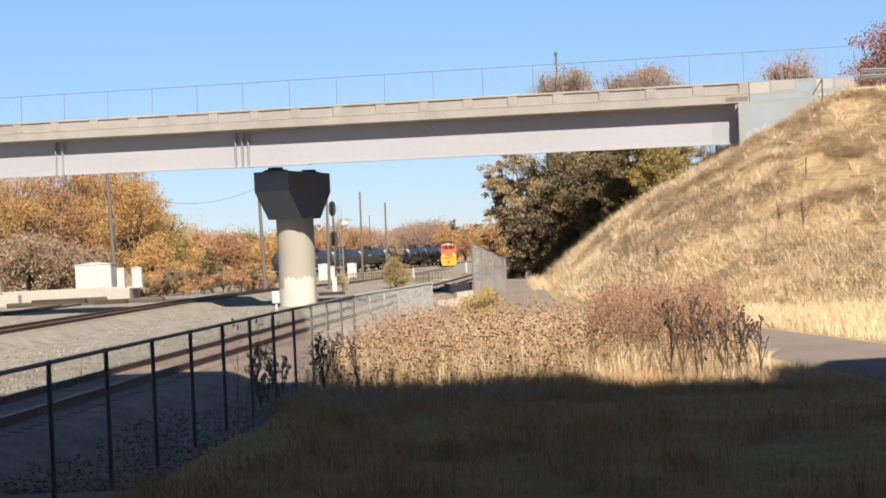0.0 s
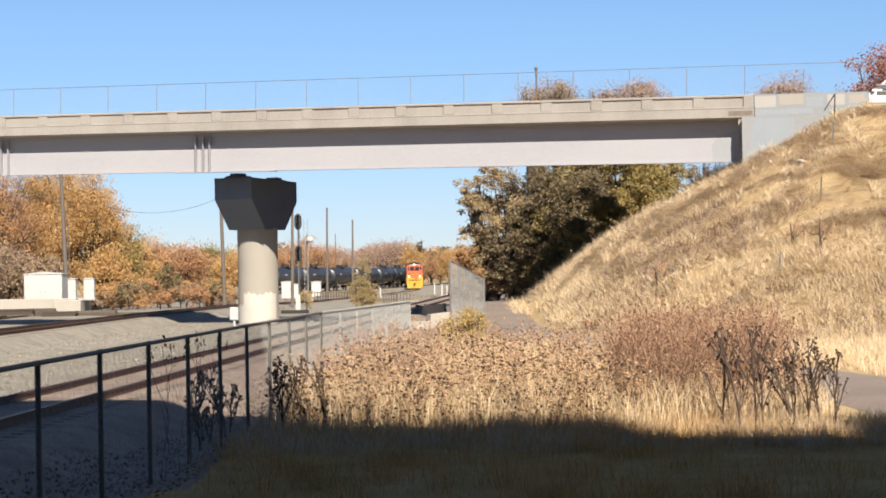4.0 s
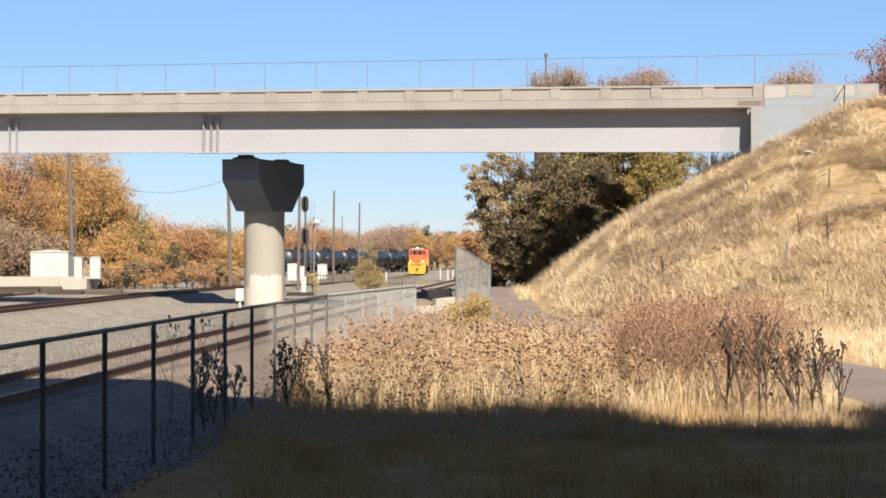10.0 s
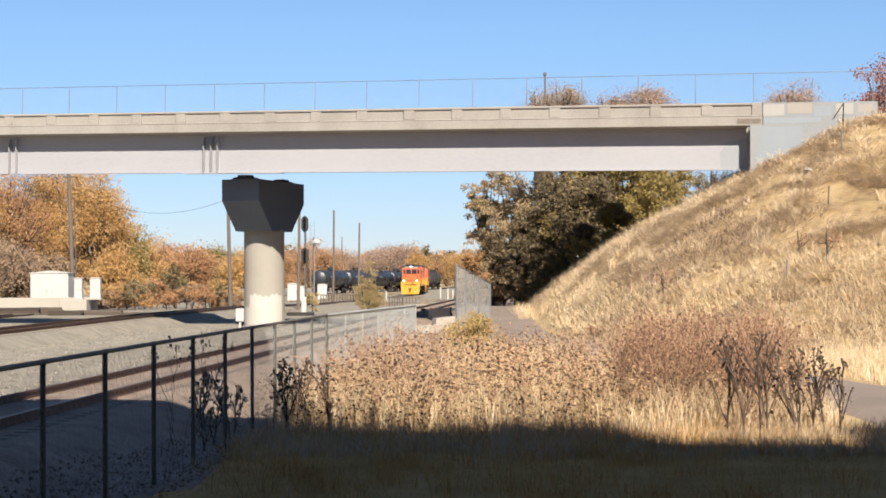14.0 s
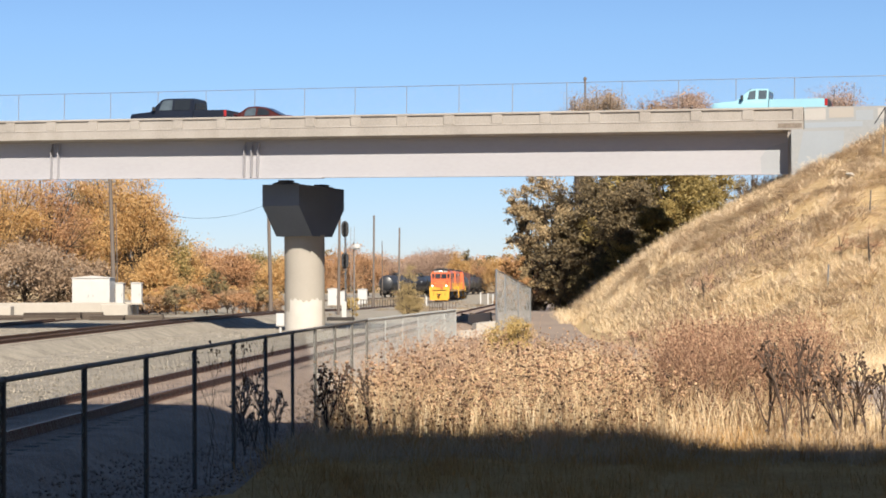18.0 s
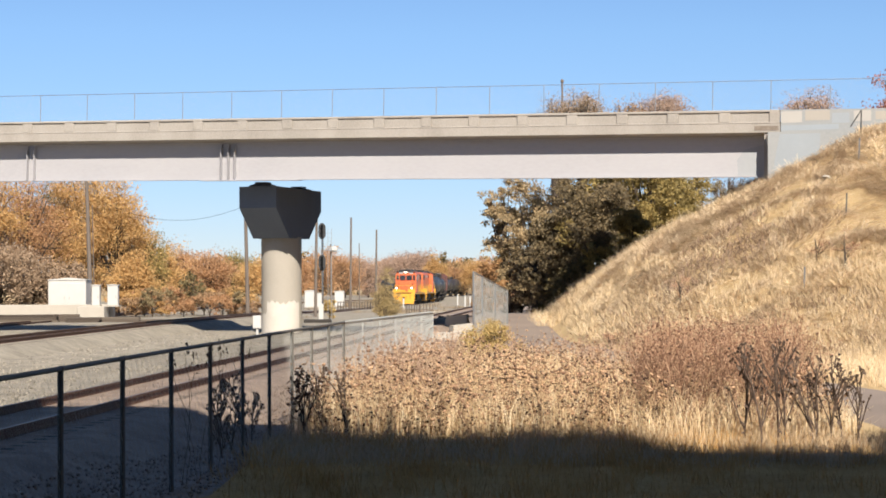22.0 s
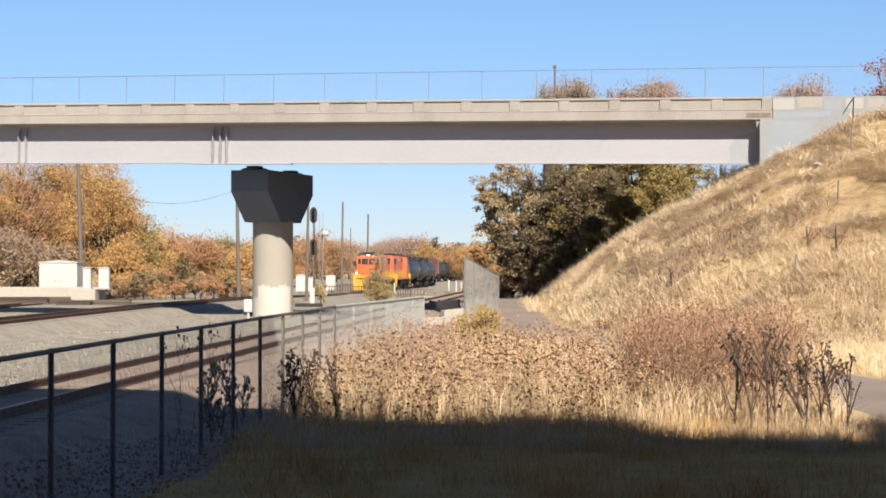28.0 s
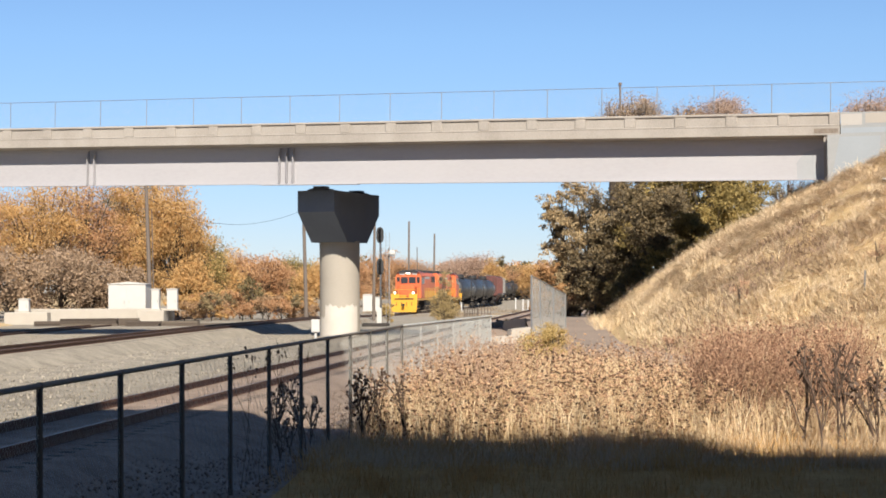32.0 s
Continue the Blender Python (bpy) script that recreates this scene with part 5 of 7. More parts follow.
def shelter(m, w, d, h, name, label, door=True):
    t = thing(name, m, label, "cabinet")
    body = part("body", Mesh().box(0, 0, h / 2, w, d, h, bevel=0.03), M_white, t)
    part("roof", Mesh().prism([(-w / 2 - 0.06, h), (w / 2 + 0.06, h), (w / 2 + 0.06, h + 0.05), (0, h + 0.05 + w * 0.05), (-w / 2 - 0.06, h + 0.05)], -d / 2 - 0.06, d / 2 + 0.06, "y"), M_white, t, "shallow pitched roof")
    if door:
        n = 2 if w > 1.5 else 1
        for k in range(n):
            dw = w * 0.86 / n
            x = (k - (n - 1) / 2) * (dw + 0.03)
            dr = part("door", Mesh().box(x, -d / 2 - 0.012, h * 0.48, dw, 0.03, h * 0.84, bevel=0.008), M_white, t)
            part("handle", Mesh().box(x + (dw * 0.36 if k == 0 else -dw * 0.36), -d / 2 - 0.045, h * 0.45, 0.04, 0.04, 0.22), M_galv, dr)
    part("plinth", Mesh().box(0, 0, 0.04, w + 0.14, d + 0.14, 0.12), M_whiteconc, t)
    return t


tagged(new("retaining_wall", Mesh().box(px(38, 150), 150.4, 0.02, 12.6, 0.6, 1.24, bevel=0.04).data("retaining_wall", M_whiteconc)), "low pale concrete retaining wall", "wall")
tagged(new("retaining_wall", Mesh().box(px(145, 149), 149.0, -0.05, 2.1, 2.4, 1.1, bevel=0.04).data("retaining_wall", M_whiteconc)), "pale concrete base under the cabinets", "wall")
tagged(new("retaining_wall", Mesh().box(px(-78, 149), 148.6, -0.10, 3.4, 1.2, 1.0, bevel=0.04).data("retaining_wall", M_whiteconc)), "end block of the pale concrete wall", "wall")
shelter(spot(103, 153, 0.0), 3.0, 2.2, 2.55, "equipment_shelter", "white metal equipment shelter with double doors")
shelter(spot(150, 149.3, 0.5), 0.62, 0.6, 1.62, "relay_cabinet", "narrow white metal relay cabinet")
shelter(spot(180, 149.0, 0.5), 0.82, 0.6, 1.62, "relay_cabinet", "narrow white metal relay cabinet")
shelter(spot(-86, 149, 0.4), 0.8, 0.6, 1.0, "relay_cabinet", "small grey-white utility cabinet")
# dark stacks added in place of the bridge's shade across the yard
for k, (p, d, w, h) in enumerate(((30, 140, 4.2, 0.55), (88, 141, 2.6, 0.6), (128, 138, 2.4, 0.4), (190, 139, 3.0, 0.30), (-40, 141, 2.2, 0.4), (244, 140, 2.6, 0.26))):
    t = thing("tie_stack", spot(p, d, BASE + 0.05, 4), "low stack of dark ties standing in for a strip of shade", "timber stack", "tie stacks")
    n = max(1, round(h / 0.19))
    for a in range(n):
        for b in range(4):
            part("tie", Mesh().box(random.uniform(-0.08, 0.08), (b - 1.5) * 0.26, a * 0.19 + 0.09, w, 0.23, 0.18, bevel=0.015), M_tie, t)


def pole(p_top, y_top, p_bot, d, label, r=0.15, base=BASE, arm=False, kind="utility_pole"):
    """A wooden pole: seen at p_top, y_top in the first view's scale at distance d."""
    z = 2.0 + (446 - y_top) * d / 3396
    t = thing(kind, spot(p_bot, d, base), label, "pole")
    lean = px(p_top, d) - px(p_bot, d)
    part("shaft", Mesh().tube((0, 0, -0.3), (lean, 0, z - base), r, r * 0.72, 10), M_pole, t)
    if arm:
        part("crossarm", Mesh().box(lean * 0.97, 0, z - base - 0.25, 0.9, 0.1, 0.12), M_pole, t)
        for s in (-0.35, 0, 0.35):
            part("insulator", Mesh().lathe([(0.03, 0), (0.05, 0.04), (0.03, 0.10), (0.05, 0.13), (0.02, 0.18)], 8, pose(lean * 0.97 + s, 0, z - base - 0.19)), M_galv, t)
    return t


pole(133, 258, 141, 157, "weathered wooden utility pole beside the shelter", 0.20, arm=True)
pole(143, 300, 147, 158, "thin wooden pole beside the utility pole", 0.05)
pole(414, 285, 419, 150, "dark wooden utility pole behind the pier", 0.17)
pole(541, 318, 538, 158, "tall wooden pole behind the signal", 0.14)
pole(602, 325, 600, 215, "tall thin wooden pole in the yard", 0.14)
pole(647, 347, 645, 228, "tall thin wooden pole in the yard", 0.14)
pole(616, 371, 616, 330, "far thin pole in the yard", 0.10)
pole(566, 372, 566, 190, "pale lamp pole in the yard", 0.10)
pole(977, 84, 977, 176, "tall slender mast beyond the bridge", 0.11)
mast_head = thing("mast_lamp", pose(px(977, 176), 176, 20.2), "small dark lamp head on the tall mast", "lamp")
part("head", Mesh().box(0, 0, 0.5, 0.30, 0.3, 0.34, bevel=0.08).tube((0, 0, -0.3), (0, 0, 0.4), 0.09), M_pole, mast_head)
lampt = thing("yard_lamp", pose(px(571, 189.7), 189.7, 5.4), "white yard lamp head on a pole", "lamp")
part("hood", Mesh().box(0, 0, 0.25, 0.7, 0.5, 0.5, bevel=0.12), M_white, lampt)
part("bracket", Mesh().box(-0.2, 0.1, -0.02, 0.5, 0.06, 0.06), M_galv, lampt)
# overhead wire
wire = Mesh()
a, b = Vector((px(134, 157) + 0.2, 157, 9.6)), Vector((px(414, 150), 150, 8.3))
for i in range(16):
    f, g = i / 16, (i + 1) / 16
    q0, q1 = a.lerp(b, f), a.lerp(b, g)
    q0.z -= 4 * 1.6 * f * (1 - f)
    q1.z -= 4 * 1.6 * g * (1 - g)
    wire.tube(q0, q1, 0.012, n=4, caps=False)
tagged(new("overhead_wire", wire.data("overhead_wire", M_steel_dark)), "slack overhead wire between two poles", "wire")

# railway signal
sg = thing("railway_signal", spot(551, 134), "two-head railway signal on a silver mast", "signal")
part("foundation", Mesh().box(-0.35, 0, 0.12, 1.9, 1.0, 0.32, bevel=0.05), M_steel_dark, sg, "dark rubble-strewn foundation")
part("mast", Mesh().tube((0, 0, 0.2), (0, 0, 7.0), 0.075, n=12), M_chrome, sg, "silver mast")
part("base_box", Mesh().box(-0.10, -0.1, 0.75, 0.34, 0.3, 1.2, bevel=0.02), M_white, sg)
for z in (5.88, 3.67):
    face = [(0.26 * math.cos(q) , 0.36 * math.sin(q) + (0.20 if math.sin(q) > 0 else -0.20)) for q in [2 * math.pi * i / 24 for i in range(24)]]
    bg = part("backboard", Mesh().prism([(x - 0.02, q + z + 0.55) for x, q in face], -0.12, -0.09, "y"), M_black, sg, "oval black backboard")
    for j in (-0.34, 0.0, 0.34):
        part("lens_hood", Mesh().lathe([(0.095, 0), (0.105, 0.22), (0.09, 0.22), (0.08, 0.02)], 12, pose(-0.02, -0.12, z + 0.55 + j, 90)), M_black, bg)
    part("bracket", Mesh().box(0.0, 0.0, z + 0.1, 0.14, 0.2, 0.10), M_galv, sg)
part("ladder", Mesh().box(0.36, 0.2, 3.4, 0.03, 0.03, 6.4).box(0.62, 0.2, 3.4, 0.03, 0.03, 6.4), M_galv, sg)
for z in np.arange(0.6, 6.5, 0.3):
    part("rung", Mesh().box(0.49, 0.2, z, 0.26, 0.02, 0.02), M_galv, sg)
part("top_platform", Mesh().box(0.3, 0.2, 5.1, 0.9, 0.5, 0.05), M_galv, sg)

shelter(spot(530, 225, BASE), 1.35, 1.2, 2.0, "relay_cabinet", "white metal relay cabinet behind the signal")
shelter(spot(544, 224, BASE), 0.8, 0.8, 1.7, "relay_cabinet", "small white relay cabinet behind the signal")
shelter(spot(581, 236, BASE), 1.15, 1.1, 1.9, "yard_cabinet", "grey-white upright yard cabinet")
# white box on a post in front of the pier
bx = thing("junction_box", spot(435, 96.5), "white metal junction box on a post", "cabinet")
part("post", Mesh().tube((0, 0, -0.2), (0, 0, 0.5), 0.07, n=10), M_white, bx)
part("box", Mesh().box(0, 0, 0.80, 0.42, 0.26, 0.66, bevel=0.02), M_white, bx)
part("door", Mesh().box(0, -0.14, 0.80, 0.36, 0.02, 0.58, bevel=0.006), M_white, bx)


def stakes(p0, p1, d, n, h, mat, label, rails=2):
    t = thing("low_fence", spot(p0, d), label, "fence")
    w = px(p1, d) - px(p0, d)
    for k in range(n):
        part("post", Mesh().box(w * k / (n - 1), 0, h / 2 - 0.1, 0.10, 0.10, h + 0.2, bevel=0.01), mat, t)
    for r in range(rails):
        part("rail", Mesh().box(w / 2, 0.03, h * (0.45 + 0.45 * r), abs(w), 0.04, 0.08), mat, t)


stakes(578, 640, 205, 14, 0.95, M_tie, "low dark picket fence along the yard")
stakes(700, 722, 172, 6, 0.95, M_tie, "low dark wooden fence by the crossing")
stakes(724, 746, 174, 5, 0.95, M_pole, "low weathered fence by the crossing", 1)
for k, (p, d, h) in enumerate(((694, 200, 1.2), (790, 235, 1.4), (803, 230, 1.3), (812, 225, 1.2))):
    t = thing("marker_post", spot(p, d), "short white marker post", "post", "marker posts")
    part("post", Mesh().box(0, 0, h / 2 - 0.1, 0.16, 0.16, h + 0.2, bevel=0.02), M_white, t)
    part("cap", Mesh().box(0, 0, h + 0.03, 0.22, 0.22, 0.07, bevel=0.02), M_white, t)
for k, (p, d, w, h, rz) in enumerate(((772, 112, 1.9, 0.8, 15), (788, 106, 1.4, 1.0, -10), (770, 90, 1.6, 0.45, 5), (795, 96, 1.2, 0.7, 20))):
    t = thing("concrete_block", spot(p, d, BASE, rz), "pale broken concrete block beside the track", "concrete block", "concrete blocks")
    part("block", Mesh().prism([(-w / 2, -0.1), (w / 2, -0.1), (w / 2 * 0.9, h), (-w / 2 * 0.8, h * 0.85)], -0.3, 0.3, "y"), M_whiteconc, t)
for k, (p, d, w, h) in enumerate(((764, 118, 1.3, 0.6), (778, 122, 1.0, 0.8))):
    t = thing("scrap_timber", spot(p, d, BASE, 20 * k), "dark heap of old ties beside the track", "timber heap")
    for j in range(4):
        part("tie", Mesh().box(0.1 * j, 0.1 * j, 0.1 + 0.17 * j, w, 0.24, 0.17, pose(0, 0, 0, 0, 4 * j, 9 * j - 12), bevel=0.015), M_tie, t)
tagged(new("crossing_apron", Mesh().box(px(785, 185), 185, BASE + 0.06, 9, 9, 0.12, bevel=0.03).data("crossing_apron", M_whiteconc)), "pale concrete crossing apron", "pavement", kind="structure")

# ---- small things on the embankment ----
gr = thing("guard_rail", TILT, "galvanised guard rail on short dark posts", "guard rail")
for k in range(14):
    part("post", Mesh().box(-5.6 + 1.2 * k, 91.75, Z_ROAD + 0.35, 0.14, 0.16, 1.3), M_pole, gr)
for z in (0.55, 0.85):
    part("rail", Mesh().prism([(91.62, Z_ROAD + z - 0.11), (91.58, Z_ROAD + z - 0.05), (91.64, Z_ROAD + z), (91.58, Z_ROAD + z + 0.05), (91.62, Z_ROAD + z + 0.11), (91.66, Z_ROAD + z + 0.11), (91.66, Z_ROAD + z - 0.11)], -6.4, 10.5, "x"), M_galv, gr)


def marker(u, v, h, label, mat, bent=False):
    w = uv(u, v)
    z = float(land(w.x, w.y))
    t = thing("marker_stake", pose(w.x, w.y, z), label, "stake")
    part("stake", Mesh().tube((0, 0, -0.2), (0.05, 0, h), 0.032, n=6), mat, t)
    if bent:
        part("bracket", Mesh().tube((0.05, 0, h), (-0.45, 0, h - 0.75), 0.028, n=6), mat, t)


marker(-8.0, 89.2, 1.35, "dark bent pipe post at the wing wall", M_black, True)
marker(-7.8, 86.0, 0.95, "thin metal stake in the dry grass", M_galv)
marker(-7.6, 78.0, 0.9, "thin metal stake in the dry grass", M_darkpipe)
marker(-8.4, 70.5, 0.9, "thin metal stake in the dry grass", M_galv)
marker(-3.0, 62.0, 1.1, "thin rusty stake at the foot of the slope", M_russet)
for k, (u, v, s) in enumerate(((-3.6, 86.2, 0.34), (-4.6, 87.5, 0.22), (-9.0, 84.0, 0.2))):
    w = uv(u, v)
    rk = Mesh()
    rr = np.random.RandomState(80 + k)
    rk.lathe([(s * 0.3, -s * 0.4), (s, 0), (s * 0.8, s * 0.35), (s * 0.25, s * 0.5)], 9, pose(w.x, w.y, float(land(w.x, w.y)) + 0.15, 8, 10, 30 * k))
    rk.v = [(x + rr.normal(0, s * 0.1), y + rr.normal(0, s * 0.1), z + rr.normal(0, s * 0.06)) for x, y, z in rk.v]
    tagged(new("rock", rk.data("rock", M_whiteconc)), "pale rock lying in the dry grass", "rock", "pale rocks")
for k, (u, v) in enumerate(((-7.0, 72.0), (-8.2, 73.5), (-13.5, 74.0))):
    w = uv(u, v)
    tree(w.x, w.y, 1.5 - 0.2 * k, 0.55, 0.6, 0.10, M_russet, "leafless brown shrub on the slope", 260, 10, 0.2, 400 + k, thin=True, name="bush", base=float(land(w.x, w.y)) - 0.05)


# ---- trains ----
M_lamp = glow("lit_headlamp", (1.0, 0.90, 0.72), 2.2)
M_lamp_off = material("lamp_glass", [(0.6, 0.6, 0.58), (0.7, 0.7, 0.68)], 0.15, bump=0)
M_whitepaint = material("white_lettering_paint", [(0.491, 0.491, 0.479), (0.529, 0.529, 0.517)], 0.5, bump=0)
M_maroon = material("faded_maroon_paint", [(0.085, 0.024, 0.020), (0.125, 0.038, 0.030)], 0.6, scale=0.7, fine=8, bump=0.1, depth=0.004)
M_greycar = material("pale_grey_car_paint", [(0.15, 0.145, 0.14), (0.21, 0.205, 0.195)], 0.6, scale=0.7, fine=8, bump=0.1, depth=0.004)


def wheel_disc(r, w, m):
    return Mesh().lathe([(r * 0.2, -w / 2), (r, -w / 2), (r, w * 0.2), (r + 0.03, w * 0.25), (r + 0.03, w / 2), (r * 0.2, w / 2)], 18, m)


def bogie(parent, x, axles, r, mat):
    half = (axles - 1) / 2
    tk = part("truck", Mesh().box(x, 1.02, 0.60, axles * 1.5, 0.16, 0.34, bevel=0.04).box(x, -1.02, 0.60, axles * 1.5, 0.16, 0.34, bevel=0.04).box(x, 0, 0.66, 0.6, 2.1, 0.3), mat, parent)
    for k in range(axles):
        for s in (-0.76, 0.76):
            part("wheel", wheel_disc(r, 0.13, pose(x + (k - half) * 1.85, s, r, 90 if s < 0 else -90)), M_steel_dark, tk)
        for s in (-1.02, 1.02):
            part("journal_box", Mesh().box(x + (k - half) * 1.85, s * 1.08, 0.52, 0.34, 0.14, 0.34, bevel=0.03), mat, tk)


def coupler(parent, x, s):
    part("coupler", Mesh().box(x + s * 0.28, 0, 0.86, 0.6, 0.16, 0.2, bevel=0.03).box(x + s * 0.55, 0.03, 0.86, 0.22, 0.3, 0.28, bevel=0.04), M_steel_dark, parent)


def locomotive(lit, label):
    """A four-axle diesel: x forward, z from the railhead."""
    t = thing("locomotive", None, label, "locomotive", "pair of locomotives")
    fr = part("underframe", Mesh().box(0, 0, 1.42, 17.0, 2.9, 0.26, bevel=0.03), M_steel_dark, t)
    for s in (-1, 1):
        part("sill_stripe", Mesh().box(0, s * 1.452, 1.43, 16.6, 0.012, 0.20), M_yellow, fr, "yellow side sill")
    for s, nm in ((1, "pilot"), (-1, "rear_pilot")):
        part(nm, Mesh().prism([(-1.45, 0.35), (1.45, 0.35), (1.52, 1.5), (1.52, 2.0), (0.55, 2.0), (0.55, 1.56), (-0.55, 1.56), (-0.55, 2.0), (-1.52, 2.0), (-1.52, 1.5)], s * 8.40, s * 8.52, "x"), M_yellow, t, "yellow end plate")
        part("snow_plough", Mesh().prism([(-1.4, 0.12), (1.4, 0.12), (1.4, 0.75), (-1.4, 0.75)], s * 8.53, s * 8.75, "x"), M_yellow if s > 0 else M_steel_dark, t)
        coupler(t, s * 8.6, s)
        for q in (-1, 1):
            st = part("step_well", Mesh().box(s * 7.95, q * 1.36, 0.85, 0.8, 0.22, 0.9), M_steel_dark, t)
            for k in range(3):
                part("step", Mesh().box(s * 7.95, q * 1.42, 0.5 + 0.34 * k, 0.8, 0.24, 0.04), M_yellow, st)
    nose = part("short_hood", Mesh().loft([[(x, -w, 1.55), (x, w, 1.55), (x, w, h - 0.22), (x, w - 0.22, h), (x, -w + 0.22, h), (x, -w, h - 0.22)] for x, w, h in ((5.7, 1.02, 2.95), (7.35, 1.0, 2.88), (7.55, 0.86, 2.74))]), M_orange, t, "low orange short hood")
    part("nose_band", Mesh().box(7.57, 0, 1.72, 0.03, 1.75, 0.32, bevel=0.01), M_yellow, nose, "yellow lower nose")
    part("nose_door", Mesh().box(7.59, 0.4, 2.2, 0.03, 0.55, 1.1, bevel=0.01), M_orange, nose)
    cab = part("cab", Mesh().loft([[(x, -1.5, 1.55), (x, 1.5, 1.55), (x, 1.5, 3.75), (x, 1.25, 4.28), (x, 0.6, 4.46), (x, -0.6, 4.46), (x, -1.25, 4.28), (x, -1.5, 3.75)] for x in (3.35, 5.75)]), M_orange, t, "orange driver's cab")
    part("cab_roof", Mesh().loft([[(x, -1.34, 4.22), (x, 1.34, 4.22), (x, 0.66, 4.52), (x, -0.66, 4.52)] for x in (3.2, 5.95)]), M_black, cab, "black roof sheet")
    for y in (-1.16, -0.46, 0.46, 1.16):
        part("windscreen", Mesh().box(5.765, y, 3.44, 0.03, 0.34 if abs(y) > 1 else 0.80, 0.66, bevel=0.01), M_glass, cab)
    for s in (-1, 1):
        part("number_board", Mesh().box(5.79, s * 0.72, 4.12, 0.06, 0.6, 0.24, bevel=0.02), M_whitepaint, cab)
        for x in (4.0, 5.0):
            part("side_window", Mesh().box(x, s * 1.507, 3.38, 0.72, 0.02, 0.70, bevel=0.006), M_glass, cab)
        part("sunshade", Mesh().box(4.5, s * 1.62, 3.84, 1.8, 0.24, 0.03), M_black, cab)
        part("cab_door", Mesh().box(5.77, s * 1.18, 2.45, 0.02, 0.5, 1.7), M_orange, cab)
    part("anticlimber", Mesh().box(8.5, 0, 1.50, 0.22, 2.2, 0.10, bevel=0.02), M_steel_dark, t)
    for y in (-0.9, -0.3, 0.3, 0.9):
        part("pilot_hose", Mesh().tube((8.56, y, 1.15), (8.6, y * 0.94, 0.55), 0.035, n=6), M_black, t)
    hl = part("headlight", Mesh().box(5.80, 0, 4.18, 0.10, 0.52, 0.28, bevel=0.03), M_black, cab)
    for s in (-1, 1):
        part("lamp", Mesh().lathe([(0.01, 0.06), (0.10, 0.06), (0.10, 0.0)], 14, pose(5.86, s * 0.12, 4.18, 0, 90)), M_lamp if lit else M_lamp_off, hl)
        dl = part("ditch_light", Mesh().box(8.32, s * 1.06, 2.12, 0.26, 0.32, 0.32, bevel=0.05), M_black, t)
        part("lamp", Mesh().lathe([(0.01, 0.04), (0.12, 0.04), (0.12, 0.0)], 14, pose(8.46, s * 1.06, 2.12, 0, 90)), M_lamp if lit else M_lamp_off, dl)
    hood = part("long_hood", Mesh().loft([[(x, -0.92, 1.55), (x, 0.92, 1.55), (x, 0.92, 3.95), (x, 0.62, 4.28), (x, -0.62, 4.28), (x, -0.92, 3.95)] for x in (-7.6, 3.35)]), M_orange, t, "orange engine hood")
    part("hood_roof", Mesh().loft([[(x, -0.66, 4.25), (x, 0.66, 4.25), (x, 0.55, 4.34), (x, -0.55, 4.34)] for x in (-7.5, 3.2)]), M_black, hood, "sooty black roof")
    for s in (-1, 1):
        part("yellow_band", Mesh().box(-2.1, s * 0.926, 1.95, 10.8, 0.012, 0.75), M_yellow, hood, "broad yellow band along the hood")
        for k in range(7):
            part("hood_door", Mesh().box(2.4 - 1.0 * k, s * 0.935, 2.9, 0.88, 0.02, 1.15, bevel=0.006), M_orange, hood)
        part("radiator_grille", Mesh().box(-6.1, s * 0.94, 3.55, 2.3, 0.04, 0.62, bevel=0.01), M_black, hood)
        part("air_intake", Mesh().box(2.4, s * 0.94, 3.75, 1.3, 0.04, 0.4, bevel=0.01), M_black, hood)
        part("name_panel", Mesh().box(-1.8, s * 0.95, 3.72, 3.2, 0.012, 0.22), M_whitepaint, hood, "pale bar of unreadable lettering")
        for k in range(13):
            x = -7.8 + 1.3 * k
            if 3.2 < x < 6.0:
                continue
            part("stanchion", Mesh().tube((x, s * 1.40, 1.55), (x, s * 1.40, 2.55), 0.022, n=5), M_yellow, t)
        part("handrail", Mesh().tube((-7.9, s * 1.40, 2.55), (3.2, s * 1.40, 2.55), 0.022, n=5), M_yellow, t)
        part("handrail", Mesh().tube((8.35, s * 1.40, 2.5), (6.0, s * 1.40, 2.6), 0.022, n=5), M_yellow, t)
    for x in (-6.9, -5.9, -4.9):
        part("roof_fan", Mesh().lathe([(0.46, 4.33), (0.46, 4.52), (0.38, 4.55), (0.1, 4.52)], 18, Matrix.Translation((x, 0, 0))), M_black, hood)
    part("exhaust_stack", Mesh().box(-1.2, 0, 4.42, 0.8, 0.5, 0.28, bevel=0.04), M_black, hood)
    part("horn", Mesh().tube((2.2, 0.25, 4.46), (2.9, 0.25, 4.52), 0.05, 0.11, 8).tube((2.2, 0.05, 4.46), (2.75, 0.05, 4.52), 0.05, 0.10, 8), M_black, hood)
    part("front_handrail", Mesh().tube((8.46, -1.3, 2.45), (8.46, 1.3, 2.45), 0.022, n=5).tube((8.46, -0.7, 1.6), (8.46, -0.7, 2.45), 0.02, n=5).tube((8.46, 0.7, 1.6), (8.46, 0.7, 2.45), 0.02, n=5), M_yellow, t)
    part("fuel_tank", Mesh().loft([[(x, -1.25, 0.75), (x, -0.9, 0.4), (x, 0.9, 0.4), (x, 1.25, 0.75), (x, 1.25, 1.3), (x, -1.25, 1.3)] for x in (-2.2, 2.2)]), M_steel_dark, t)
    for x in (-5.4, 5.4):
        bogie(t, x, 2, 0.5, M_steel_dark)
    for ob in t.children_recursive:
        ob.data.transform(Matrix.Diagonal((1, 0.91, 1, 1)))
    return t


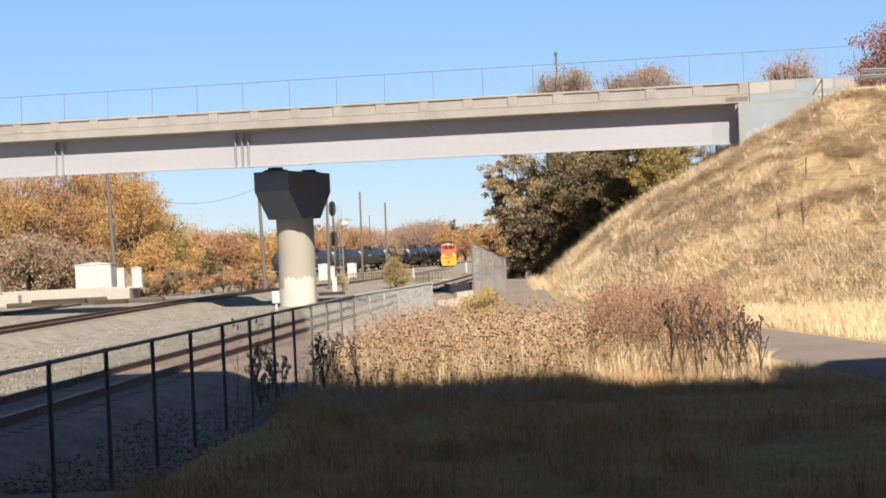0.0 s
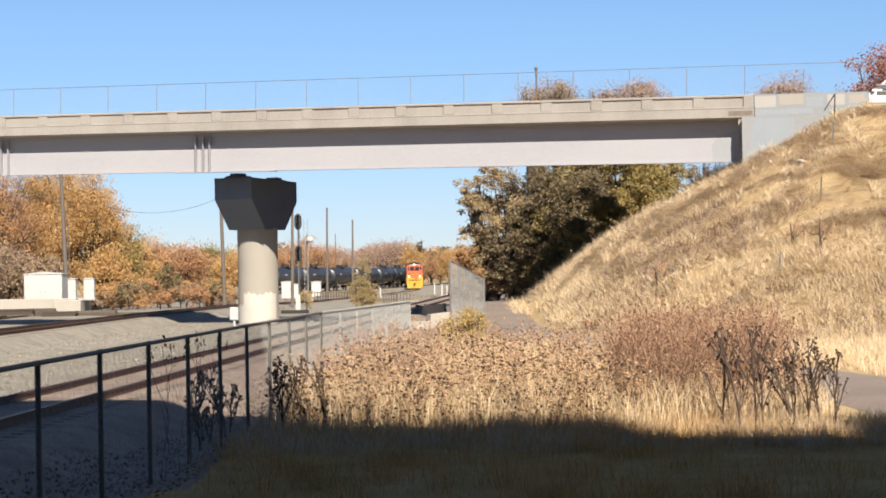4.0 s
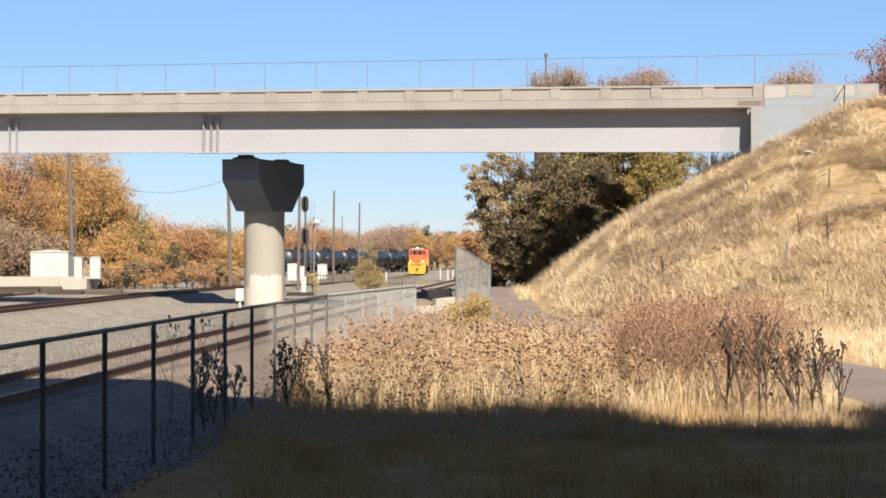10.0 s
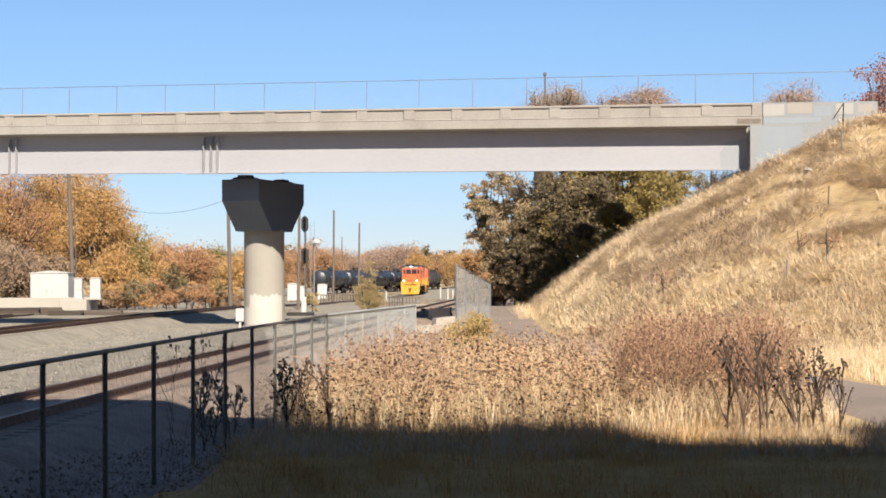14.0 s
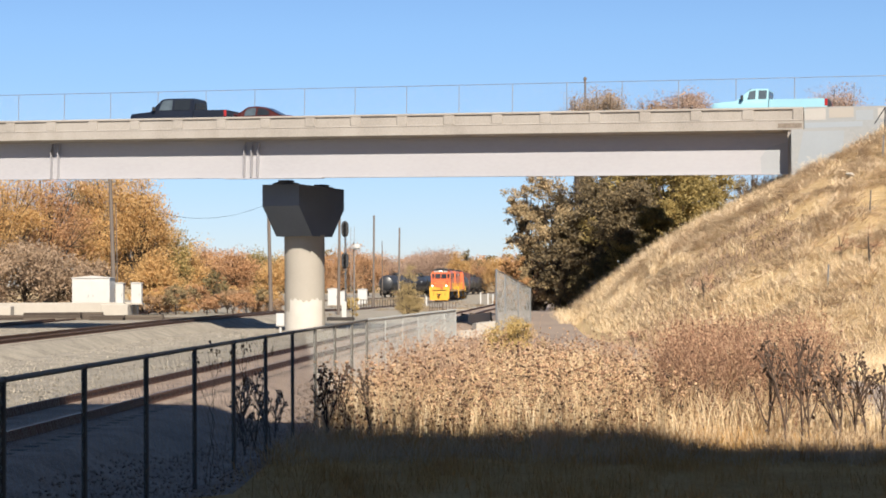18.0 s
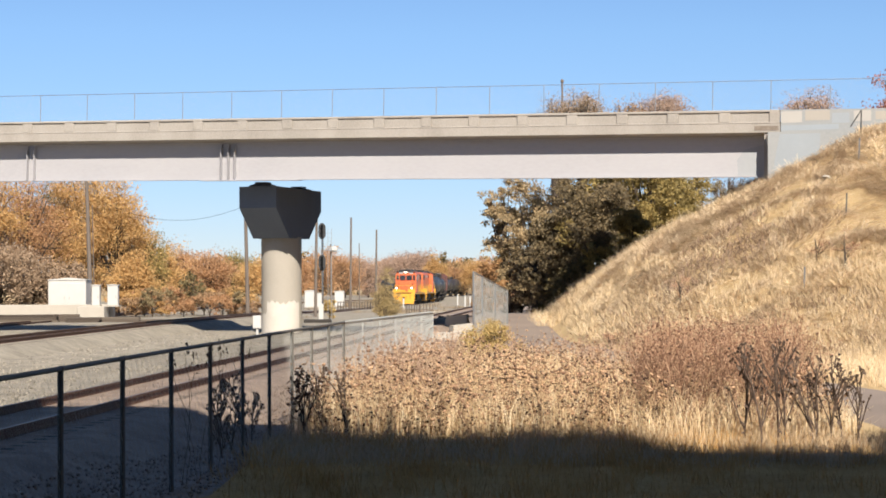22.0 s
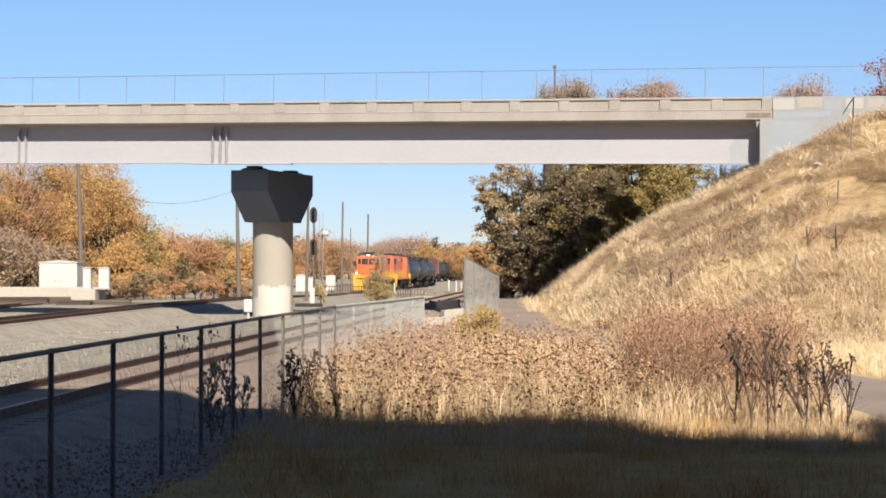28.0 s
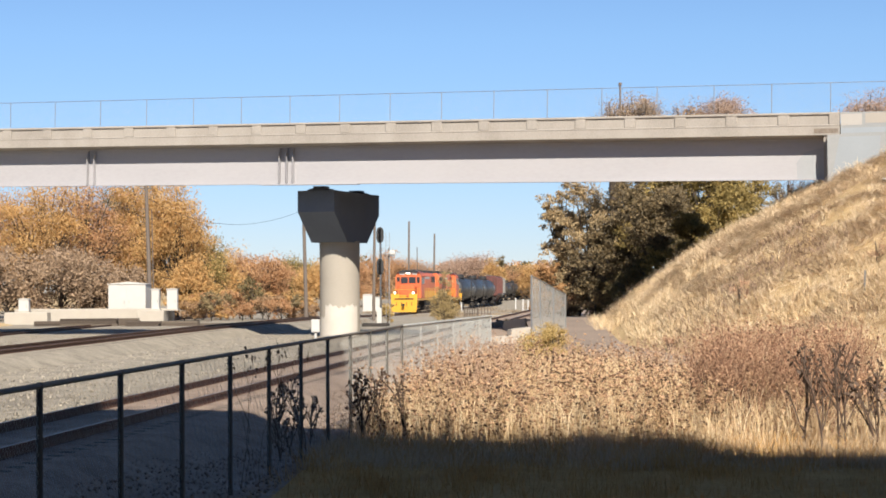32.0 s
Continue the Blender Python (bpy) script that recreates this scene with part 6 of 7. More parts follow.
def tank_car(label):
    t = thing("tank_car", None, label, "tank car", "tank cars")
    R, H = 1.38, 2.46
    part("tank", Mesh().lathe([(0.02, -8.0), (0.75, -7.92), (1.2, -7.68), (R, -7.2), (R, 7.2), (1.2, 7.68), (0.75, 7.92), (0.02, 8.0)], 32, Matrix.Translation((0, 0, H)) @ pose(0, 0, 0, 0, 90)), M_tank, t, "glossy black cylindrical tank", smooth=True)
    for x in (-5.2, -1.9, 1.9, 5.2):
        part("tank_band", Mesh().lathe([(R + 0.004, -0.06), (R + 0.02, -0.06), (R + 0.02, 0.06), (R + 0.004, 0.06)], 32, Matrix.Translation((x, 0, H)) @ pose(0, 0, 0, 0, 90), False), M_black, t)
    part("dome_housing", Mesh().lathe([(0.62, H + R - 0.1), (0.62, H + R + 0.42), (0.5, H + R + 0.5), (0.1, H + R + 0.52)], 18), M_black, t)
    part("top_platform", Mesh().box(0, 0, H + R + 0.08, 2.6, 1.9, 0.06), M_steel_dark, t)
    for s in (-1, 1):
        part("platform_rail", Mesh().tube((-1.3, s * 0.95, H + R + 0.75), (1.3, s * 0.95, H + R + 0.75), 0.025, n=5).tube((-1.3, s * 0.95, H + R), (-1.3, s * 0.95, H + R + 0.75), 0.025, n=5).tube((1.3, s * 0.95, H + R), (1.3, s * 0.95, H + R + 0.75), 0.025, n=5), M_steel_dark, t)
        part("ladder", Mesh().box(0.2, s * 1.55, 2.3, 0.05, 0.05, 2.6).box(-0.2, s * 1.55, 2.3, 0.05, 0.05, 2.6), M_steel_dark, t)
        part("stub_sill", Mesh().box(s * 7.3, 0, 1.0, 2.6, 0.6, 0.45, bevel=0.04), M_steel_dark, t)
        part("saddle", Mesh().box(s * 6.2, 0, 1.3, 0.5, 2.4, 0.6, bevel=0.1), M_steel_dark, t)
        part("end_platform", Mesh().box(s * 8.0, 0, 1.18, 0.9, 2.8, 0.10), M_steel_dark, t)
        part("lettering_bar", Mesh().box(-4.4, s * (R + 0.004), H + 0.25, 1.5, 0.012, 0.16), M_whitepaint, t, "pale bar of unreadable lettering")
        coupler(t, s * 8.2, s)
    for x in (-6.2, 6.2):
        bogie(t, x, 2, 0.45, M_steel_dark)
    return t


def hopper_car(mat, label):
    t = thing("hopper_car", None, label, "hopper car", "hopper cars")
    part("body", Mesh().loft([[(x, -w * 0.96, 1.55), (x, w * 0.96, 1.55), (x, w, 2.0), (x, w, 4.15), (x, w * 0.7, 4.45), (x, -w * 0.7, 4.45), (x, -w, 4.15), (x, -w, 2.0)] for x, w in ((-7.6, 1.52), (7.6, 1.52))]), mat, t)
    for k in range(3):
        part("discharge_hopper", Mesh().loft([[(-4.8 + 4.8 * k - a, -b, z), (-4.8 + 4.8 * k + a, -b, z), (-4.8 + 4.8 * k + a, b, z), (-4.8 + 4.8 * k - a, b, z)] for a, b, z in ((2.2, 1.4, 1.6), (0.5, 0.7, 0.5))]), mat, t)
    for s in (-1, 1):
        for k in range(11):
            part("side_rib", Mesh().box(-7.2 + 1.44 * k, s * 1.56, 3.0, 0.10, 0.09, 2.4), mat, t)
        part("end_ladder", Mesh().box(s * 7.7, 0.9, 2.6, 0.05, 0.05, 3.0).box(s * 7.7, 1.3, 2.6, 0.05, 0.05, 3.0), M_steel_dark, t)
        part("end_sill", Mesh().box(s * 8.0, 0, 1.05, 1.2, 2.6, 0.3), M_steel_dark, t)
        coupler(t, s * 8.4, s)
    part("roof_walk", Mesh().box(0, 0, 4.54, 15.0, 0.8, 0.06), M_galv, t)
    for x in (-6.0, 6.0):
        bogie(t, x, 2, 0.45, M_steel_dark)
    return t


TRAIN_T = [0, 6, 9, 13, 19, 23, 25.5, 28, 32]
TRAIN_Y = [344, 318, 304, 288, 259, 241.5, 228.5, 217, 198]
CUT_T = [0, 6, 9, 15, 20, 25, 32]
CUT_Y = [266, 273, 287, 317, 338, 360, 391]
loco_a = locomotive(True, "orange and yellow diesel locomotive with lit headlamps")
loco_b = locomotive(False, "trailing orange and yellow diesel locomotive, cab to the rear")
consist = [(loco_a, 8.8, 0), (loco_b, 27.2, 180)]
tank = tank_car("black railway tank car in a moving train")
off = 27.2 + 9 + 9.2
first = True
for k in range(3):
    c = tank if first else copy_thing(tank, Matrix())
    first = False
    consist.append((c, off, 0))
    off += 17.6
hop_m = hopper_car(M_maroon, "faded maroon covered hopper car")
consist.append((hop_m, off, 0))
hop_g = hopper_car(M_greycar, "pale grey covered hopper car")
for k in range(3):
    off += 17.6
    consist.append((hop_g if k == 0 else copy_thing(hop_g, Matrix()), off, 0))
for k in range(2):
    off += 17.6
    consist.append((copy_thing(tank, Matrix()), off, 0))
cut = [(tagged(copy_thing(tank, Matrix()), "black railway tank car in a departing cut"), 8.6 + 17.4 * k) for k in range(8)]


# ---- road vehicles ----
def paint(name, c, rough=0.25):
    return material(name, [tuple(q * 0.92 for q in c), c], rough, scale=0.7, fine=6, bump=0.0)


M_redlamp = material("red_lamp_lens", [(0.30, 0.018, 0.018), (0.38, 0.03, 0.025)], 0.2, bump=0)
M_brake = glow("lit_tail_lamp", (1.0, 0.10, 0.08), 0.6)
M_tint = material("tinted_car_glass", [(0.016, 0.02, 0.026), (0.026, 0.032, 0.04)], 0.10, bump=0, spec=0.22)
# opaque; its paleness stands in for daylight seen through the windows
M_clear = material("see_through_tone_car_glass", [(0.045, 0.06, 0.075), (0.10, 0.13, 0.155)], 0.08, scale=1.2, fine=4, bump=0, spec=0.4)
M_trim = material("black_trim_plastic", [(0.02, 0.02, 0.022), (0.035, 0.035, 0.037)], 0.6, bump=0.05)


def road_wheel(parent, x, y, r, w=0.22, dual=False):
    tyre = part("wheel", Mesh().lathe([(r * 0.62, -w / 2), (r * 0.94, -w / 2), (r, -w * 0.32), (r, w * 0.32), (r * 0.94, w / 2), (r * 0.62, w / 2)], 22, pose(x, y, r, 90)), M_tyre, parent, smooth=True)
    s = 1 if y > 0 else -1
    part("rim", Mesh().lathe([(r * 0.63, -0.06), (r * 0.60, 0.05), (r * 0.3, 0.02), (r * 0.1, 0.06), (0.01, 0.06)], 16, pose(x, y + s * 0.03, r, -90 * s)), M_chrome, tyre)


def shell(stations):
    """Rings of a car body: x, floor, belt height, half width, roof height, half width of the roof."""
    rings = []
    for x, z0, zb, w, zr, wr in stations:
        zr = max(zr, zb + 0.012)
        rings.append([(x, -w * 0.93, z0), (x, w * 0.93, z0), (x, w, z0 + (zb - z0) * 0.45), (x, w * 0.985, zb - 0.05), (x, w * 0.95, zb), (x, wr, zr - 0.03), (x, wr * 0.82, zr), (x, -wr * 0.82, zr), (x, -wr, zr - 0.03), (x, -w * 0.95, zb), (x, -w * 0.985, zb - 0.05), (x, -w, z0 + (zb - z0) * 0.45)])
    return Mesh().loft(rings)


def pane(st, x0, x1, s, pad=0.07):
    """A side window between two body stations, just proud of the skin."""
    def at(x):
        for a, b in zip(st, st[1:]):
            if a[0] <= x <= b[0] or a[0] >= x >= b[0]:
                f = (x - a[0]) / (b[0] - a[0] + 1e-9)
                return [a[k] + (b[k] - a[k]) * f for k in range(6)]
        return st[-1]

    low, high = [], []
    for x in np.linspace(x0, x1, 7):
        _, _, zb, w, zr, wr = at(x)
        zr = max(zr - 0.03, zb + 0.012)
        span = zr - zb
        fl, fh = min(0.45, pad * 0.5 / span), max(0.55, 1 - pad / span)
        low.append((x, s * (w * 0.95 + (wr - w * 0.95) * fl + 0.022), zb + span * fl))
        high.append((x, s * (w * 0.95 + (wr - w * 0.95) * fh + 0.022), zb + span * fh))
    n = len(low)
    back = [(x, y - s * 0.045, z) for x, y, z in low + high]
    return Mesh().add(low + high + back, [(i, i + 1, n + i + 1, n + i) for i in range(n - 1)] + [(2 * n + i, 3 * n + i, 3 * n + i + 1, 2 * n + i + 1) for i in range(n - 1)])


def car(name, label, color, length, width, roof, hood_z, form, wheel_r=0.33, lit=False):
    """form: stations as fractions of the length from the nose: windscreen foot, roof front, roof rear, rear glass foot, tail height."""
    ws, rf, rr, rg, tail = form
    t = thing(name, None, label, "car" if name != "van" else "van")
    X = lambda f: length * (0.5 - f)
    w, wr = width / 2, width / 2 * 0.76
    belt = hood_z + 0.04
    st = [(X(0.0), 0.40, hood_z - 0.22, w * 0.82, 0, w * 0.7), (X(0.03), 0.28, hood_z - 0.12, w * 0.92, 0, w * 0.8), (X(0.12), 0.22, hood_z - 0.04, w, 0, w * 0.85), (X(ws), 0.20, belt, w, 0, w * 0.88), (X(rf), 0.20, belt + 0.02, w, roof - 0.03, wr * 0.98), (X((rf + rr) / 2), 0.20, belt + 0.03, w, roof, wr), (X(rr), 0.20, belt + 0.04, w, roof - 0.05, wr * 0.97), (X(rg), 0.22, max(belt, tail - 0.03), w, tail, wr * 1.08), (X(0.97), 0.30, tail - 0.05, w * 0.94, tail - 0.02, w * 0.85), (X(1.0), 0.42, tail - 0.16, w * 0.86, 0, w * 0.7)]
    mp = paint(label.replace(" ", "_")[:24] + "_paint", color)
    body = part("body", shell(st), mp, t, smooth=True)
    for s in (-1, 1):
        mid = X((rf + rr) / 2 + 0.02)
        part("side_window", pane(st, X(ws + 0.03), mid + 0.05, s), M_clear, t)
        part("side_window", pane(st, mid - 0.05, X(rr + (rg - rr) * 0.35), s), M_tint, t)
        part("mirror", Mesh().box(X(ws + 0.03), s * (w + 0.08), belt + 0.10, 0.16, 0.18, 0.13, bevel=0.03), mp, t)
        part("headlamp", Mesh().box(X(0.035), s * w * 0.68, hood_z - 0.22, 0.14, 0.36, 0.13, bevel=0.03), M_lamp_off, t)
        part("tail_lamp", Mesh().box(X(0.972), s * w * 0.74, tail - 0.13, 0.16, 0.34, 0.16, bevel=0.03), M_brake if lit else M_redlamp, t)
        for f in (0.17, 0.80):
            road_wheel(t, X(f), s * (w - 0.13), wheel_r)
    part("windscreen", Mesh().add([(X(ws) - 0.04, -w * 0.8, belt + 0.05), (X(ws) - 0.04, w * 0.8, belt + 0.05), (X(rf) + 0.05, wr * 0.84, roof - 0.055), (X(rf) + 0.05, -wr * 0.84, roof - 0.055)], [(0, 1, 2, 3)]), M_tint, t)
    part("rear_window", Mesh().add([(X(rr) - 0.05, -wr * 0.8, roof - 0.065), (X(rr) - 0.05, wr * 0.8, roof - 0.065), (X(rg) + 0.05, wr * 0.92, tail + 0.05), (X(rg) + 0.05, -wr * 0.92, tail + 0.05)], [(0, 1, 2, 3)]), M_tint, t)
    part("front_bumper", Mesh().box(X(0.01), 0, 0.45, 0.14, width * 0.9, 0.3, bevel=0.05), mp, t)
    part("rear_bumper", Mesh().box(X(0.99), 0, 0.48, 0.14, width * 0.9, 0.3, bevel=0.05), mp, t)
    return t


white_car = car("sedan", "white saloon car with dark windows", (0.78, 0.78, 0.76), 4.5, 1.76, 1.42, 0.72, (0.27, 0.42, 0.66, 0.84, 0.84))
hatch = car("hatchback", "dark blue-black hatchback with lit tail lamps", (0.010, 0.013, 0.026), 4.4, 1.78, 1.70, 1.06, (0.22, 0.45, 0.90, 0.985, 1.22), lit=True)
suv = car("suv", "dark grey estate car with lit tail lamps", (0.095, 0.115, 0.135), 4.45, 1.85, 1.69, 1.0, (0.25, 0.45, 0.88, 0.985, 1.06), 0.36, True)
black_a = car("sedan", "black saloon car with red tail lamps", (0.010, 0.012, 0.019), 4.4, 1.82, 1.53, 0.95, (0.25, 0.42, 0.62, 0.86, 1.08), lit=True)
black_b = car("sedan", "black saloon car following a van", (0.013, 0.015, 0.02), 4.7, 1.82, 1.45, 1.0, (0.27, 0.42, 0.62, 0.84, 1.08), lit=True)
red_car = car("sedan", "dark red saloon car with tinted windows", (0.062, 0.016, 0.014), 4.5, 1.76, 1.42, 0.80, (0.26, 0.42, 0.64, 0.84, 0.92))
coupe = car("sedan", "black fastback car with tinted glass", (0.010, 0.012, 0.02), 4.7, 1.84, 1.54, 1.03, (0.22, 0.40, 0.66, 0.92, 1.06))


def van_():
    t = thing("van", None, "tall silver-grey passenger van with a long dark window band", "van")
    mp = paint("silver_van_paint", (0.15, 0.175, 0.205))
    w = 1.03
    st = [(3.25, 0.45, 1.15, w * 0.86, 0, w * 0.7), (3.1, 0.3, 1.28, w * 0.94, 0, w * 0.8), (2.55, 0.25, 1.42, w, 1.45, w * 0.9), (1.75, 0.25, 1.45, w, 2.36, w * 0.86), (1.2, 0.25, 1.45, w, 2.60, w * 0.86), (-2.6, 0.25, 1.45, w, 2.70, w * 0.87), (-3.0, 0.25, 1.45, w, 2.66, w * 0.87), (-3.3, 0.35, 1.42, w * 0.97, 2.55, w * 0.85)]
    part("body", shell(st), mp, t, smooth=True)
    for s in (-1, 1):
        part("window_band", pane(st, 1.05, -2.45, s, 0.34), M_tint, t, "long dark window band")
        part("cab_window", pane(st, 2.35, 1.40, s, 0.16), M_clear, t)
        part("mirror", Mesh().box(2.1, s * 1.14, 1.62, 0.16, 0.2, 0.34, bevel=0.03), M_trim, t)
        part("tail_lamp", Mesh().box(-3.24, s * 0.98, 1.35, 0.16, 0.12, 0.42, bevel=0.02), M_brake, t)
        part("rear_pane", Mesh().box(-3.305, s * 0.45, 2.0, 0.02, 0.72, 0.75, bevel=0.005), M_tint, t)
        part("trim_strip", Mesh().box(0, s * 1.035, 0.9, 5.6, 0.02, 0.08), M_trim, t)
        for x in (2.2, -2.0):
            road_wheel(t, x, s * 0.9, 0.36)
    part("windscreen", Mesh().add([(2.5, -0.86, 1.50), (2.5, 0.86, 1.50), (1.82, 0.74, 2.36), (1.82, -0.74, 2.36)], [(0, 1, 2, 3)]), M_tint, t)
    part("roof_aerial", Mesh().tube((0.35, 0.3, 2.66), (0.42, 0.3, 2.86), 0.03, n=6), M_trim, t)
    part("roof_unit", Mesh().box(-0.2, 0.2, 2.76, 0.95, 0.7, 0.13, bevel=0.05), M_white, t, "pale roof ventilation unit")
    return t


def pickup(label, color, length, double, tailgate, glassy=M_tint):
    t = thing("pickup_truck", None, label, "pickup truck")
    mp = paint(label.replace(" ", "_")[:22] + "_paint", color, 0.35)
    w, h = 0.98, length / 2
    belt, top = 1.22, 1.92 if double else 1.80
    cab_f, cab_r = h - 1.55, h - (3.75 if double else 2.75)
    st = [(h, 0.5, belt - 0.22, w * 0.9, 0, w * 0.7), (h - 0.1, 0.4, belt - 0.14, w * 0.97, 0, w * 0.8), (h - 0.5, 0.4, belt - 0.10, w, 0, w * 0.85), (cab_f + 0.35, 0.4, belt - 0.04, w, 0, w * 0.85), (cab_f - 0.28, 0.4, belt, w, top - 0.04, w * 0.76), (cab_f - 0.6, 0.4, belt, w, top, w * 0.78), (cab_r + 0.06, 0.4, belt, w, top - 0.02, w * 0.78), (cab_r, 0.4, belt, w, top - 0.08, w * 0.80)]
    part("cab", shell(st), mp, t, smooth=True)
    bed = part("cargo_bed", Mesh().box((cab_r - h) / 2 - 0.02, -w + 0.04, 0.90, cab_r + h - 0.04, 0.08, 0.66).box((cab_r - h) / 2 - 0.02, w - 0.04, 0.90, cab_r + h - 0.04, 0.08, 0.66).box((cab_r - h) / 2, 0, 0.62, cab_r + h - 0.06, 2 * w - 0.18, 0.06).box(cab_r - 0.06, 0, 0.92, 0.06, 2 * w - 0.18, 0.6), mp, t)
    part("tailgate", Mesh().box(-h + 0.03, 0, 0.92, 0.06, 2 * w - 0.18, 0.62, bevel=0.01), tailgate or mp, t)
    part("rear_bumper", Mesh().box(-h - 0.10, 0, 0.55, 0.16, 2 * w, 0.2, bevel=0.03), M_chrome, t)
    part("front_bumper", Mesh().box(h + 0.05, 0, 0.55, 0.16, 2 * w, 0.24, bevel=0.03), M_chrome, t)
    for s in (-1, 1):
        if double:
            part("side_window", pane(st, cab_f - 0.05, cab_f - 0.95, s), M_clear, t)
            part("side_window", pane(st, cab_f - 1.05, cab_r + 0.2, s), glassy, t)
        else:
            part("side_window", pane(st, cab_f + 0.02, cab_f - 0.58, s), M_clear, t)
            part("side_window", pane(st, cab_f - 0.72, cab_r + 0.08, s), M_clear, t)
        part("mirror", Mesh().box(cab_f + 0.05, s * (w + 0.12), belt + 0.10, 0.12, 0.22, 0.24, bevel=0.03), M_trim, t)
        part("tail_lamp", Mesh().box(-h + 0.05, s * (w - 0.02), 1.05, 0.14, 0.08, 0.34, bevel=0.01), M_redlamp, t)
        part("headlamp", Mesh().box(h - 0.02, s * 0.72, 0.88, 0.08, 0.3, 0.2, bevel=0.02), M_lamp_off, t)
        for x in (h - 0.95, -h + 1.15):
            road_wheel(t, x, s * (w - 0.14), 0.39)
    part("windscreen", Mesh().add([(cab_f + 0.27, -w * 0.78, belt + 0.03), (cab_f + 0.27, w * 0.78, belt + 0.03), (cab_f - 0.28, w * 0.62, 1.80), (cab_f - 0.28, -w * 0.62, 1.80)], [(0, 1, 2, 3)]), glassy, t)
    part("rear_window", Mesh().add([(cab_r - 0.02, -w * 0.66, 1.66), (cab_r - 0.02, w * 0.66, 1.66), (cab_r - 0.02, w * 0.7, belt + 0.06), (cab_r - 0.02, -w * 0.7, belt + 0.06)], [(0, 1, 2, 3)]), glassy, t)
    return t


van = van_()
dark_pickup = pickup("dark blue crew-cab pickup truck with red tail lamps", (0.009, 0.012, 0.022), 5.7, True, None)
blue_pickup = pickup("old light blue single-cab pickup truck", (0.29, 0.53, 0.62), 5.6, False, M_trim)
for z in (0.86, 1.06):
    part("tailgate_trim", Mesh().box(-2.81, 0, z, 0.03, 1.7, 0.06), M_trim, blue_pickup)


def tractor_():
    t = thing("semi_truck", None, "red long-nosed lorry tractor with twin chrome stacks", "truck")
    red = paint("bright_red_truck_paint", (0.50, 0.014, 0.032), 0.3)
    part("chassis", Mesh().box(-0.5, 0.42, 0.85, 6.6, 0.12, 0.28).box(-0.5, -0.42, 0.85, 6.6, 0.12, 0.28), M_trim, t)
    part("hood", Mesh().loft([[(x, -w, 0.95), (x, w, 0.95), (x, w, z - 0.25), (x, w - 0.2, z), (x, -w + 0.2, z), (x, -w, z - 0.25)] for x, w, z in ((2.95, 0.80, 1.78), (1.25, 0.88, 1.88))]), red, t, "long red bonnet")
    part("grille", Mesh().box(2.93, 0, 1.35, 0.08, 1.1, 0.95, bevel=0.03), M_chrome, t)
    part("bumper", Mesh().box(3.15, 0, 0.62, 0.16, 2.4, 0.42, bevel=0.05), M_chrome, t)
    cab = part("cab", Mesh().loft([[(x, -1.05, 0.95), (x, 1.05, 0.95), (x, 1.05, 2.0), (x, 0.96, z - 0.1), (x, 0.8, z), (x, -0.8, z), (x, -0.96, z - 0.1), (x, -1.05, 2.0)] for x, z in ((1.3, 1.92), (1.12, 2.5), (0.95, 2.72), (0.2, 2.74))]), red, t)
    sl = part("sleeper", Mesh().box(-0.08, 0, 1.80, 0.58, 2.1, 1.84, bevel=0.05), red, t)
    for s in (-1, 1):
        part("door_window", Mesh().prism([(1.12, 1.92), (0.98, 2.45), (0.46, 2.45), (0.46, 1.92)], s * 1.045 - 0.012, s * 1.045 + 0.012, "y"), M_clear, cab)
        part("sleeper_window", Mesh().box(-0.08, s * 1.052, 2.20, 0.42, 0.012, 0.52, bevel=0.004), M_clear, sl)
        stk = part("exhaust_stack", Mesh().tube((0.22, s * 1.18, 0.95), (0.22, s * 1.18, 2.7), 0.09, n=12).tube((0.22, s * 1.18, 2.7), (0.22, s * 1.18, 3.36), 0.07, n=12).tube((0.22, s * 1.18, 3.36), (0.14, s * 1.18, 3.48), 0.07, n=12), M_chrome, t, "tall chrome exhaust stack")
        part("air_cleaner", Mesh().tube((1.35, s * 1.0, 1.15), (1.35, s * 1.0, 1.78), 0.17, n=14), M_chrome, t)
        fd = part("fender", Mesh().loft([[(2.05 + 0.72 * math.cos(a), s * 1.12, 0.55 + 0.66 * math.sin(a)), (2.05 + 0.72 * math.cos(a), s * 0.72, 0.55 + 0.66 * math.sin(a)), (2.05 + 0.66 * math.cos(a), s * 0.72, 0.55 + 0.60 * math.sin(a)), (2.05 + 0.66 * math.cos(a), s * 1.12, 0.55 + 0.60 * math.sin(a))] for a in [math.pi * i / 10 for i in range(11)]]), red, t)
        part("mirror", Mesh().box(1.15, s * 1.34, 2.15, 0.08, 0.16, 0.42, bevel=0.02), M_chrome, t)
        part("fuel_tank", Mesh().tube((-0.6, s * 0.95, 0.75), (0.9, s * 0.95, 0.75), 0.32, n=16), M_steel_dark, t)
        part("headlamp", Mesh().box(2.85, s * 0.98, 1.15, 0.18, 0.3, 0.24, bevel=0.04), M_chrome, t)
        road_wheel(t, 2.05, s * 1.0, 0.52, 0.3)
        for x in (-1.9, -3.2):
            road_wheel(t, x, s * 0.95, 0.52, 0.55)
            part("mudguard", Mesh().loft([[(x + 0.66 * math.cos(a), s * 1.24, 0.52 + 0.66 * math.sin(a)), (x + 0.66 * math.cos(a), s * 0.64, 0.52 + 0.66 * math.sin(a)), (x + 0.62 * math.cos(a), s * 0.64, 0.52 + 0.62 * math.sin(a)), (x + 0.62 * math.cos(a), s * 1.24, 0.52 + 0.62 * math.sin(a))] for a in [radians(30 + 12 * i) for i in range(11)]]), M_chrome, t)
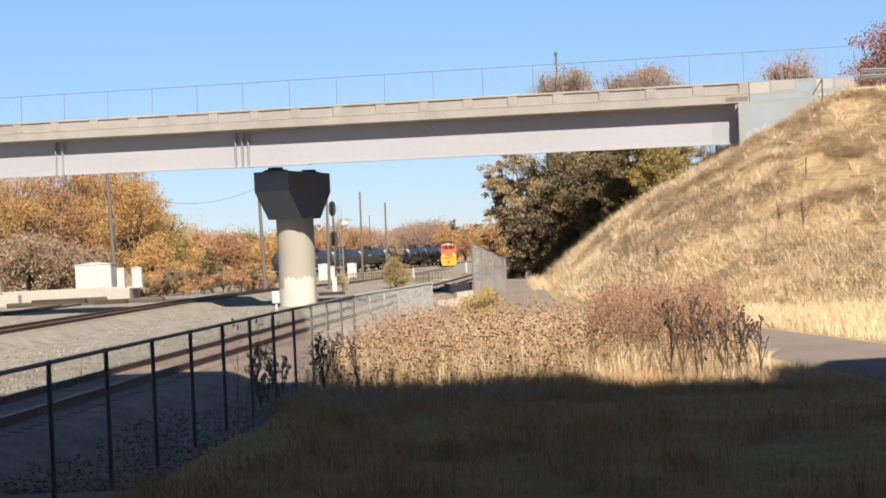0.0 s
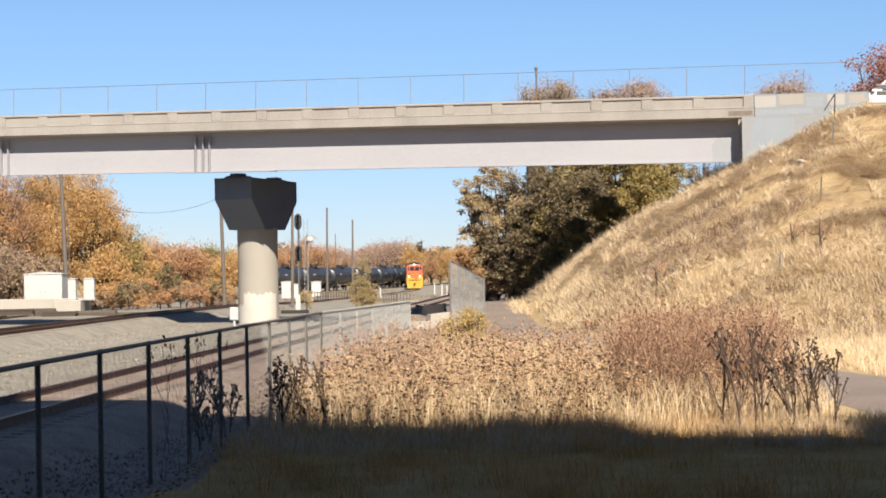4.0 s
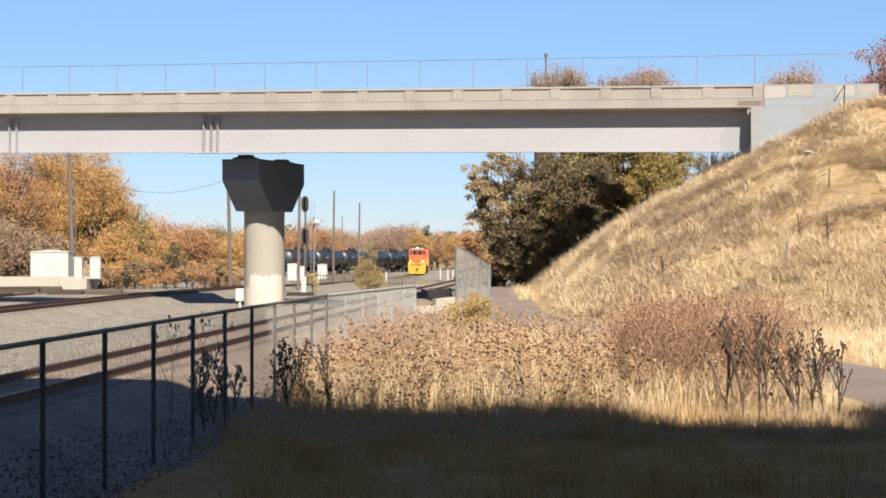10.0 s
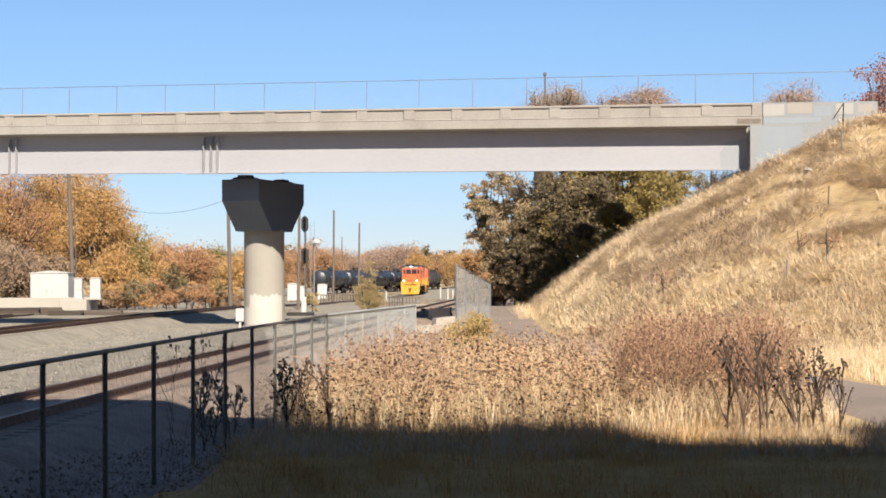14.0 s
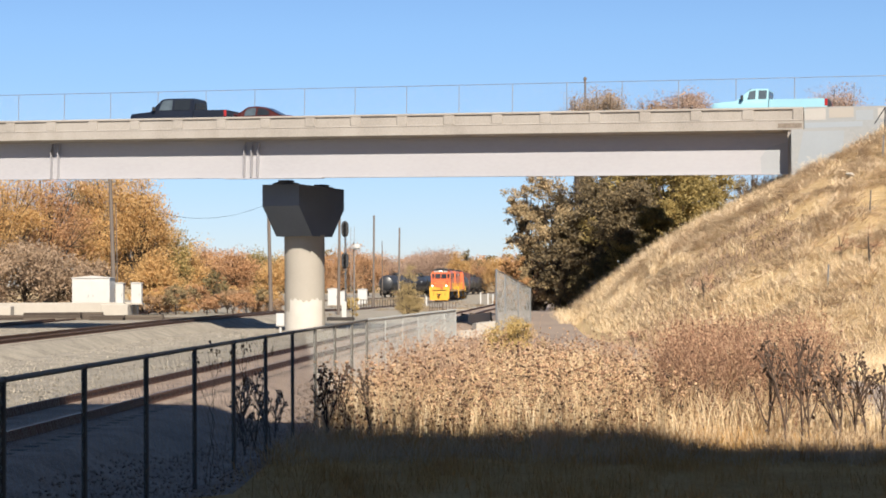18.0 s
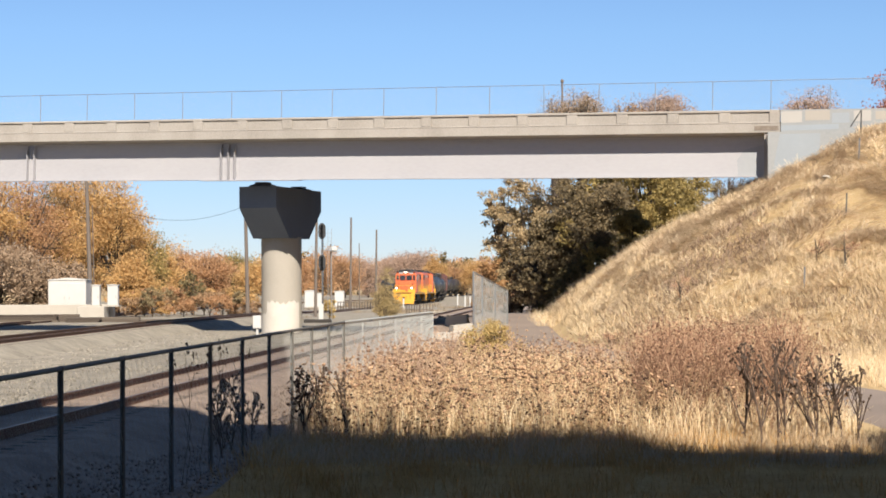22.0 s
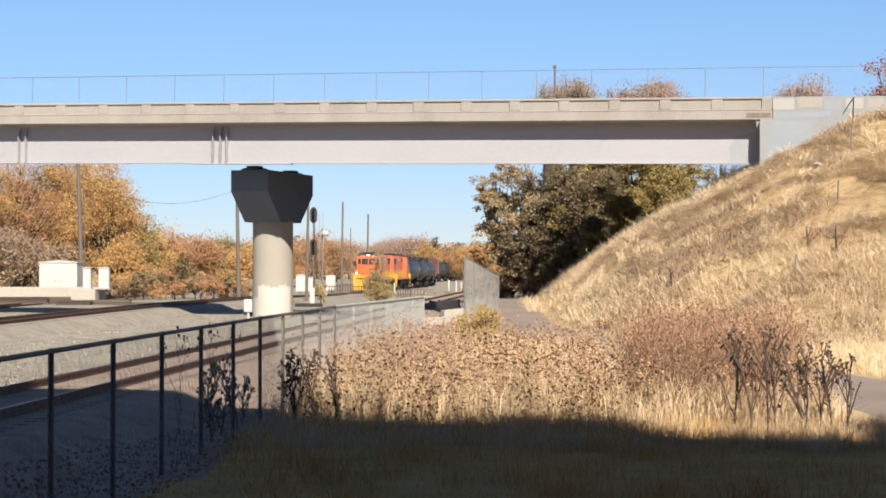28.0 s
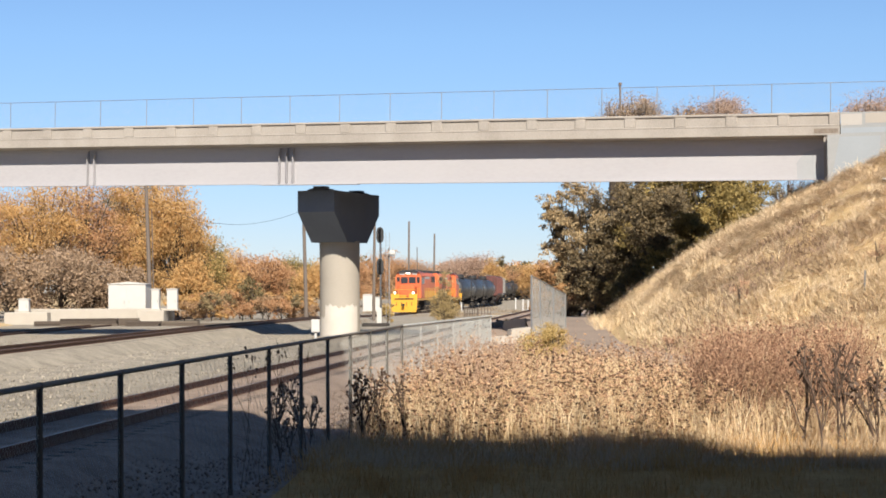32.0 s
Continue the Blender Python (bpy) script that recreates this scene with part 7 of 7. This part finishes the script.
    part("windscreen", Mesh().add([(1.292, -0.84, 1.98), (1.292, 0.84, 1.98), (1.14, 0.74, 2.46), (1.14, -0.74, 2.46)], [(0, 1, 2, 3)]), M_tint, t)
    for y in (-0.6, -0.3, 0, 0.3, 0.6):
        part("roof_lamp", Mesh().box(0.85, y, 2.77, 0.14, 0.08, 0.08, bevel=0.02), M_redlamp, cab)
    part("fifth_wheel", Mesh().box(-2.5, 0, 1.10, 1.0, 0.9, 0.12), M_trim, t)
    return t


def trailer_():
    t = thing("side_dump_trailer", None, "long dark navy side-dump trailer with flared ends", "trailer")
    navy = paint("dark_navy_trailer_paint", (0.006, 0.009, 0.022), 0.4)
    prof = [(-1.25, 2.44), (-1.18, 2.44), (-0.55, 1.35), (0.55, 1.35), (1.18, 2.44), (1.25, 2.44), (0.7, 1.22), (-0.7, 1.22)]
    tub = part("tub", Mesh().prism(prof, -5.4, 3.5, "x"), navy, t, "dark navy dump tub")
    for x in np.arange(-5.1, 3.4, 0.62):
        part("tub_rib", Mesh().prism([(1.27, 2.34), (1.20, 2.34), (0.64, 1.26), (0.74, 1.26)], x - 0.04, x + 0.04, "x"), navy, tub)
    part("lower_skirt", Mesh().box(-0.9, -1.12, 1.30, 6.4, 0.06, 0.55).box(-0.9, 1.12, 1.30, 6.4, 0.06, 0.55), navy, t)
    for x0, s in ((3.5, 1), (-5.4, -1)):
        part("end_flare", Mesh().prism([(x0 - s * 0.1, 2.37), (x0 + s * 0.32, 2.78), (x0 + s * 0.66, 2.86), (x0 + s * 1.1, 2.58), (x0 + s * 1.1, 2.46), (x0 + s * 0.62, 2.30), (x0 + s * 0.35, 1.5), (x0 - s * 0.3, 1.3)], -1.2, 1.2, "y"), navy, t, "flared end of the tub")
    part("frame_beam", Mesh().box(-1.8, 0, 1.08, 12.4, 0.7, 0.3), M_steel_dark, t)
    part("gooseneck", Mesh().prism([(3.3, 1.15), (6.6, 1.12), (6.6, 1.30), (4.9, 1.55), (3.3, 1.6)], -0.5, 0.5, "y"), M_steel_dark, t)
    part("hose_arch", Mesh().tube((6.6, 0, 1.3), (6.3, 0, 1.95), 0.04, n=6).tube((6.3, 0, 1.95), (5.9, 0, 2.0), 0.04, n=6).tube((5.9, 0, 2.0), (5.6, 0, 1.5), 0.04, n=6), M_trim, t)
    part("rear_deck", Mesh().box(-7.3, 0, 1.25, 2.6, 2.3, 0.14), M_steel_dark, t)
    for x, w, z in ((3.1, 0.5, 1.02), (2.3, 0.9, 1.0), (1.2, 0.6, 1.06), (0.4, 0.35, 1.0), (-3.6, 0.5, 1.16), (-6.0, 0.9, 1.36), (-7.6, 0.8, 1.36)):
        part("bright_bracket", Mesh().box(x, 1.14, z, w, 0.12, 0.10, bevel=0.02), M_galv, t)
    part("hub_disc", Mesh().lathe([(0.05, 0.0), (0.24, 0.0), (0.24, 0.06), (0.15, 0.09), (0.05, 0.09)], 18, pose(3.2, 1.16, 1.95, -90)), M_steel_dark, t)
    part("pale_plate", Mesh().box(-5.6, 1.212, 2.05, 0.16, 0.01, 0.18), M_galv, t)
    for k in range(9):
        part("reflector_strip", Mesh().box(-3.6 + 0.7 * k, 1.16, 1.40, 0.30, 0.012, 0.03), M_whitepaint, t)
    for s in (-1, 1):
        for x in (-4.2, -5.4, -6.6, -7.8):
            road_wheel(t, x, s * 0.95, 0.52, 0.5)
            part("mudguard", Mesh().loft([[(x + 0.64 * math.cos(a), s * 1.22, 0.56 + 0.64 * math.sin(a)), (x + 0.64 * math.cos(a), s * 0.66, 0.56 + 0.64 * math.sin(a)), (x + 0.60 * math.cos(a), s * 0.66, 0.56 + 0.60 * math.sin(a)), (x + 0.60 * math.cos(a), s * 1.22, 0.56 + 0.60 * math.sin(a))] for a in [radians(35 + 11 * i) for i in range(11)]]), M_steel_dark, t)
        part("landing_leg", Mesh().box(3.6, s * 0.7, 0.75, 0.14, 0.14, 1.0), M_whitepaint, t)
    return t


tractor, trailer = tractor_(), trailer_()

# vehicle, half length (nose to its middle), second and place at which the nose passes, metres a second
LANE = 94.6
TRAFFIC = [
    (white_car, 2.35, 5.5, -42.6, 22.9), (hatch, 2.18, 6.5, -33.9, 23.8), (suv, 2.22, 11.25, -32.45, 23.15), (black_a, 2.2, 11.25, -29.4, 23.5),
    (van, 3.3, 15.25, -17.98, 21.1), (black_b, 2.35, 15.5, -17.4, 21.4), (dark_pickup, 2.85, 17.75, -43.15, 21.8), (red_car, 2.25, 17.75, -37.8, 22.6),
    (blue_pickup, 2.8, 18.75, -33.4, 21.7), (coupe, 2.35, 20.25, -31.0, 23.5), (tractor, 3.23, 24.75, -28.82, 17.6), (trailer, 11.3, 24.75, -28.8, 17.6),
]


def motions():
    for ob, back, turn in consist:
        rows = []
        for t in np.arange(0, 33, 2.0):
            s = at_y(YARD, float(np.interp(t, TRAIN_T, TRAIN_Y))) + back
            x, y, a = along(YARD, s)
            rows.append((float(t), pose(x, y, -0.446, 0, 0, math.degrees(a) + 180 + turn)))
        walk(ob, rows)
    for ob, back in cut:
        rows = []
        for t in np.arange(0, 33, 2.0):
            s = at_y(BACK, float(np.interp(t, CUT_T, CUT_Y))) + back
            x, y, a = along(BACK, s)
            rows.append((float(t), pose(x, y, -0.416, 0, 0, math.degrees(a))))
        walk(ob, rows)
    for k, (ob, half, t0, u0, speed) in enumerate(TRAFFIC):
        # each waits on the approach, drives over the bridge at an even pace and stops on the far side
        wait, stop = 60.0 + 8 * k + (14 if ob is trailer else 0), -196.0 + 8 * k + (6 if ob is trailer else 0)
        if ob is white_car or ob is hatch:
            wait = 85.0 + 20 * k
        if ob is trailer:
            wait = 60.0 + 8 * (k - 1) + 11.3 - 3.23
            stop = -196.0 + 8 * (k - 1) + 11.3 - 3.23
        go = lambda u: t0 + (u0 + half - u) / speed
        times = [0.0] + ([go(wait) - 0.3] if go(wait) > 0.4 else []) + [q for q in (go(u) for u in np.linspace(wait - 1, stop + 1, 9)) if 0.05 < q < 31.9] + [min(31.95, go(stop) + 0.3), 32.0]
        rows = []
        for t in sorted(times):
            u = min(wait, max(stop, u0 + half - speed * (t - t0)))
            at = TILT @ Vector((u, LANE, Z_ROAD - 0.002))
            rows.append((t, Matrix.Translation(at) @ pose(0, 0, 0, 0, math.degrees(math.atan(GRADE)), -17.1) @ pose(0, 0, 0, 0, 0, 180)))
        walk(ob, rows)


motions()
